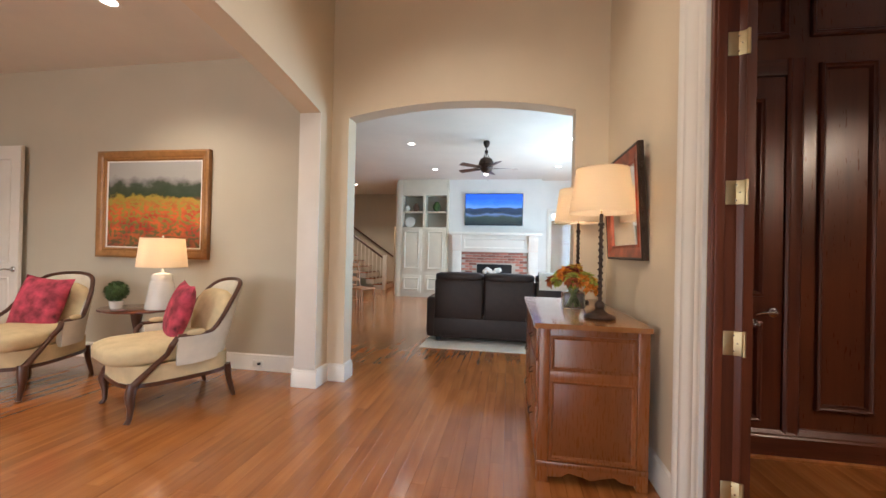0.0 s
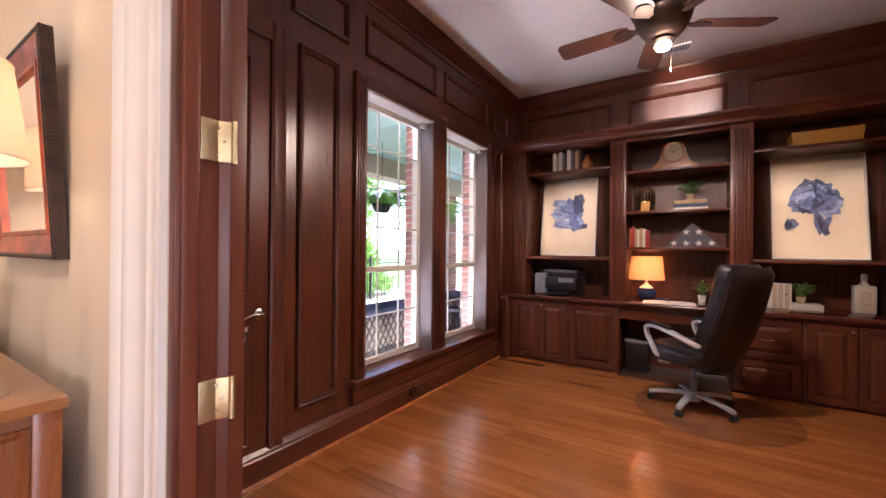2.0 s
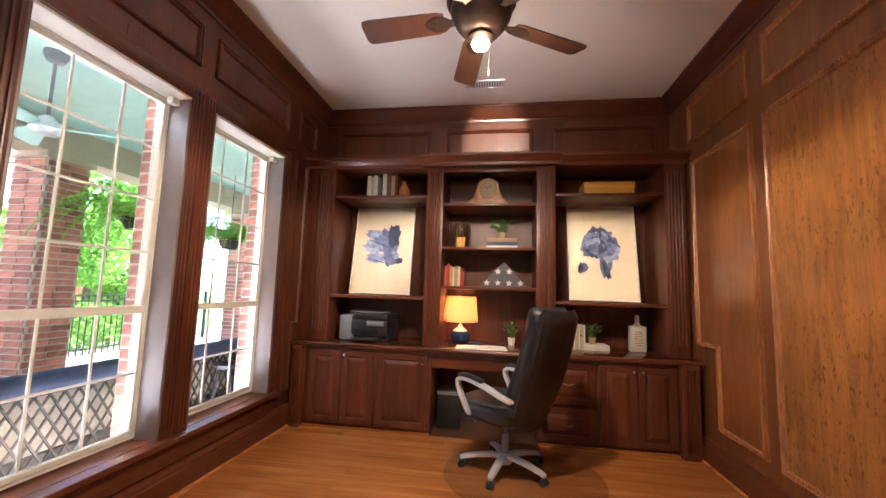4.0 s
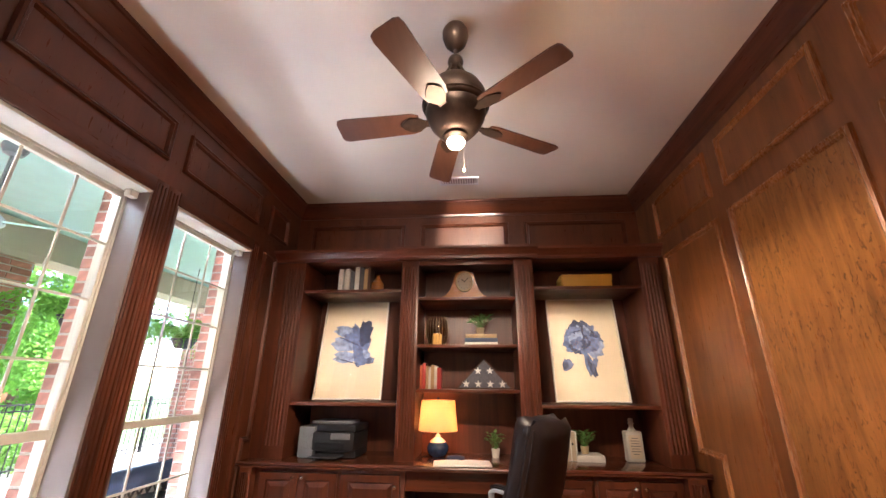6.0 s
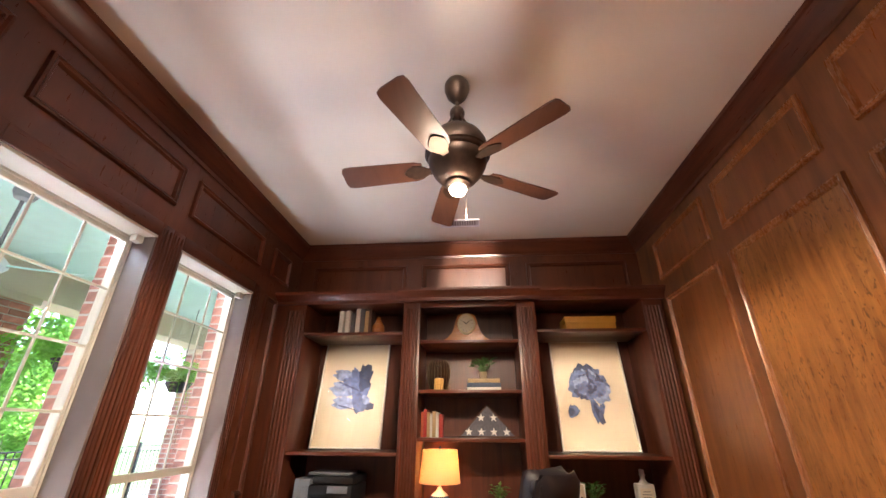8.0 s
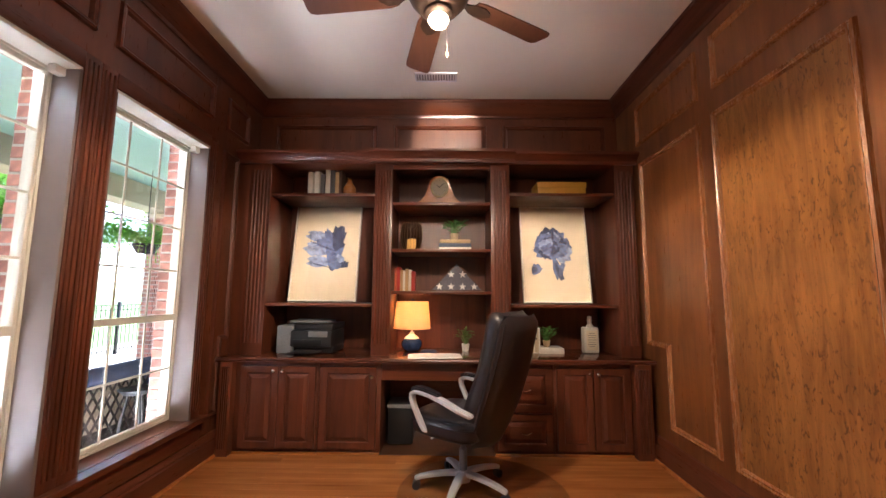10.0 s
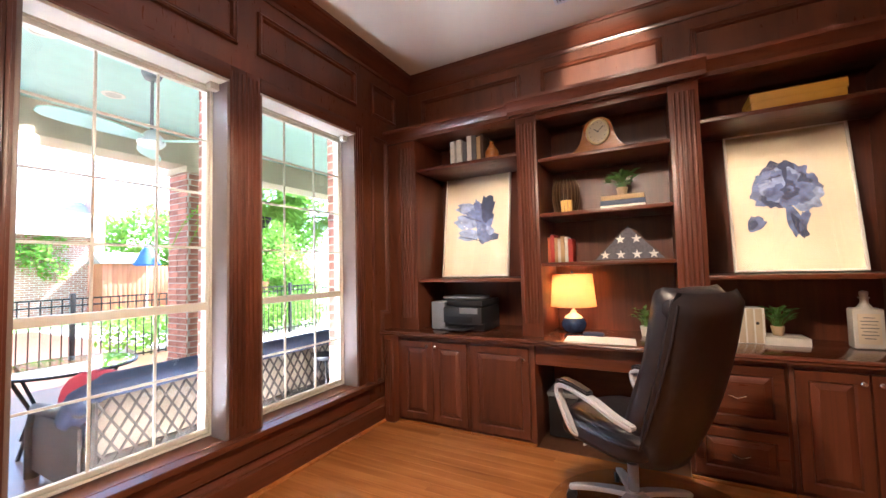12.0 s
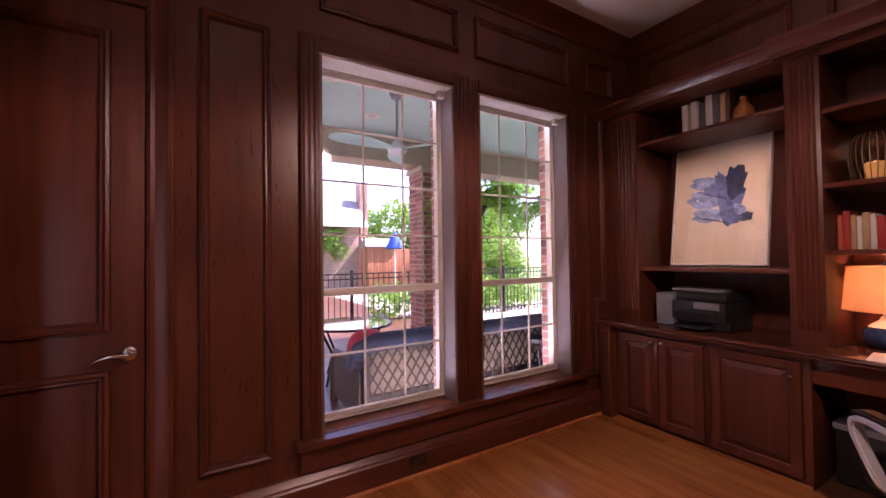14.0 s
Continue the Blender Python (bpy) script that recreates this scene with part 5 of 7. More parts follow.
flag = thing("flag_case", "folded flag with white stars in a triangular case", "flag case", pose(5.42, 1.165, 1.325))
part("case", prism(bmesh.new(), [(0.265, 0), (-0.265, 0), (-0.255, 0.012), (0.0, 0.275), (0.255, 0.012)], 0.002, 0.075, "x"), "walnut", flag, smooth=None)
fl = part("flag", prism(bmesh.new(), [(0.235, 0.012), (-0.235, 0.012), (0.0, 0.258)], -0.006, 0.001, "x"), "flag_blue", flag, "dark blue folded flag field", smooth=None)
for c in ((0.165, 0.045), (0.055, 0.045), (-0.055, 0.045), (-0.165, 0.045), (0.055, 0.16), (-0.055, 0.16)):
    bm = bmesh.new()
    star(bm, c, 0.036, -0.007)
    part("star", bm, "white_paper", fl, smooth=None)


def table_lamp(label, m, base_parts, shade, energy, shade_mat, bulb_z, color=WARM):
    """base_parts: (name, profile, material, label); shade: bottom z, bottom radius, top z, top radius."""
    t = thing("table_lamp", label, "lamp", m)
    for nm, prof, mat_, text in base_parts:
        part(nm, lathe(bmesh.new(), prof, 32), mat_, t, text, smooth=50)
    z0, r0, z1, r1 = shade
    sh = part("shade", lathe(bmesh.new(), [(r0, z0), (r1, z1), (r1 - 0.003, z1), (r0 - 0.003, z0), (r0, z0)], 40, None, False), shade_mat, t, "glowing cloth drum shade")
    for rr, zz in ((r0, z0), (r1, z1)):
        part("shade_rim", tube(bmesh.new(), [(rr * math.cos(a), rr * math.sin(a), zz) for a in [2 * math.pi * i / 40 for i in range(41)]], 0.0025, 6), shade_mat, sh)
    bm = tube(bmesh.new(), [(0, 0, z0 - 0.03), (0, 0, z1 + 0.005)], 0.004, 8)
    for k in range(3):
        a = 2 * math.pi * k / 3
        tube(bm, [(0, 0, z1 - 0.01), (r1 * math.cos(a), r1 * math.sin(a), z1 - 0.004)], 0.002, 6)
    part("harp", bm, "brass", t)
    part("finial", lathe(bmesh.new(), [(0, z1 + 0.005), (0.008, z1 + 0.008), (0.011, z1 + 0.018), (0.006, z1 + 0.028), (0, z1 + 0.031)], 14), base_parts[0][2], t)
    part("bulb", lathe(bmesh.new(), [(0, bulb_z - 0.05), (0.012, bulb_z - 0.045), (0.026, bulb_z - 0.005), (0.022, bulb_z + 0.02), (0, bulb_z + 0.034)], 14), "bulb_glow", t)
    p = m.translation
    lamp("table_lamp_light", "POINT", pose(p.x, p.y, p.z + bulb_z + 0.06), energy, color, 0.03)
    return t


table_lamp("blue glazed table lamp with a glowing linen shade", pose(5.42, 1.585, TZ), [
    ("base", [(0, 0), (0.058, 0), (0.082, 0.022), (0.097, 0.058), (0.096, 0.085), (0.072, 0.118)], "navy_glaze", "navy blue glazed base"),
    ("neck", [(0.072, 0.118), (0.058, 0.133), (0.034, 0.150), (0.022, 0.160), (0.024, 0.166), (0.018, 0.176), (0.010, 0.178), (0.010, 0.21), (0, 0.212)], "white_glaze", "white glazed neck")],
    (0.212, 0.174, 0.458, 0.152), 0.75, "shade_linen", 0.30, (1.0, 0.52, 0.24))

cord = thing("lamp_cord", "thin dark lamp cord trailing over the desk", "cord", pose(0, 0, 0))
part("cable", tube(bmesh.new(), [(5.46, 1.66, TZ + 0.003), (5.44, 1.70, TZ + 0.003), (5.36, 1.735, TZ + 0.003), (5.24, 1.745, TZ + 0.003), (5.18, 1.72, TZ + 0.003), (5.22, 1.68, TZ + 0.003)], 0.003, 6), "black_plastic", cord)
desk_book = thing("open_book", "open book lying flat on the desk", "book", pose(5.11, 1.36, TZ, 0, 0, 4) @ Matrix.Diagonal((1.0, 1.38, 0.75, 1)))
for s in (-1, 1):
    bm = bmesh.new()
    prism(bm, [(0, 0.001), (0, 0.010), (s * 0.03, 0.017), (s * 0.10, 0.014), (s * 0.165, 0.007), (s * 0.165, 0.001)], -0.115, 0.115, "y")
    bmesh.ops.transform(bm, matrix=pose(0, 0, 0, 0, 0, 90), verts=bm.verts)
    part("page_block", bm, "white_paper", desk_book, smooth=30)
eye = thing("glasses_case", "dark blue glasses case lying on the desk", "case", pose(5.27, 1.42, TZ))
part("case", soft_box(bmesh.new(), 0, 0, 0.018, 0.06, 0.15, 0.036, 3.2, 10), "navy_cushion", eye)
potted_plant("small pale-leaved plant in a pot on the desk", pose(5.45, 1.08, TZ), 0.038, 0.07, "white_glaze", 0.055, 0.03, 40, 0.05, 0.12, 9)


def printer(m):
    p = thing("printer", "dark grey and black inkjet printer on the counter", "printer", m)
    b = part("body", boxm(0.012, (0, -0.235, 0.06, 0.36, 0.235, 0.205), (0.05, -0.235, 0.005, 0.36, 0.235, 0.075)), "black_plastic", p)
    part("side_shell", boxm(0.012, (0.0, 0.120, 0.004, 0.33, 0.262, 0.245)), "grey_plastic", p, "grey plastic side housing")
    part("scanner_lid", boxm(0.010, (0.02, -0.235, 0.207, 0.36, 0.115, 0.262)), "black_plastic", p)
    part("feeder", boxm(0.010, (0.10, -0.16, 0.262, 0.33, 0.20, 0.285)), "grey_plastic", p)
    part("output_tray", boxm(0.006, (-0.12, -0.14, 0.022, 0.06, 0.10, 0.034)), "black_plastic", p)
    part("tray_slot", boxm(0.002, (-0.004, -0.15, 0.075, 0.002, 0.105, 0.125)), "iron_black", b)
    part("control_panel", boxm(0.003, (-0.010, -0.20, 0.15, 0.002, -0.03, 0.20)), "grey_plastic", b)
    part("panel_screen", boxm(0.001, (-0.012, -0.15, 0.16, -0.0095, -0.08, 0.19)), "grey_plastic", b, "small dark display")


printer(pose(5.17, 2.50, TZ, 0, 0, -4))

ybox = thing("gift_box", "mustard yellow lidded box on the upper shelf", "box", pose(5.40, 0.185, S3))
part("box", boxm(0.003, (-0.12, -0.225, 0, 0.12, 0.225, 0.10)), "yellow_box", ybox)
part("lid", boxm(0.003, (-0.125, -0.231, 0.085, 0.125, 0.231, 0.142)), "yellow_box", ybox)

bottle = thing("decanter", "tall square pewter-labelled glass bottle on the counter", "bottle", pose(5.40, -0.075, TZ) @ Matrix.Diagonal((1, 0.84, 1, 1)))
bm = boxm(0.014, (-0.045, -0.083, 0, 0.045, 0.083, 0.235))
lathe(bm, [(0.05, 0.225), (0.03, 0.255), (0.022, 0.265), (0.022, 0.29), (0.03, 0.292), (0.03, 0.30), (0.0, 0.30)], 20)
part("body", bm, "bottle_grey", bottle)
part("stopper", lathe(bmesh.new(), [(0, 0.30), (0.018, 0.30), (0.024, 0.315), (0.022, 0.332), (0, 0.338)], 18), "bottle_grey", bottle)
lab = part("label", boxm(0.001, (-0.0475, -0.058, 0.03, -0.0452, 0.058, 0.205)), "paper", bottle, "pale printed label")
for i in range(7):
    wd = (0.03, 0.045, 0.04, 0.047, 0.036, 0.045, 0.028)[i]
    part("text_bar", boxm(0, (-0.0482, -wd, 0.18 - i * 0.02, -0.0476, wd, 0.185 - i * 0.02)), "cover_grey", lab)
bk = thing("white_box_file", "white upright book box with a dark keyhole", "box", pose(5.42, 0.49, TZ, 0, 0, 6))
part("box", boxm(0.003, (-0.07, -0.085, 0, 0.07, 0.085, 0.225)), "white_paper", bk)
for i in range(3):
    part("page_edge", boxm(0.001, (-0.0722, -0.07 + 0.045 * i, 0.004, -0.0702, -0.035 + 0.045 * i, 0.221)), "paper", bk)
part("keyhole", lathe(bmesh.new(), [(0, 0), (0.009, 0), (0.009, 0.002), (0, 0.002)], 14, pose(-0.0722, -0.045, 0.13, 0, -90, 0)), "black_plastic", bk)
wbook = book("lying_book", "white book lying on the counter", Matrix.Translation((5.32, 0.19, TZ)) @ LYING, 0.048, 0.2, 0.22, "cover_white")
potted_plant("leafy green plant in a small grey pot", pose(5.42, 0.325, TZ + 0.049), 0.036, 0.06, "pot_tan", 0.06, 0.03, 60, 0.05, 0.11, 5)
bag = thing("storage_box", "dark storage box pushed under the desk", "box", pose(5.40, 1.66, 0.0))
part("box", boxm(0.01, (-0.15, -0.11, 0.0, 0.10, 0.11, 0.30)), "black_plastic", bag)
part("lid", boxm(0.008, (-0.158, -0.118, 0.30, 0.108, 0.118, 0.335)), "grey_plastic", bag)

# ---- hall ----


def sideboard(m):
    """A chest of drawers; its front faces local -x, local y runs along the wall."""
    w, ln, h = 0.58, 1.29, 0.88
    c = thing("sideboard", "cherry sideboard with a moulded top and panelled end", "sideboard", m)
    part("top", prism(bmesh.new(), [(-0.025, h - 0.028), (-0.03, h - 0.018), (-0.022, h - 0.012), (-0.03, h - 0.004), (-0.02, h), (w + 0.004, h), (w + 0.004, h - 0.028)], -0.025, ln + 0.02, "y"), "chest_top", c, smooth=30)
    part("carcass", boxm(0.003, (0.012, 0.012, 0.09, w, ln - 0.012, h - 0.029)), "chest_wood", c)
    for x0, x1 in ((0.0, 0.06), (w - 0.06, w)):
        for y0, y1 in ((0.0, 0.06), (ln - 0.06, ln)):
            part("corner_post", boxm(0.005, (x0, y0, 0.0, x1, y1, h - 0.029)), "chest_wood", c)
    for z0, z1 in ((0.135, 0.555), (0.625, 0.80)):
        part("end_panel", moulding(bmesh.new(), (0.075, 0.012, z0), X_AX, Z_AX, w - 0.15, z1 - z0, [(-0.012, 0), (-0.012, 0.008), (0.0, 0.008), (0.004, 0.004), (0.014, -0.001)]), "chest_wood", c, smooth=25)
    part("end_rail", boxm(0.004, (0.06, 0.003, 0.565, w - 0.06, 0.0115, 0.615)), "chest_wood", c)
    prof = [(0.06, 0.09), (w - 0.06, 0.09), (w - 0.06, 0.03), (w - 0.13, 0.035), (w - 0.17, 0.06), (w / 2 + 0.05, 0.045), (w / 2, 0.03), (w / 2 - 0.05, 0.045), (0.17, 0.06), (0.13, 0.035), (0.06, 0.03)]
    part("apron", prism(bmesh.new(), prof, 0.004, 0.024, "y"), "chest_wood", c)
    part("plinth", boxm(0.005, (-0.006, -0.006, 0.088, w, ln + 0.006, 0.118)), "chest_wood", c)
    for j, (y0, y1) in enumerate(((0.075, 0.63), (0.66, 1.215))):
        for z0, z1 in ((0.66, 0.835), (0.40, 0.645), (0.14, 0.385)):
            d = part("drawer", boxm(0.006, (-0.010, y0, z0, 0.0115, y1, z1)), "chest_wood", c)
            yc, zc = (y0 + y1) / 2, (z0 + z1) / 2
            part("pull", tube(bmesh.new(), [(-0.010, yc - 0.05, zc), (-0.028, yc - 0.045, zc - 0.012), (-0.030, yc, zc - 0.022), (-0.028, yc + 0.045, zc - 0.012), (-0.010, yc + 0.05, zc)], 0.004, 8), "bronze", d, "dark bronze bail pull")


sideboard(pose(0.385, 2.56, 0))


def twist_lamp(m):
    t = table_lamp("twisted bronze table lamp with a lit white drum shade", m, [
        ("base", [(0, 0), (0.088, 0), (0.092, 0.010), (0.084, 0.022), (0.055, 0.030), (0.034, 0.045), (0.024, 0.060), (0.030, 0.075), (0.026, 0.092), (0.016, 0.105), (0.0, 0.106)], "bronze", ""),
        ("stem", [(0.0, 0.10), (0.010, 0.10), (0.010, 0.555), (0.018, 0.56), (0.018, 0.575), (0.011, 0.58), (0.011, 0.63), (0.0, 0.632)], "bronze", "")],
        (0.636, 0.186, 0.898, 0.150), 0.40, "shade_white", 0.70)
    bm = bmesh.new()
    pts = [(0.0115 * math.cos(a), 0.0115 * math.sin(a), 0.12 + 0.43 * i / 150) for i, a in ((i, 2 * math.pi * 11 * i / 150) for i in range(151))]
    tube(bm, pts, 0.0052, 6)
    part("twist", bm, "bronze", t)


twist_lamp(pose(0.755, 2.80, 0.88))
twist_lamp(pose(0.755, 3.58, 0.88))

vase = thing("flower_arrangement", "orange, green and red flowers in a square glass vase", "flowers", pose(0.67, 3.24, 0.88) @ Matrix.Diagonal((1.22, 1.22, 1.15, 1)))
part("vase", boxm(0.006, (-0.06, -0.06, 0, 0.06, 0.06, 0.10)), "vase_glass", vase)
for i in range(14):
    a = 2.4 * i
    part("stem", tube(bmesh.new(), [(0.04 * math.cos(a), 0.04 * math.sin(a), 0.012), (0.01 * math.cos(a * 1.7), 0.01 * math.sin(a * 1.7), 0.08), (0.04 * math.cos(a * 1.3), 0.04 * math.sin(a * 1.3), 0.15)], 0.004, 6), "clear_stems", vase)
for nm, col in (("flower_orange", (0.72, 0.28, 0.03)), ("flower_green", (0.46, 0.50, 0.09)), ("flower_red", (0.42, 0.05, 0.05)), ("flower_rust", (0.40, 0.13, 0.04)), ("flower_yellow", (0.74, 0.46, 0.06))):
    plain(nm, col, 0.8, vary=0.35, scale=50)
fr = random.Random(21)
for i in range(26):
    a, q = fr.uniform(0, 2 * math.pi), fr.random() ** 0.5
    c = Vector((math.cos(a) * 0.125 * q, math.sin(a) * 0.125 * q, 0.12 + 0.10 * (1 - q * q) + fr.uniform(-0.01, 0.04)))
    bm = bmesh.new()
    for k in range(34):
        d = Vector((fr.gauss(0, 1), fr.gauss(0, 1), fr.gauss(0.3, 1))).normalized()
        leaf_mesh(bm, c + d * 0.010, d, fr.uniform(0.028, 0.046), 0.032, 0.5)
    part("bloom", bm, ("flower_orange", "flower_green", "flower_green", "flower_red", "flower_rust", "flower_yellow", "flower_green")[i % 7], vase, smooth=None)

mirror = thing("wall_mirror", "copper-red framed mirror with a ribbed dark edge", "mirror", pose(1.0385, 3.68, 1.235, 3.5, 0, -90) @ Matrix.Diagonal((1.06, 1, 0.91, 1)))
plain("copper_red", (0.42, 0.10, 0.045), 0.35, 0.5, vary=0.45, scale=9)
bm = moulding(bmesh.new(), (0, 0, 0), X_AX, Z_AX, 0.80, 0.80, [(0.0, 0.0), (0.0, 0.034), (0.012, 0.038), (0.02, 0.034)])
part("edge", bm, "bronze", mirror, smooth=None)
part("frame", moulding(bmesh.new(), (0.02, 0, 0.02), X_AX, Z_AX, 0.76, 0.76, [(0.0, 0.034), (0.070, 0.022), (0.074, 0.026), (0.088, 0.026), (0.092, 0.012)]), "copper_red", mirror, "mottled copper-red frame", smooth=None)
part("glass", boxm(0, (0.10, -0.014, 0.10, 0.70, -0.008, 0.70)), "mirror_silver", mirror, smooth=None)
bm = bmesh.new()
for i in range(60):
    z = 0.006 + i * 0.0133
    box(bm, 0.8003, -0.035, z, 0.803, -0.004, z + 0.007)
part("ribs", bm, "bronze", mirror, smooth=None)


def downlight(x, y, z, energy, color=(1.0, 0.82, 0.6)):
    d = thing("recessed_light", "white round recessed ceiling light, lit", "ceiling light", pose(x, y, z), "recessed ceiling lights")
    part("trim_ring", lathe(bmesh.new(), [(0.062, 0), (0.062, -0.004), (0.085, -0.006), (0.092, 0)], 28, None, False), "white_trim", d)
    part("lamp", lathe(bmesh.new(), [(0, -0.001), (0.060, -0.001), (0.060, -0.003), (0, -0.003)], 24), "can_glow", d)
    if energy:
        lamp("recessed_beam", "SPOT", pose(x, y, z - 0.03), energy, color, 0.05, spot=130)


for x, y in ((-1.6, 7.34), (-1.57, 9.58), (1.22, 7.26), (1.28, 9.43)):
    downlight(x, y, CEIL, 6)
for x, y in ((-4.6, 8.6), (-4.4, 11.6)):
    downlight(x, y, CEIL, 26)
for x, y in ((-3.05, 3.0), (-4.9, 1.6), (-3.05, 0.6)):
    downlight(x, y, CEIL, 16)
for x, y in ((-0.25, 2.5), (-0.25, 0.2)):
    downlight(x, y, 4.0, 15)

# ---- sitting room ----


def painting_mat():
    """A meadow of poppies under hills, in loose strokes."""
    m, n, l, b = shader("poppy_painting", 0.5)
    co = node(n, l, "ShaderNodeTexCoord").outputs["Generated"]
    sep = node(n, l, "ShaderNodeSeparateXYZ", {0: co})
    blob = node(n, l, "ShaderNodeTexNoise", {"Vector": co, "Scale": 6.0, "Detail": 5.0})
    wob = node(n, l, "ShaderNodeMath", {0: blob.outputs[0], 1: 0.35}, operation="MULTIPLY")
    hgt = node(n, l, "ShaderNodeMath", {0: sep.outputs[2], 1: wob.outputs[0]}, operation="ADD")
    band = ramp(n, l, hgt.outputs[0], [(0.15, (0.10, 0.07, 0.03)), (0.34, (0.16, 0.13, 0.04)), (0.52, (0.32, 0.27, 0.04)), (0.76, (0.40, 0.30, 0.04)), (0.80, (0.03, 0.05, 0.02)), (0.88, (0.05, 0.07, 0.04)), (0.93, (0.24, 0.23, 0.22)), (1.2, (0.42, 0.41, 0.38))])
    mp = node(n, l, "ShaderNodeMapping", {"Vector": co, "Scale": (20, 20, 26)})
    vor = node(n, l, "ShaderNodeTexNoise", {"Vector": mp.outputs[0], "Scale": 1.0, "Detail": 3.0})
    dots = ramp(n, l, vor.outputs[0], [(0.44, (0, 0, 0)), (0.53, (1, 1, 1))])
    lowmask = ramp(n, l, sep.outputs[2], [(0.05, (0.4, 0.4, 0.4)), (0.2, (1, 1, 1)), (0.45, (0.9, 0.9, 0.9)), (0.60, (0, 0, 0))])
    fac = node(n, l, "ShaderNodeMath", {0: dots.outputs[0], 1: lowmask.outputs[0]}, operation="MULTIPLY")
    red = ramp(n, l, blob.outputs[0], [(0.35, (0.42, 0.03, 0.02)), (0.6, (0.72, 0.14, 0.03))])
    mix = nodes_mix(n, l, fac.outputs[0], band.outputs[0], red.outputs[0])
    l.new(mix, b.inputs["Base Color"])


def nodes_mix(n, l, fac, a, c):
    mix = n.new("ShaderNodeMix")
    mix.data_type = "RGBA"
    l.new(fac, mix.inputs[0])
    l.new(a, mix.inputs[6])
    l.new(c, mix.inputs[7])
    return mix.outputs[2]


painting_mat()
pic = thing("painting", "gold-framed oil painting of a red poppy meadow", "painting", pose(-4.29, 3.998, 1.12) @ Matrix.Diagonal((0.95, 1, 1, 1)))
part("frame", moulding(bmesh.new(), (0, 0, 0), X_AX, Z_AX, 1.46, 1.16, [(0, 0), (0, 0.05), (0.02, 0.06), (0.05, 0.05), (0.075, 0.03), (0.09, 0.034), (0.105, 0.02)]), "gold_frame", pic)
part("liner", moulding(bmesh.new(), (0.105, 0, 0.105), X_AX, Z_AX, 1.25, 0.95, [(0, 0.02), (0.004, 0.022), (0.014, 0.018), (0.016, 0.01)]), "white_trim", pic, "pale inner slip")
part("canvas", boxm(0, (0.118, -0.014, 0.118, 1.342, -0.006, 1.042)), "poppy_painting", pic, "poppy meadow on canvas", smooth=None)


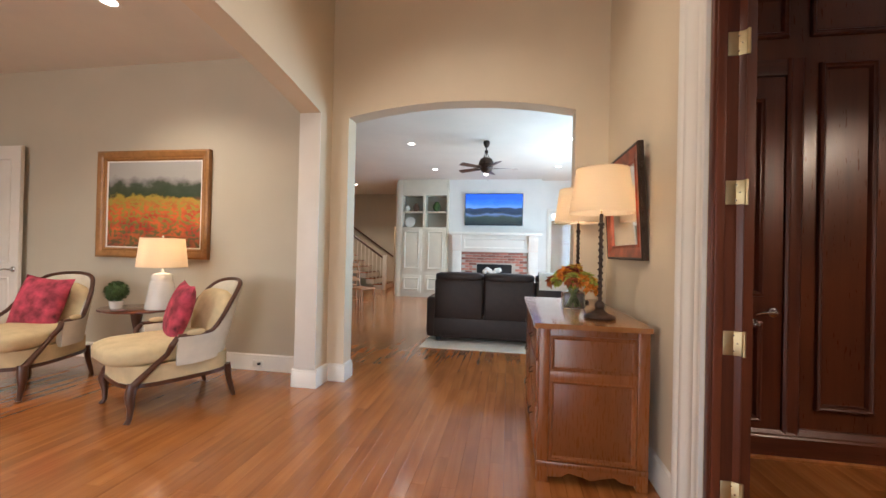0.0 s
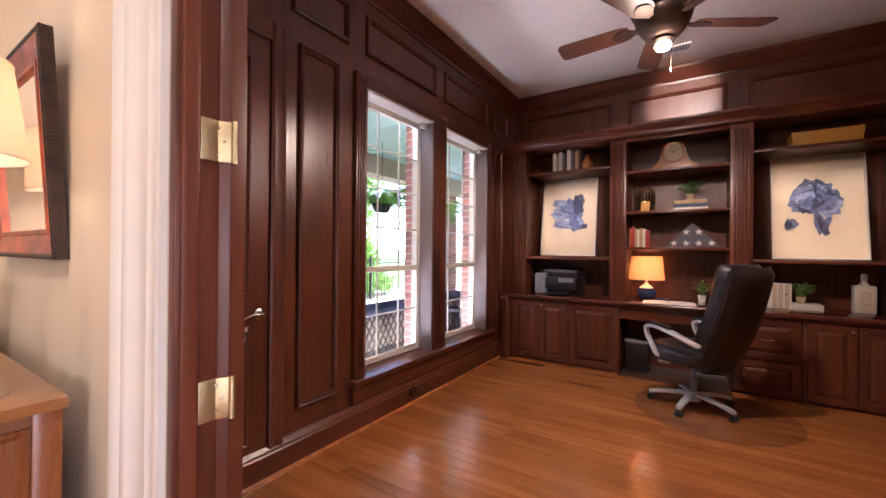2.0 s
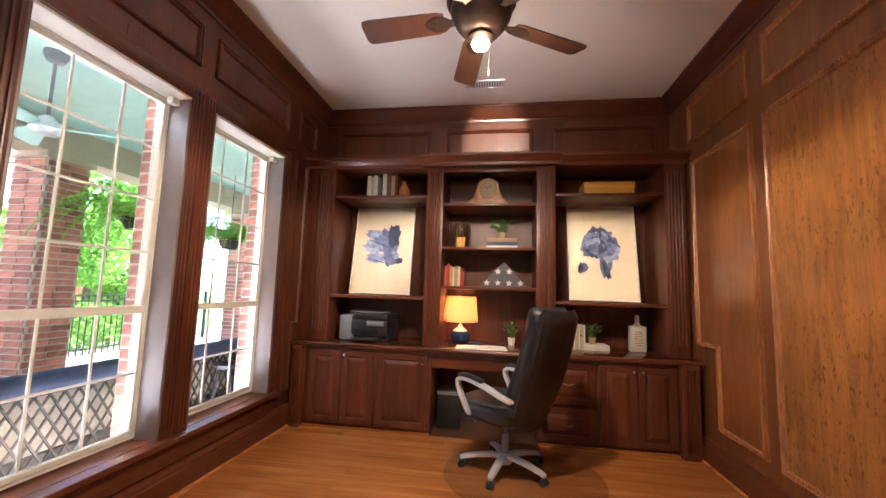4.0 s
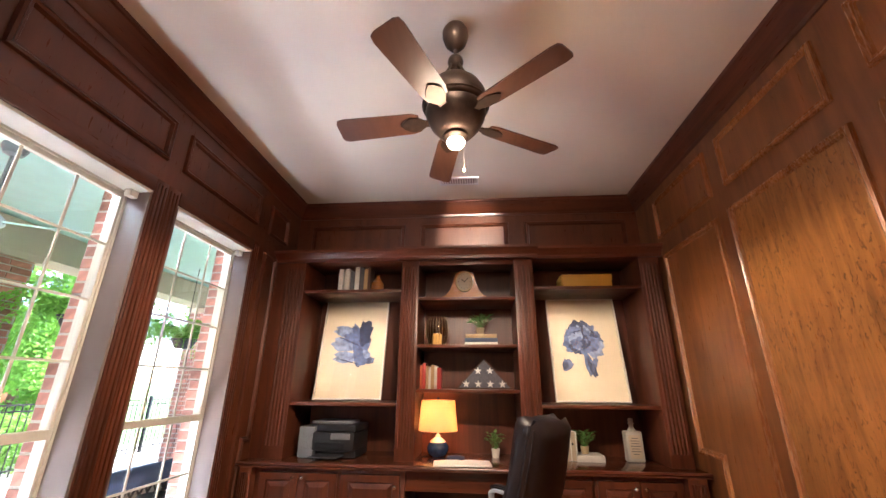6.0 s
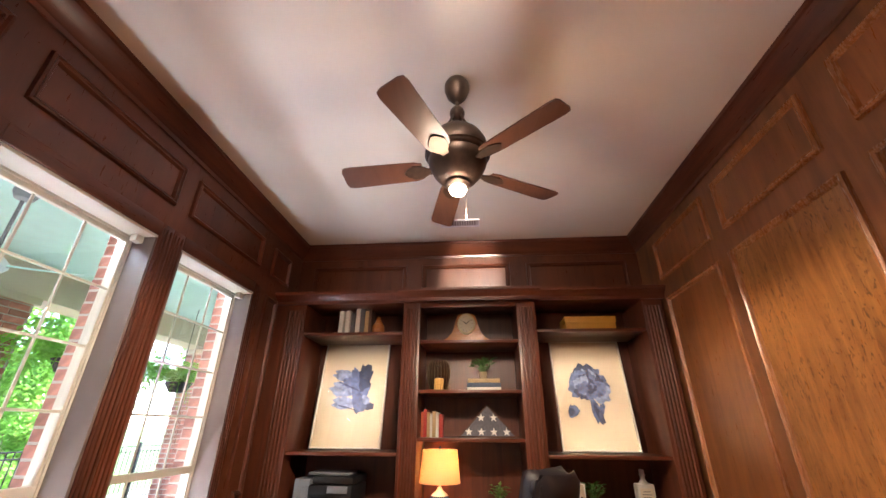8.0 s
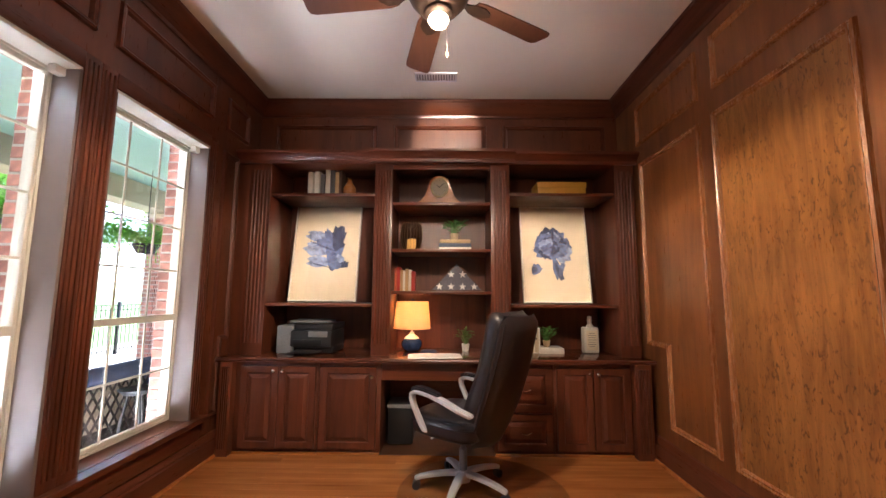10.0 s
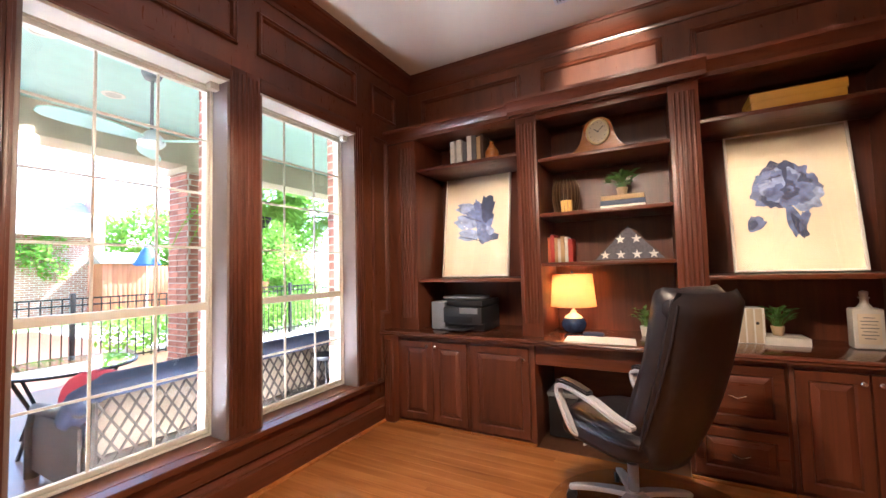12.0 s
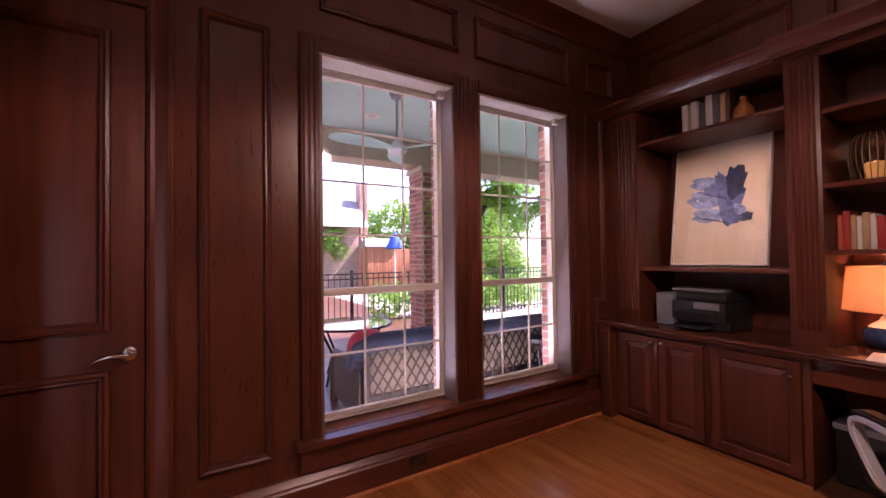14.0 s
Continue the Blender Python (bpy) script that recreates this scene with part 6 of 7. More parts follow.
def bergere(m, pillow_turn):
    """An upholstered armchair with a carved wooden frame; faces local -y."""
    c = thing("armchair", "cream upholstered armchair with a carved walnut frame", "armchair", m, "pair of sitting room armchairs")
    seat_out = []
    for i in range(24):
        t = 2 * math.pi * i / 24
        seat_out.append((0.315 * math.copysign(abs(math.cos(t)) ** 0.55, math.cos(t)), 0.34 * math.copysign(abs(math.sin(t)) ** 0.6, math.sin(t)) - 0.05))
    part("seat_frame", prism(bmesh.new(), seat_out, 0.240, 0.269, "z"), "walnut", c)
    part("seat_base", prism(bmesh.new(), [(x * 0.985, y * 0.985) for x, y in seat_out], 0.270, 0.395, "z"), "cream_fabric", c)
    part("seat_cushion", soft_box(bmesh.new(), 0, -0.10, 0.462, 0.60, 0.72, 0.165, 4.2, 14), "cream_fabric", c, "plump cream seat cushion", smooth=70)
    for s in (-1, 1):
        part("leg", tube(bmesh.new(), [(s * 0.27, -0.335, 0.28), (s * 0.29, -0.355, 0.20), (s * 0.275, -0.345, 0.10), (s * 0.265, -0.348, 0.03), (s * 0.275, -0.365, 0.0)], [0.030, 0.030, 0.019, 0.015, 0.018], 10), "walnut", c)
        part("leg", tube(bmesh.new(), [(s * 0.24, 0.25, 0.28), (s * 0.245, 0.265, 0.15), (s * 0.25, 0.30, 0.0)], [0.027, 0.020, 0.015], 10), "walnut", c)

    def back_line(v, u):
        """The curved shell: u from -1 (one arm front) over 0 (middle of the back) to 1."""
        a = u * math.radians(104)
        x = 0.335 * math.sin(a)
        y = 0.32 * math.cos(a) - 0.04
        mid = math.exp(-(abs(u) / 0.50) ** 7)
        top = 0.585 + 0.345 * mid + 0.04 * math.cos(u * 4) * mid
        z = 0.37 + (top - 0.37) * v
        lean = 0.13 * v * mid
        return Vector((x * (1 + 0.06 * v), y + lean, z))

    bm, grid = bmesh.new(), {}
    nu, nv = 36, 8
    for i in range(nu + 1):
        for j in range(nv + 1):
            p = back_line(j / nv, -1 + 2 * i / nu)
            nrm = Vector((p.x, p.y + 0.04, 0)).normalized()
            th = 0.035 * math.sqrt(max(0.02, 1 - (2 * j / nv - 1) ** 4))
            grid[i, j, 0], grid[i, j, 1] = bm.verts.new(p + nrm * 0.02), bm.verts.new(p - nrm * th)
    for i in range(nu):
        for j in range(nv):
            bm.faces.new((grid[i, j, 0], grid[i + 1, j, 0], grid[i + 1, j + 1, 0], grid[i, j + 1, 0]))
            bm.faces.new((grid[i, j, 1], grid[i, j + 1, 1], grid[i + 1, j + 1, 1], grid[i + 1, j, 1]))
        for j in (0, nv):
            bm.faces.new((grid[i, j, 0], grid[i, j, 1], grid[i + 1, j, 1], grid[i + 1, j, 0]))
    for i in (0, nu):
        for j in range(nv):
            bm.faces.new((grid[i, j, 0], grid[i, j + 1, 0], grid[i, j + 1, 1], grid[i, j, 1]))
    part("back", bm, "pale_fabric", c, "pale upholstered wrap-around back", smooth=60)
    part("back_rail", tube(bmesh.new(), [back_line(1.0, -1 + 2 * i / 40) + Vector((0, 0, 0.006)) for i in range(41)], 0.017, 8), "walnut", c, "carved walnut top rail")
    for s in (-1, 1):
        f = back_line(1.0, s)
        part("arm_post", tube(bmesh.new(), [f, f + Vector((s * 0.01, -0.035, -0.05)), (s * 0.30, -0.16, 0.46), (s * 0.30, -0.27, 0.35), (s * 0.285, -0.335, 0.27)], [0.018, 0.02, 0.018, 0.02, 0.024], 10), "walnut", c)
        part("arm_pad", tube(bmesh.new(), [back_line(1.0, s * (0.72 + 0.05 * k)) + Vector((0, 0, 0.022)) for k in range(5)], [0.014, 0.024, 0.026, 0.024, 0.014], 10), "cream_fabric", c)
    part("back_cushion", soft_box(bmesh.new(), 0, 0, 0, 0.52, 0.13, 0.46, 3, 12, pose(0, 0.235, 0.67, -12, 0, 0)), "cream_fabric", c, "cream back cushion", smooth=70)
    return c


def throw_pillow(m):
    """A square knife-edge pillow standing on a corner-soft edge."""
    p = thing("throw_pillow", "mottled raspberry red square throw pillow", "pillow", m, "raspberry throw pillows")
    bm, g, k = bmesh.new(), {}, 14
    for i in range(k + 1):
        for j in range(k + 1):
            u, v = -1 + 2 * i / k, -1 + 2 * j / k
            pin = 1 - 0.10 * (1 - u * u) * v * v - 0.10 * (1 - v * v) * u * u
            th = 0.085 * ((1 - u ** 2) * (1 - v ** 2)) ** 0.42
            for s in (-1, 1):
                g[i, j, s] = bm.verts.new((u * 0.245 * pin, s * th, v * 0.245 * pin + 0.24))
    for i in range(k):
        for j in range(k):
            bm.faces.new((g[i, j, -1], g[i + 1, j, -1], g[i + 1, j + 1, -1], g[i, j + 1, -1]))
            bm.faces.new((g[i, j, 1], g[i, j + 1, 1], g[i + 1, j + 1, 1], g[i + 1, j, 1]))
    bmesh.ops.remove_doubles(bm, verts=bm.verts, dist=0.0005)
    part("cover", bm, "rose_fabric", p, smooth=70)


CHAIR_R, CHAIR_L = pose(-2.49, 3.17, 0, 0, 0, -27), pose(-3.98, 3.15, 0, 0, 0, 14)
GROW = Matrix.Diagonal((1.12, 1.12, 0.99, 1))
bergere(CHAIR_R @ GROW, 0)
bergere(CHAIR_L @ GROW, 0)
throw_pillow(CHAIR_R @ pose(-0.06, -0.04, 0.485, -16, 3, -12))
throw_pillow(CHAIR_L @ pose(-0.04, 0.05, 0.485, -18, 4, -8))

table = thing("side_table", "dark polished oval pedestal side table", "table", pose(-3.30, 3.55, 0))
bm = lathe(bmesh.new(), [(0, 0.632), (0.29, 0.632), (0.305, 0.640), (0.305, 0.650), (0.295, 0.656), (0, 0.656)], 40)
bmesh.ops.transform(bm, matrix=Matrix.Diagonal((1.12, 0.85, 1, 1)), verts=bm.verts)
part("top", bm, "counter_wood", table)
part("pedestal", lathe(bmesh.new(), [(0, 0.20), (0.035, 0.20), (0.05, 0.26), (0.03, 0.33), (0.024, 0.45), (0.04, 0.53), (0.05, 0.60), (0.06, 0.631)], 24), "walnut", table)
for k in range(3):
    a = radians(30 + 120 * k)
    c, s = math.cos(a), math.sin(a)
    part("foot", tube(bmesh.new(), [(0.02 * c, 0.02 * s, 0.24), (0.12 * c, 0.12 * s, 0.20), (0.20 * c, 0.20 * s, 0.09), (0.27 * c, 0.27 * s, 0.02), (0.30 * c, 0.30 * s, 0.012)], [0.026, 0.024, 0.020, 0.016, 0.012], 10), "walnut", table)
table_lamp("white ceramic table lamp with a lit white shade", pose(-3.06, 3.58, 0.656), [
    ("base", [(0, 0), (0.128, 0), (0.134, 0.015), (0.120, 0.09), (0.108, 0.17), (0.098, 0.24), (0.085, 0.27)], "white_glaze", ""),
    ("neck", [(0.085, 0.27), (0.088, 0.30), (0.075, 0.33), (0.02, 0.345), (0.012, 0.38), (0, 0.382)], "white_glaze", "")],
    (0.40, 0.208, 0.670, 0.180), 0.8, "shade_white", 0.49)
top_ = thing("topiary_ball", "round green boxwood ball in a small white pot", "plant", pose(-3.44, 3.47, 0.656))
part("pot", lathe(bmesh.new(), [(0, 0), (0.045, 0), (0.06, 0.07), (0.055, 0.07), (0, 0.06)], 20), "white_glaze", top_)
tr = random.Random(5)
bm = ball(bmesh.new(), (0, 0, 0.16), 0.085, 3)
for i in range(420):
    d = Vector((tr.gauss(0, 1), tr.gauss(0, 1), tr.gauss(0, 1))).normalized()
    leaf_mesh(bm, Vector((0, 0, 0.16)) + d * 0.082, d + Vector((tr.uniform(-0.6, 0.6), tr.uniform(-0.6, 0.6), 0.2)), 0.024, 0.016, 0.3)
part("leaves", bm, "moss_green", top_, smooth=None)
wd = thing("door_3", "white panelled door standing open in the sitting room", "door", pose(-6.0, 3.93, 0), kind="structure")
panel_leaf(wd, 0.72, 2.36, 0.04, "white_trim")
lever(wd, pose(0.66, -0.02, 0.95, 90, 0, 0), flip=-1)
out = thing("wall_outlet", "white outlet with a plug on the baseboard", "outlet", pose(-2.30, 3.977, 0.075))
part("plate", boxm(0.002, (-0.055, -0.006, -0.034, 0.055, 0, 0.034)), "white_trim", out)
part("plug", boxm(0.004, (0.008, -0.028, -0.014, 0.036, -0.006, 0.014)), "black_plastic", out)

# ---- living room ----
ceiling_fan("bronze living room ceiling fan with pale-lit blades", pose(-0.21, 7.28, CEIL) @ Matrix.Diagonal((0.8, 0.8, 0.80, 1)), 8, 5, "fan_blade", "bronze", 0.72, "can_glow")
plain("ivory_cabinet", (0.72, 0.67, 0.55), 0.4, vary=0.03)
plain("cabinet_back", (0.36, 0.33, 0.27), 0.6, vary=0.05)
unit = thing("display_cabinet", "ivory built-in cabinet with open shelves over panelled doors", "cabinet")
UX0, UX1, UY, UB = -2.85, -1.42, 10.85, 11.195
part("side", boxm(0.004, (UX0, UY, 0, UX0 + 0.13, UB, CEIL - 0.002)), "ivory_cabinet", unit)
part("side", boxm(0.004, (UX1 - 0.05, UY, 0, UX1, UB, CEIL - 0.002)), "ivory_cabinet", unit)
part("head", boxm(0.004, (UX0 + 0.13, UY, 2.80, UX1 - 0.05, UB, CEIL - 0.002)), "ivory_cabinet", unit)
part("lower_body", boxm(0.004, (UX0 + 0.131, UY, 0, UX1 - 0.051, UB, 1.92)), "ivory_cabinet", unit)
part("niche_back", boxm(0, (UX0 + 0.131, UB - 0.02, 1.921, UX1 - 0.051, UB - 0.001, 2.799)), "cabinet_back", unit)
mx = (UX0 + 0.13 + UX1 - 0.05) / 2
part("divider", boxm(0.003, (mx - 0.035, UY, 1.921, mx + 0.035, UB - 0.021, 2.799)), "ivory_cabinet", unit)
for x0, x1 in ((UX0 + 0.131, mx - 0.036), (mx + 0.036, UX1 - 0.051)):
    part("shelf", boxm(0.003, (x0, UY + 0.02, 2.33, x1, UB - 0.021, 2.36)), "ivory_cabinet", unit)
    for z0, z1 in ((0.12, 0.60), (0.70, 1.88)):
        d = part("door", boxm(0.004, (x0 + 0.01, UY - 0.02, z0, x1 - 0.01, UY - 0.001, z1)), "ivory_cabinet", unit)
        part("panel_moulding", moulding(bmesh.new(), (x0 + 0.08, UY - 0.02, z0 + 0.07), X_AX, Z_AX, x1 - x0 - 0.16, z1 - z0 - 0.14, PANEL), "ivory_cabinet", d, smooth=30)
for x, z, r, mat_ in ((-1.77, 2.36, 0.11, "moss_green"), (-2.36, 2.36, 0.09, "cover_brown"), (-2.60, 2.36, 0.07, "white_glaze")):
    o = thing("vase", "dark round ornament on an open shelf", "vase", pose(x, 11.0, z))
    part("body", lathe(bmesh.new(), [(0, 0), (r * 0.5, 0), (r, r * 1.0), (r * 0.95, r * 1.6), (r * 0.5, r * 2.3), (r * 0.55, r * 2.5), (0, r * 2.5)], 20), mat_, o)
pl = thing("plate", "white round plate standing on an open shelf", "plate", pose(-2.52, 11.02, 1.92))
part("dish", lathe(bmesh.new(), [(0, 0), (0.08, 0.004), (0.15, 0.02), (0.15, 0.026), (0.08, 0.01), (0, 0.007)], 28, pose(0, 0, 0.145, 78, 0, 0)), "white_glaze", pl)

breast = structure("chimney_breast", boxm(0, (-1.415, 10.95, 0, 1.05, 11.198, CEIL)), "white_wall", "white painted chimney breast", "wall")
mantel = thing("fireplace", "white panelled mantelpiece round a red brick firebox", "fireplace")
part("shelf", boxm(0.012, (-1.36, 10.62, 1.72, 1.05, 10.949, 1.79)), "white_trim", mantel)
part("frieze", boxm(0.004, (-1.28, 10.78, 1.28, 0.97, 10.949, 1.719)), "white_trim", mantel)
part("frieze_panel", moulding(bmesh.new(), (-0.98, 10.78, 1.36), X_AX, Z_AX, 1.65, 0.28, PANEL), "white_trim", mantel)
for x0, x1 in ((-1.28, -1.04), (0.73, 0.97)):
    part("pilaster", boxm(0.006, (x0, 10.76, 0, x1, 10.949, 1.279)), "white_trim", mantel)
    part("capital", prism(bmesh.new(), [(10.76, 1.28), (10.72, 1.45), (10.64, 1.60), (10.62, 1.719), (10.779, 1.719), (10.779, 1.28)], x0, x1, "x"), "white_trim", mantel)
part("firebox", boxm(0, (-0.62, 10.90, 0.05, 0.31, 10.948, 0.95)), "iron_black", mantel)
part("hearth", boxm(0.005, (-1.05, 10.45, 0.0, 0.75, 10.78, 0.05)), "brick_red", mantel)
part("surround", boxm(0, (-1.039, 10.86, 0.05, -0.62, 10.948, 1.279), (0.31, 10.86, 0.05, 0.729, 10.948, 1.279), (-0.62, 10.86, 0.95, 0.31, 10.948, 1.279)), "mortar", mantel, smooth=None)
br = bpy.data.meshes.new("brick")
bm = boxm(0.003, (-0.098, -0.012, -0.03, 0.098, 0.0, 0.03))
bm.to_mesh(br)
bm.free()
br.materials.append(MATS["brick_red"])
for row in range(17):
    for col in range(9):
        x, zz = -0.93 + 0.205 * col + (0.1 if row % 2 else 0), 0.09 + row * 0.0715
        if x < -0.95 or x > 0.64 or (-0.7 < x < 0.4 and zz < 0.96):
            continue
        ob = new("brick", br)
        ob.parent, ob.location = mantel, (x, 10.86, zz)
orna = thing("mantel_ornament", "white sculpted ornament before the firebox", "ornament", pose(-0.2, 10.55, 0.05))
bm = bmesh.new()
for k in range(7):
    ball(bm, (-0.18 + 0.06 * k, 0.0, 0.72 + 0.05 * math.sin(k * 1.4)), 0.075, 2, (1, 0.8, 0.9))
box(bm, -0.10, -0.05, 0, 0.10, 0.05, 0.66, 0.02)
part("body", bm, "white_glaze", orna)

m, n, l, b = shader("tv_picture", 0.15)
co = node(n, l, "ShaderNodeTexCoord").outputs["Generated"]
sep = node(n, l, "ShaderNodeSeparateXYZ", {0: co})
nz = node(n, l, "ShaderNodeTexNoise", {"Vector": co, "Scale": 4.0, "Detail": 5.0})
mu = node(n, l, "ShaderNodeMath", {0: nz.outputs[0], 1: 0.3}, operation="MULTIPLY")
ad = node(n, l, "ShaderNodeMath", {0: sep.outputs[2], 1: mu.outputs[0]}, operation="ADD")
rp = ramp(n, l, ad.outputs[0], [(0.20, (0.012, 0.022, 0.028)), (0.40, (0.03, 0.05, 0.045)), (0.47, (0.10, 0.16, 0.30)), (0.50, (0.02, 0.035, 0.06)), (0.68, (0.02, 0.04, 0.09)), (0.72, (0.12, 0.26, 0.62)), (0.85, (0.04, 0.16, 0.62)), (1.1, (0.02, 0.10, 0.60))])
b.inputs["Base Color"].default_value = (0.01, 0.01, 0.01, 1)
l.new(rp.outputs[0], b.inputs["Emission Color"])
b.inputs["Emission Strength"].default_value = 0.3
tv = thing("television", "wall-mounted flat television showing a blue landscape", "television", pose(-0.2, 10.93, 2.42))
part("case", boxm(0.004, (-0.775, -0.045, -0.43, 0.775, 0.018, 0.43)), "black_plastic", tv)
part("screen", boxm(0, (-0.76, -0.0485, -0.415, 0.76, -0.0455, 0.415)), "tv_picture", tv, "glowing landscape picture", smooth=None)

win = thing("window_3", "tall living room window with white slatted blinds", "window", kind="structure")
part("casing", moulding(bmesh.new(), (1.22, 11.199, 0.42), X_AX, Z_AX, 1.01, 2.06, [(0, 0), (0, 0.02), (0.01, 0.026), (0.075, 0.022), (0.08, 0)]), "white_trim", win)
part("window_frame", moulding(bmesh.new(), (1.301, 11.26, 0.501), X_AX, Z_AX, 0.848, 1.898, [(0, -0.03), (0, 0.03), (0.045, 0.03), (0.045, -0.03)]), "white_trim", win)
part("pane", boxm(0, (1.346, 11.265, 0.546, 2.105, 11.27, 2.354)), "pane_glass", win).visible_shadow = False
for i in range(30):
    zz = 0.58 + i * 0.042
    part("blind_slat", boxm(0, (1.352, 11.215, zz, 2.10, 11.245, zz + 0.003)), "white_trim", win)


def recliner_sofa(m):
    """Seen from behind: three leather backs with rolled tops. Its front faces local +y; local x runs along it."""
    s = thing("sofa", "dark brown leather reclining sofa seen from behind", "sofa", m)
    part("base", boxm(0.03, (0.02, 0.02, 0.06, 2.08, 0.92, 0.40)), "sofa_leather", s, smooth=50)
    for k in range(3):
        x0 = 0.03 + 0.685 * k
        b = part("back", boxm(0.035, (x0, 0.0, 0.30, x0 + 0.675, 0.26, 0.88)), "sofa_leather", s, smooth=50)
        bm = soft_box(bmesh.new(), x0 + 0.337, 0.15, 0.905, 0.675, 0.30, 0.13, 4.5, 12)
        part("head_roll", bm, "sofa_leather", b, smooth=60)
        part("seat_cushion", soft_box(bmesh.new(), x0 + 0.337, 0.60, 0.43, 0.66, 0.62, 0.20, 5, 12), "sofa_leather", s, smooth=60)
    for x0 in (-0.10, 2.00):
        part("arm", boxm(0.05, (x0, 0.08, 0.05, x0 + 0.20, 0.95, 0.62)), "sofa_leather", s, smooth=50)
    for x in (0.05, 2.0):
        for y in (0.08, 0.84):
            part("foot", boxm(0.004, (x, y, 0.012, x + 0.06, y + 0.06, 0.062)), "black_plastic", s)
    part("back_hem", boxm(0.01, (0.03, -0.012, 0.10, 2.07, 0.02, 0.34)), "sofa_leather", s)


plain("sofa_leather", (0.026, 0.015, 0.013), 0.50, vary=0.25, scale=14, bump=0.35, bump_scale=180)
recliner_sofa(pose(-0.82, 5.66, 0.008))
rug = thing("area_rug", "pale cream rug under the sofa", "rug", pose(-0.92, 5.34, 0))
part("sheet", boxm(0.004, (0, 0, 0.0005, 2.9, 3.2, 0.011)), "rug_cream", rug)
throw = thing("throw_blanket", "white knitted throw draped over the sofa back", "blanket", pose(0.62, 5.66, 0))
bm = bmesh.new()
prof = [(-0.035, 0.78), (-0.035, 0.92), (0.0, 0.985), (0.08, 1.005), (0.20, 1.005), (0.30, 0.96), (0.325, 0.80), (0.31, 0.80), (0.285, 0.95), (0.19, 0.99), (0.08, 0.99), (0.012, 0.972), (-0.022, 0.91), (-0.022, 0.78)]
prism(bm, prof, 0.0, 0.55, "x")
part("cloth", bm, "rug_cream", throw, smooth=50)

# staircase beyond the living room
stair = thing("staircase", "wooden staircase with white balusters and a dark handrail", "stairs")
for k in range(12):
    x1, zz = -3.75 - 0.26 * k, 0.18 * (k + 1)
    t = part("step", boxm(0.004, (x1 - 0.26, 12.3, zz - 0.18, x1, 13.55, zz - 0.03)), "white_trim", stair)
    part("tread", boxm(0.006, (x1 - 0.26, 12.27, zz - 0.029, x1 + 0.02, 13.55, zz)), "floor_wood", t)
    for q in (0.06, 0.19):
        part("baluster", tube(bmesh.new(), [(x1 - q, 12.33, zz), (x1 - q, 12.33, zz + 0.86 + (q - 0.06) * 0.69)], 0.014, 8), "white_trim", stair)
part("handrail", tube(bmesh.new(), [(-3.66, 12.33, 1.0), (-3.80, 12.33, 1.07), (-6.80, 12.33, 3.13)], 0.032, 10), "walnut", stair)
part("wall_rail", tube(bmesh.new(), [(-3.75, 13.52, 1.05), (-6.80, 13.52, 3.13)], 0.025, 10), "walnut", stair)
part("newel", boxm(0.01, (-3.72, 12.27, 0, -3.60, 12.39, 1.10)), "white_trim", stair)
lamp("passage_lamp", "POINT", pose(-3.4, 14.3, 2.3), 6, (1, 0.6, 0.3), 0.1)


def dining_chair(m):
    c = thing("dining_chair", "light wood dining chair with a slatted back", "chair", m, "dining chairs")
    part("seat", boxm(0.012, (-0.22, -0.22, 0.43, 0.22, 0.22, 0.47)), "dining_wood", c)
    for x in (-0.19, 0.19):
        part("leg", tube(bmesh.new(), [(x, -0.19, 0.43), (x * 1.05, -0.20, 0)], [0.022, 0.016], 8), "dining_wood", c)
        part("back_post", tube(bmesh.new(), [(x * 1.05, 0.22, 0), (x, 0.19, 0.45), (x, 0.27, 1.0)], [0.018, 0.022, 0.018], 8), "dining_wood", c)
    for z in (0.62, 0.78, 0.94):
        y = 0.19 + (z - 0.45) / 0.55 * 0.08
        part("back_slat", boxm(0.006, (-0.18, y - 0.009, z - 0.03, 0.18, y + 0.009, z + 0.03)), "dining_wood", c)
    for y in (-0.19, 0.20):
        part("stretcher", tube(bmesh.new(), [(-0.19, y, 0.18), (0.19, y, 0.18)], 0.010, 8), "dining_wood", c)


dining_chair(pose(-2.85, 8.2, 0, 0, 0, 70))
dining_chair(pose(-3.5, 8.8, 0, 0, 0, -110))
isl = thing("kitchen_island", "white panelled counter end in the living room", "counter", pose(-3.75, 6.3, 0))
part("body", boxm(0.004, (0, 0, 0, 1.0, 0.9, 1.02)), "white_trim", isl)
part("top", boxm(0.006, (-0.03, -0.03, 1.021, 1.04, 0.94, 1.055)), "cover_tan", isl)

# ---- outdoors ----
ground = structure("ground", boxm(0, (-300, 3.48, -0.40, 600, 900, -0.22)), "grass", "green lawn", "ground")
patio = structure("patio", boxm(0, (2.6, 3.48, -0.219, 24, 9.9, -0.08)), "patio_stone", "pale stone patio", "pavement")
deck = structure("pool_deck", boxm(0, (2.6, 9.91, -0.219, 7.4, 16.0, -0.10)), "patio_stone", "pale stone pool deck", "pavement")
pool = structure("pool", boxm(0, (2.8, 10.6, -0.098, 5.7, 14.5, -0.085)), "pool_water", "turquoise swimming pool", "water")
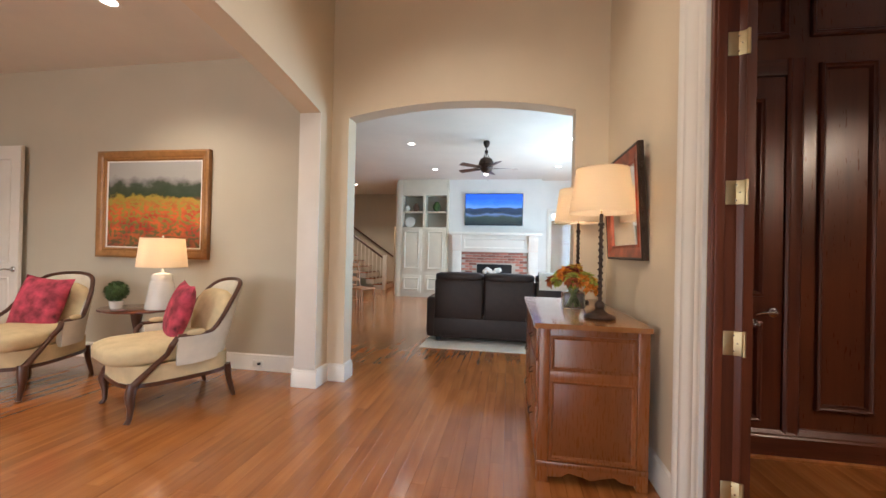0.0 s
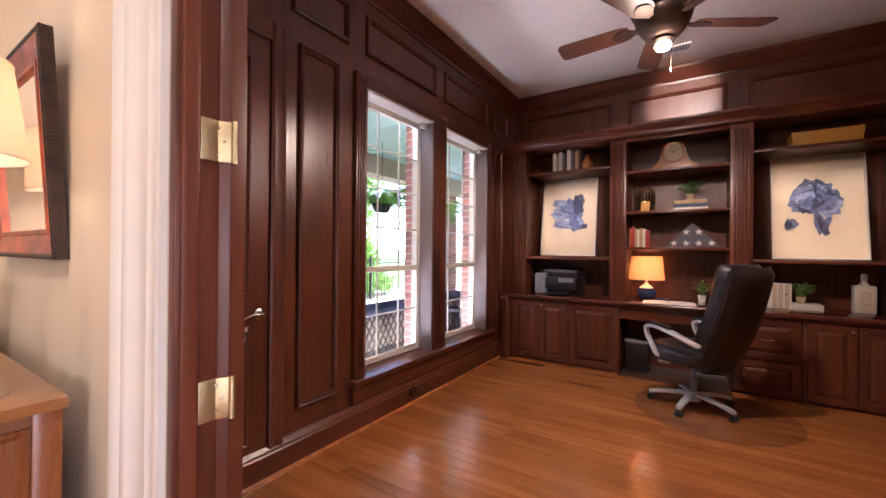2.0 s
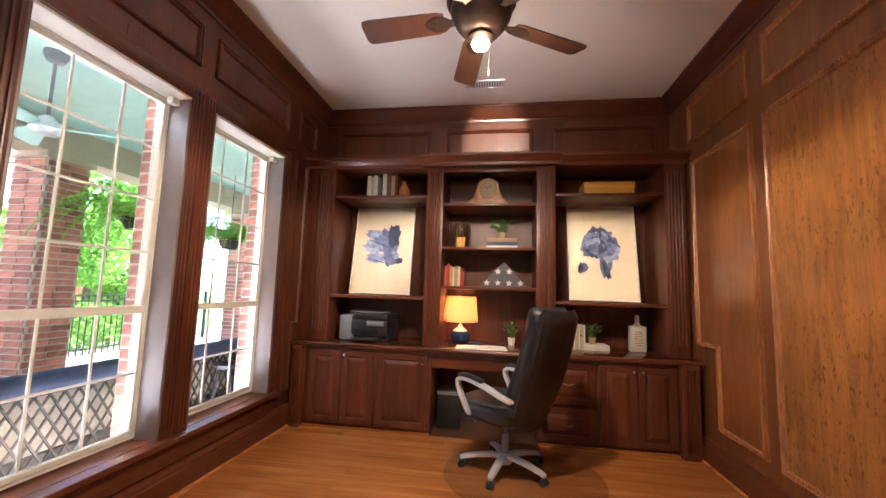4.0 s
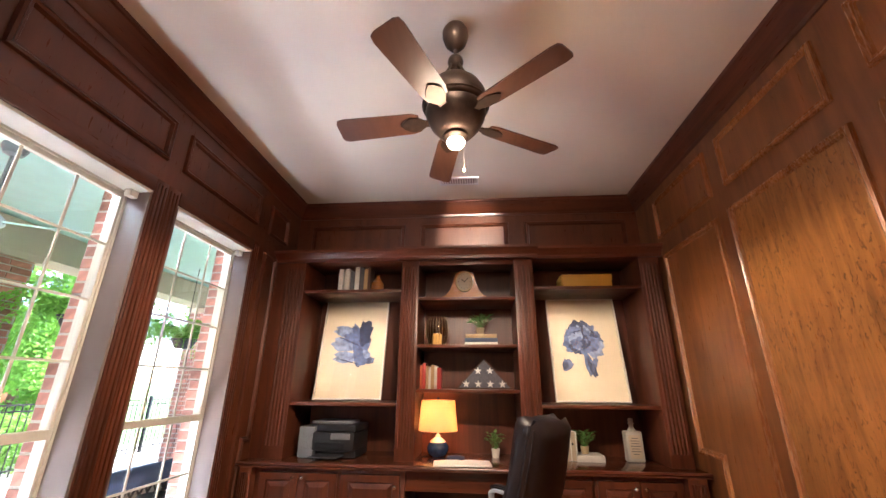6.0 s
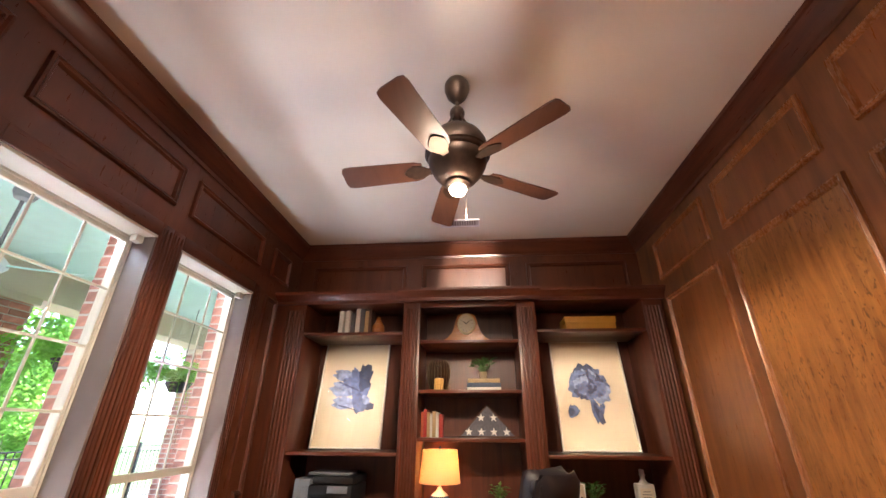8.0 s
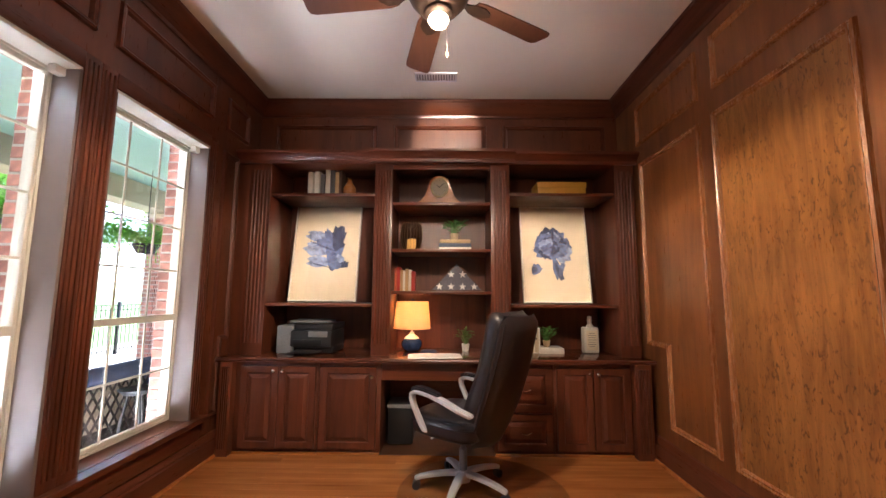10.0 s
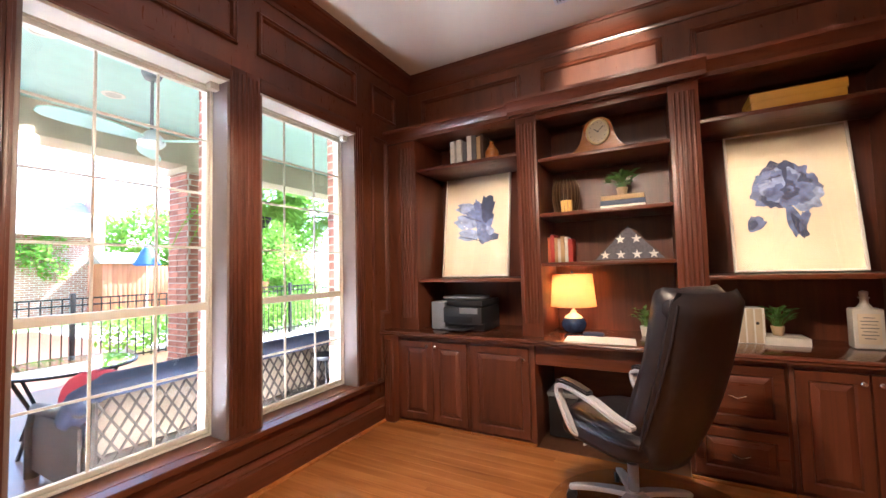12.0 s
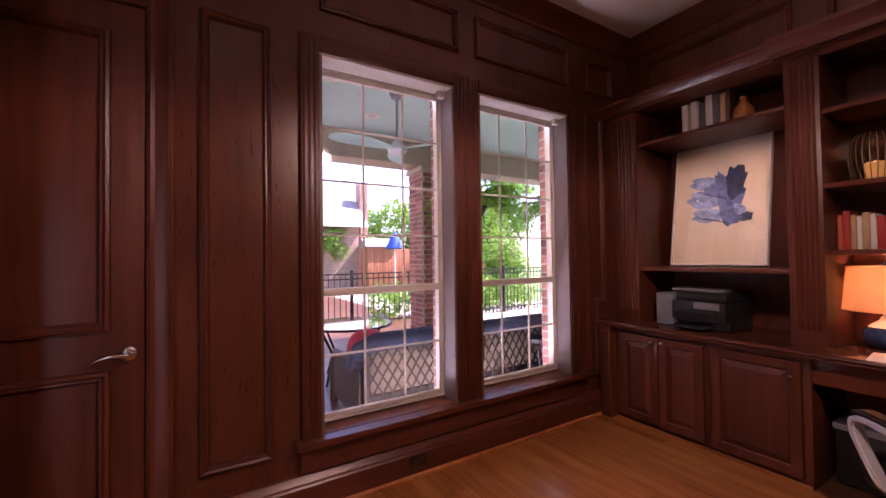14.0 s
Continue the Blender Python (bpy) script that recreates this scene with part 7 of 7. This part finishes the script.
# brick facing outside the study with its window returns
brick_wall = structure("wall_outside", wall_with_holes("y", 3.362, 3.47, 2.58, 12.0, -0.22, 3.4, [(x0, x1, 0.30, 2.46) for x0, x1 in [(2.675, 3.575), (3.745, 4.665)]]), "mortar", "red brick outer wall", "wall")
bw = bpy.data.meshes.new("brick")
bm = boxm(0.003, (-0.006, -0.045, -0.029, 0.0, 0.045, 0.029))
bm.to_mesh(bw)
bm.free()
bw.materials.append(MATS["brick_red"])
for x in (3.575, 4.665):
    for row in range(30):
        ob = new("brick", bw)
        ob.parent, ob.location = brick_wall, (x, 3.417 + (0.006 if row % 2 else 0), 0.34 + row * 0.072)
porch_ceiling = structure("porch_ceiling", boxm(0, (2.58, 3.48, 3.0, 14.0, 6.5, 3.1)), "porch_paint", "pale aqua porch ceiling", "ceiling")
beam = structure("porch_beam", boxm(0.01, (2.58, 6.05, 2.66, 14.0, 6.45, 2.999)), "beam_tan", "tan porch beam", "beam")
roof = structure("porch_roof", boxm(0, (2.0, 3.3, 3.42, 14.4, 7.0, 3.6)), "roof_shingle", "porch roof", "roof")


def brick_column(x, y):
    c = thing("brick_column", "red brick porch column", "column", pose(x, y, -0.08), "brick porch columns")
    part("core", boxm(0, (-0.218, -0.218, 0, 0.218, 0.218, 2.74)), "mortar", c, smooth=None)
    bm0 = boxm(0.003, (-0.098, -0.012, -0.029, 0.098, 0.0, 0.029))
    me = bpy.data.meshes.new("brick")
    bm0.to_mesh(me)
    bm0.free()
    me.materials.append(MATS["brick_red"])
    for row in range(38):
        for face in range(4):
            for k in (-1, 1):
                ob = new("brick", me)
                ob.parent = c
                ob.matrix_local = Matrix.Rotation(math.pi / 2 * face, 4, "Z") @ pose(0.103 * k + (0.012 if row % 2 else -0.012), -0.218, 0.036 + row * 0.0715)
    part("capital", boxm(0.01, (-0.26, -0.26, 2.66, 0.26, 0.26, 2.738)), "beam_tan", c)


brick_column(5.11, 6.25)
brick_column(8.6, 6.25)


def porch_fan(m):
    """A long-stemmed fan with three broad curved blades."""
    f = thing("porch_fan", "pale grey porch ceiling fan with three broad blades", "ceiling fan", m)
    part("canopy", lathe(bmesh.new(), [(0, 0), (0.075, 0), (0.075, -0.03), (0.055, -0.075), (0.015, -0.09), (0, -0.09)], 24), "grey_plastic", f)
    part("rod", tube(bmesh.new(), [(0, 0, -0.08), (0, 0, -0.52)], 0.012, 10), "grey_plastic", f)
    part("motor", lathe(bmesh.new(), [(0, -0.50), (0.03, -0.505), (0.06, -0.54), (0.095, -0.575), (0.10, -0.61), (0.07, -0.645), (0, -0.655)], 28), "silver_plastic", f)
    for k in range(3):
        a = radians(62 + 120 * k)
        d, sd = Vector((math.cos(a), math.sin(a), 0)), Vector((-math.sin(a), math.cos(a), 0))
        pts = [d * r + sd * (0.05 * math.sin(r * 4)) + Z_AX * (-0.59 + 0.03 * r) for r in (0.06, 0.15, 0.28, 0.42, 0.56, 0.66, 0.70)]
        part("blade", ribbon(bmesh.new(), pts, [0.07, 0.10, 0.15, 0.17, 0.165, 0.12, 0.05], 0.012, sd + Z_AX * 0.28), "porch_paint", f)


porch_fan(pose(3.82, 4.58, 3.0))
for px, py in ((3.16, 4.61), (3.86, 5.36)):
    pd = thing("porch_light", "round white recessed light in the porch ceiling", "ceiling light", pose(px, py, 3.0), "porch ceiling lights")
    part("trim_ring", lathe(bmesh.new(), [(0.062, 0), (0.062, -0.004), (0.085, -0.006), (0.092, 0)], 24, None, False), "white_trim", pd)
    part("lens", lathe(bmesh.new(), [(0, -0.001), (0.06, -0.001), (0.06, -0.003), (0, -0.003)], 20), "white_glaze", pd)


def wicker_sofa(m, ln):
    """An outdoor sofa; its lattice back faces local -y, local x runs along it."""
    s = thing("outdoor_sofa", "dark wicker outdoor sofa with lattice back and navy cushions", "sofa", m)
    part("back_rail", tube(bmesh.new(), [(0.02, 0.25, 0.52), (0.0, 0.06, 0.66), (0.10, 0.0, 0.73), (ln - 0.10, 0.0, 0.73), (ln, 0.06, 0.66), (ln - 0.02, 0.25, 0.52)], 0.075, 12), "navy_cushion", s, "navy padded back roll")
    part("base_rail", tube(bmesh.new(), [(0.02, 0.0, 0.16), (ln - 0.02, 0.0, 0.16)], 0.03, 8), "wicker", s)
    part("seat_box", boxm(0.02, (0.02, 0.03, 0.12, ln - 0.02, 0.78, 0.30)), "wicker", s)
    for i, x in enumerate((0.04, ln / 2, ln - 0.04)):
        part("post", tube(bmesh.new(), [(x, 0.0, 0.0), (x, 0.0, 0.72)], 0.022, 8), "wicker", s)
    step, z0, z1 = 0.085, 0.17, 0.70
    k = int(ln / step)
    for sgn in (1, -1):
        for i in range(-6, k + 6):
            xa, xb = i * step, i * step + sgn * (z1 - z0) * 0.62
            pa, pb = Vector((xa, 0.004 * sgn, z0)), Vector((xb, 0.004 * sgn, z1))
            f0, f1 = 0.0, 1.0
            dx = xb - xa
            lo, hi = sorted(((0.05 - xa) / dx, (ln - 0.05 - xa) / dx))
            f0, f1 = max(0, lo), min(1, hi)
            if f1 - f0 < 0.05:
                continue
            part("lattice_strip", ribbon(bmesh.new(), [pa.lerp(pb, f0), pa.lerp(pb, f1)], 0.010, 0.012, (0, 1, 0)), "wicker", s, smooth=None)
    for i in range(3):
        x0 = 0.08 + i * (ln - 0.16) / 3
        w = (ln - 0.16) / 3 - 0.01
        part("back_cushion", soft_box(bmesh.new(), x0 + w / 2, 0.13, 0.44, w, 0.16, 0.48, 5, 10), "cushion_tan", s, "tan back cushion behind the lattice", smooth=70)
        part("seat_cushion", soft_box(bmesh.new(), x0 + w / 2, 0.44, 0.36, w, 0.62, 0.15, 5, 10), "navy_cushion", s, smooth=70)
    for x in (0.0, ln):
        part("arm", tube(bmesh.new(), [(x, 0.05, 0.60), (x, 0.35, 0.55), (x, 0.72, 0.52), (x, 0.78, 0.40), (x, 0.78, 0.0)], 0.04, 10), "wicker", s)
        part("side_panel", boxm(0.01, (x - 0.012, 0.06, 0.12, x + 0.012, 0.76, 0.50)), "wicker", s)


wicker_sofa(pose(3.20, 3.93, -0.08), 2.24)
rp_ = thing("outdoor_pillow", "crimson outdoor pillow on the wicker seat", "pillow", pose(3.36, 4.33, 0.355, -20, 0, -50))
part("cover", soft_box(bmesh.new(), 0, 0, 0.16, 0.40, 0.14, 0.34, 2.6, 10), "red_cushion", rp_, smooth=70)
tb = thing("glass_table", "round glass-topped iron patio table", "table", pose(3.55, 5.3, -0.08))
part("top", lathe(bmesh.new(), [(0, 0.66), (0.45, 0.66), (0.455, 0.666), (0.45, 0.672), (0, 0.672)], 36), "vase_glass", tb)
part("rim", lathe(bmesh.new(), [(0.45, 0.650), (0.47, 0.650), (0.47, 0.668), (0.456, 0.668)], 36, None, False), "iron_black", tb)
for k in range(4):
    a = math.pi / 2 * k + 0.5
    part("leg", tube(bmesh.new(), [(0.42 * math.cos(a), 0.42 * math.sin(a), 0.65), (0.25 * math.cos(a), 0.25 * math.sin(a), 0.35), (0.38 * math.cos(a), 0.38 * math.sin(a), 0)], 0.014, 8), "iron_black", tb)
st = thing("iron_stand", "small black iron scroll stand beside the sofa", "stand", pose(4.75, 3.62, -0.08))
for k in range(3):
    a = 2 * math.pi * k / 3
    part("leg", tube(bmesh.new(), [(0.05 * math.cos(a), 0.05 * math.sin(a), 0.62), (0.09 * math.cos(a), 0.09 * math.sin(a), 0.35), (0.05 * math.cos(a), 0.05 * math.sin(a), 0.2), (0.13 * math.cos(a), 0.13 * math.sin(a), 0)], 0.010, 8), "iron_black", st)
part("dish", lathe(bmesh.new(), [(0, 0.60), (0.08, 0.61), (0.12, 0.65), (0.115, 0.655), (0.07, 0.62), (0, 0.615)], 20), "iron_black", st)


def hanging_fern(m, seed):
    r = random.Random(seed)
    f = thing("hanging_fern", "large bright green fern in a hanging basket", "plant", m, "hanging ferns")
    part("basket", lathe(bmesh.new(), [(0, -0.14), (0.10, -0.13), (0.16, -0.02), (0.165, 0), (0.15, 0), (0, -0.02)], 20), "wicker", f)
    part("chain", tube(bmesh.new(), [(0, 0, 0), (0, 0, 3.0 - m.translation.z)], 0.005, 6), "iron_black", f)
    for i in range(64):
        a, ln = r.uniform(0, 2 * math.pi), r.uniform(0.65, 1.2)
        up = r.uniform(0.15, 0.50)
        bm, prev = bmesh.new(), None
        d = Vector((math.cos(a), math.sin(a), 0))
        side = Vector((-math.sin(a), math.cos(a), 0))
        pts = [d * ln * t * (1 - 0.25 * t) + Z_AX * (up * math.sin(t * 2.2) - 0.55 * t * t * ln) for t in [k / 13 for k in range(14)]]
        tube(bm, pts, 0.003, 4, False)
        for k in range(1, 14):
            w = 0.12 * math.sin(min(1, k / 13 + 0.12) * math.pi) + 0.012
            for s in (-1, 1):
                leaf_mesh(bm, pts[k], side * s + d * 0.35 - Z_AX * 0.15, w, 0.042, 0.2)
        part("frond", bm, "fern_green", f, smooth=None)


hanging_fern(pose(5.35, 5.35, 2.0), 4)
hanging_fern(pose(7.0, 5.4, 1.95), 8)


def iron_fence(x0, x1, y):
    f = thing("iron_fence", "black wrought iron pool fence", "fence", pose(0, y, -0.12))
    for z in (0.15, 1.02, 1.12):
        part("rail", boxm(0, (x0, -0.012, z - 0.012, x1, 0.012, z + 0.012)), "iron_black", f)
    k = int((x1 - x0) / 0.115)
    for i in range(k):
        x = x0 + 0.115 * i
        if i % 17 == 0:
            part("post", boxm(0.003, (x - 0.03, -0.03, 0, x + 0.03, 0.03, 1.2)), "iron_black", f)
        else:
            part("bar", boxm(0, (x - 0.007, -0.007, 0.05, x + 0.007, 0.007, 1.12)), "iron_black", f)


iron_fence(2.7, 18.0, 8.6)


def foliage(name, label, category, m, blobs, count, ln, mat, seed, trunk=None):
    """A bush or tree: leaves scattered over uneven clumps; trunk: list of limbs."""
    r = random.Random(seed)
    t = thing(name, label, category, m)
    verts, faces = [], []
    wsum = sum(b[3] ** 2 for b in blobs)
    for bx, by, bz, br_ in blobs:
        for i in range(int(count * br_ * br_ / wsum)):
            d = Vector((r.gauss(0, 1), r.gauss(0, 1), r.gauss(0, 1))).normalized() * br_ * r.uniform(0.55, 1.08)
            p = Vector((bx, by, bz)) + d
            u = Vector((r.gauss(0, 1), r.gauss(0, 1), r.gauss(0, 0.6))).normalized()
            v = u.cross(Vector((r.gauss(0, 1), r.gauss(0, 1), r.gauss(0, 1)))).normalized()
            s = ln * r.uniform(0.6, 1.3)
            k = len(verts)
            verts += [tuple(p), tuple(p + u * s * 0.5 + v * s * 0.28), tuple(p + u * s), tuple(p + u * s * 0.5 - v * s * 0.28)]
            faces.append((k, k + 1, k + 2, k + 3))
    me = bpy.data.meshes.new("crown")
    me.from_pydata(verts, [], faces)
    me.materials.append(MATS[mat])
    c = new("crown", me)
    c.parent = t
    for pts, rads in (trunk or []):
        part("trunk", tube(bmesh.new(), pts, rads, 10), "walnut", t)
    return t


tr = random.Random(3)
foliage("shrub", "dense sunlit green shrubs behind the fence", "shrub", pose(6.6, 9.4, -0.15), [(i * 0.5 - 1.0, tr.uniform(-0.3, 0.3), tr.uniform(0.3, 0.6), tr.uniform(0.35, 0.55)) for i in range(9)], 5200, 0.10, "shrub_green", 1)
foliage("climbing_vine", "tall bright green climbing hedge", "shrub", pose(11.2, 12.4, -0.2), [(tr.uniform(-0.9, 0.9), tr.uniform(-0.4, 0.4), 0.4 + 0.33 * i, 0.75) for i in range(9)], 9000, 0.13, "shrub_green", 2)
foliage("tree", "large leafy green garden tree", "tree", pose(15.0, 17.5, -0.2), [(tr.gauss(0, 1.6), tr.gauss(0, 1.2), 4.6 + tr.gauss(0, 1.1), tr.uniform(0.6, 1.15)) for i in range(16)], 9000, 0.22, "shrub_green", 3, [([(0, 0, 0), (0.1, 0, 1.5), (0, 0.1, 3.0), (0.2, 0, 4.6)], [0.26, 0.2, 0.16, 0.07]), ([(0, 0, 2.4), (0.8, 0.2, 3.6), (1.5, 0.3, 4.6)], [0.12, 0.09, 0.03]), ([(0, 0, 2.7), (-0.9, -0.1, 3.9), (-1.5, 0, 5.0)], [0.12, 0.08, 0.03])])
foliage("tree", "leafy green tree beyond the wooden fence", "tree", pose(15.5, 27.0, -0.2), [(tr.gauss(0, 2.0), tr.gauss(0, 1.2), 3.2 + tr.gauss(0, 1.0), tr.uniform(0.8, 1.4)) for i in range(14)], 7000, 0.3, "shrub_green", 6, [([(0, 0, 0), (0, 0, 2), (0.1, 0, 3.5)], [0.3, 0.22, 0.1])])
foliage("red_leaf_shrub", "burgundy-leaved shrub by the patio", "shrub", pose(7.6, 9.6, -0.08), [(tr.uniform(-0.25, 0.25), tr.uniform(-0.2, 0.2), 0.35 + 0.13 * i, 0.28) for i in range(5)], 900, 0.12, "rose_fabric", 7)
fence = thing("board_fence", "reddish cedar board fence behind the garden", "fence", pose(0, 19.5, -0.2))
for i in range(60):
    x = 9.3 + i * 0.145
    part("board", boxm(0.004, (x, 0, 0, x + 0.138, 0.02, 1.95)), "fence_wood", fence)
part("rail", boxm(0, (9.3, 0.021, 1.5, 18.0, 0.06, 1.6)), "fence_wood", fence)
house = thing("neighbour_house", "brick house with a grey shingled roof and chimney", "house", pose(3.54, 19.0, -0.2))
wl = part("wall", boxm(0, (-4.0, 0, 0, 4.9, 6.0, 3.1)), "house_brick", house, smooth=None)
part("roof", prism(bmesh.new(), [(-0.45, 3.0), (-0.45, 3.12), (3.0, 5.6), (6.45, 3.12), (6.45, 3.0)], -4.3, 5.2, "x"), "roof_shingle", house, smooth=None)
part("chimney", boxm(0.01, (5.21, 0.6, 0, 5.61, 1.3, 5.25)), "house_brick", house, smooth=None)
part("eave_board", boxm(0.005, (-4.3, -0.48, 2.95, 5.2, -0.452, 3.13)), "white_trim", house)
foliage("ivy", "ivy spilling over the house wall", "vine", pose(5.9, 18.85, -0.2), [(tr.uniform(-2.2, 2.0), tr.uniform(-0.1, 0.1), 2.75 - abs(tr.gauss(0, 0.5)), tr.uniform(0.25, 0.45)) for i in range(26)], 5000, 0.13, "shrub_green", 11)
shed = thing("garden_shed", "low reddish-brown board shed with a pale roof", "shed", pose(8.5, 18.0, -0.2))
for i in range(10):
    part("board", boxm(0.004, (i * 0.145, 0, 0, i * 0.145 + 0.14, 0.03, 2.0)), "fence_wood", shed)
part("side_wall", boxm(0, (0, 0.031, 0, 0.03, 0.9, 2.0), (1.415, 0.031, 0, 1.445, 0.9, 2.0)), "fence_wood", shed)
part("roof", prism(bmesh.new(), [(-0.1, 2.0), (-0.1, 2.05), (0.5, 2.42), (1.0, 2.05), (1.0, 2.0)], -0.12, 1.56, "x"), "roof_shingle", shed)
shade = thing("patio_umbrella", "closed blue canvas patio umbrella", "umbrella", pose(9.5, 17.2, -0.2))
part("canopy", lathe(bmesh.new(), [(0.0, 2.75), (0.10, 2.6), (0.42, 1.95), (0.36, 1.9), (0.0, 1.95)], 16), "umbrella_blue", shade)
part("pole", tube(bmesh.new(), [(0, 0, 0), (0, 0, 2.8)], 0.025, 8), "white_trim", shade)

# ---- floor boards: each near board is its own piece, the far ones are one mesh ----
rng = random.Random(7)
BW = 0.083
board_meshes = {}


def board_mesh(length):
    key = round(length, 2)
    if key not in board_meshes:
        bm = boxm(0, (-BW / 2 + 0.0003, 0.0003, -0.013, BW / 2 - 0.0003, key - 0.0003, 0.0))
        edges = [e for e in bm.edges if all(abs(v.co.z) < 1e-6 for v in e.verts)]
        bmesh.ops.bevel(bm, geom=edges, offset=0.0005, segments=1, affect="EDGES")
        me = bpy.data.meshes.new("board")
        bm.to_mesh(me)
        bm.free()
        me.materials.append(MATS["floor_wood"])
        board_meshes[key] = me
    return board_meshes[key]


def lay(x0, x1, y0, y1, far):
    k = int(round((x1 - x0) / BW))
    for i in range(k):
        x, y = x0 + BW * (i + 0.5), y0 - rng.choice((0.0, 0.3, 0.6, 0.9, 1.2))
        while y < y1:
            length = rng.choice((0.9, 1.2, 1.5, 1.8, 2.1))
            a, e = max(y, y0), min(y + length, y1)
            if e - a > 0.05:
                if far is None:
                    ob = new("floor_board", board_mesh(e - a))
                    ob.parent = floor
                    ob.location = (x, a, 0)
                else:
                    far.append((x - BW / 2 + 0.0004, x + BW / 2 - 0.0004, a + 0.0004, e - 0.0004))
            y += length


lay(1.12, 1.12 + 47 * BW, SY, NY, None)
lay(-1.453, 1.12, 0.9, 4.5, None)
far = []
lay(-1.453, 1.12, -3.05, 0.9, far)
lay(-6.85, -1.453, -3.05, 4.0, far)
lay(-1.453, 1.12, 4.5, 11.2, far)
lay(1.12, 2.42, 4.05, 11.2, far)
lay(-6.85, -1.453, 4.0, 14.85, far)
verts, faces = [], []
for x0, x1, y0, y1 in far:
    k = len(verts)
    verts += [(x0, y0, 0), (x1, y0, 0), (x1, y1, 0), (x0, y1, 0), (x0, y0, -0.013), (x1, y0, -0.013), (x1, y1, -0.013), (x0, y1, -0.013)]
    faces += [(k, k + 1, k + 2, k + 3), (k, k + 4, k + 5, k + 1), (k + 1, k + 5, k + 6, k + 2), (k + 2, k + 6, k + 7, k + 3), (k + 3, k + 7, k + 4, k)]
me = bpy.data.meshes.new("far_floor_boards")
me.from_pydata(verts, [], faces)
me.materials.append(MATS["floor_wood_far"])
ob = new("far_floor_boards", me)
ob.parent = floor
tagged(ob, "", "", "", "stuff")
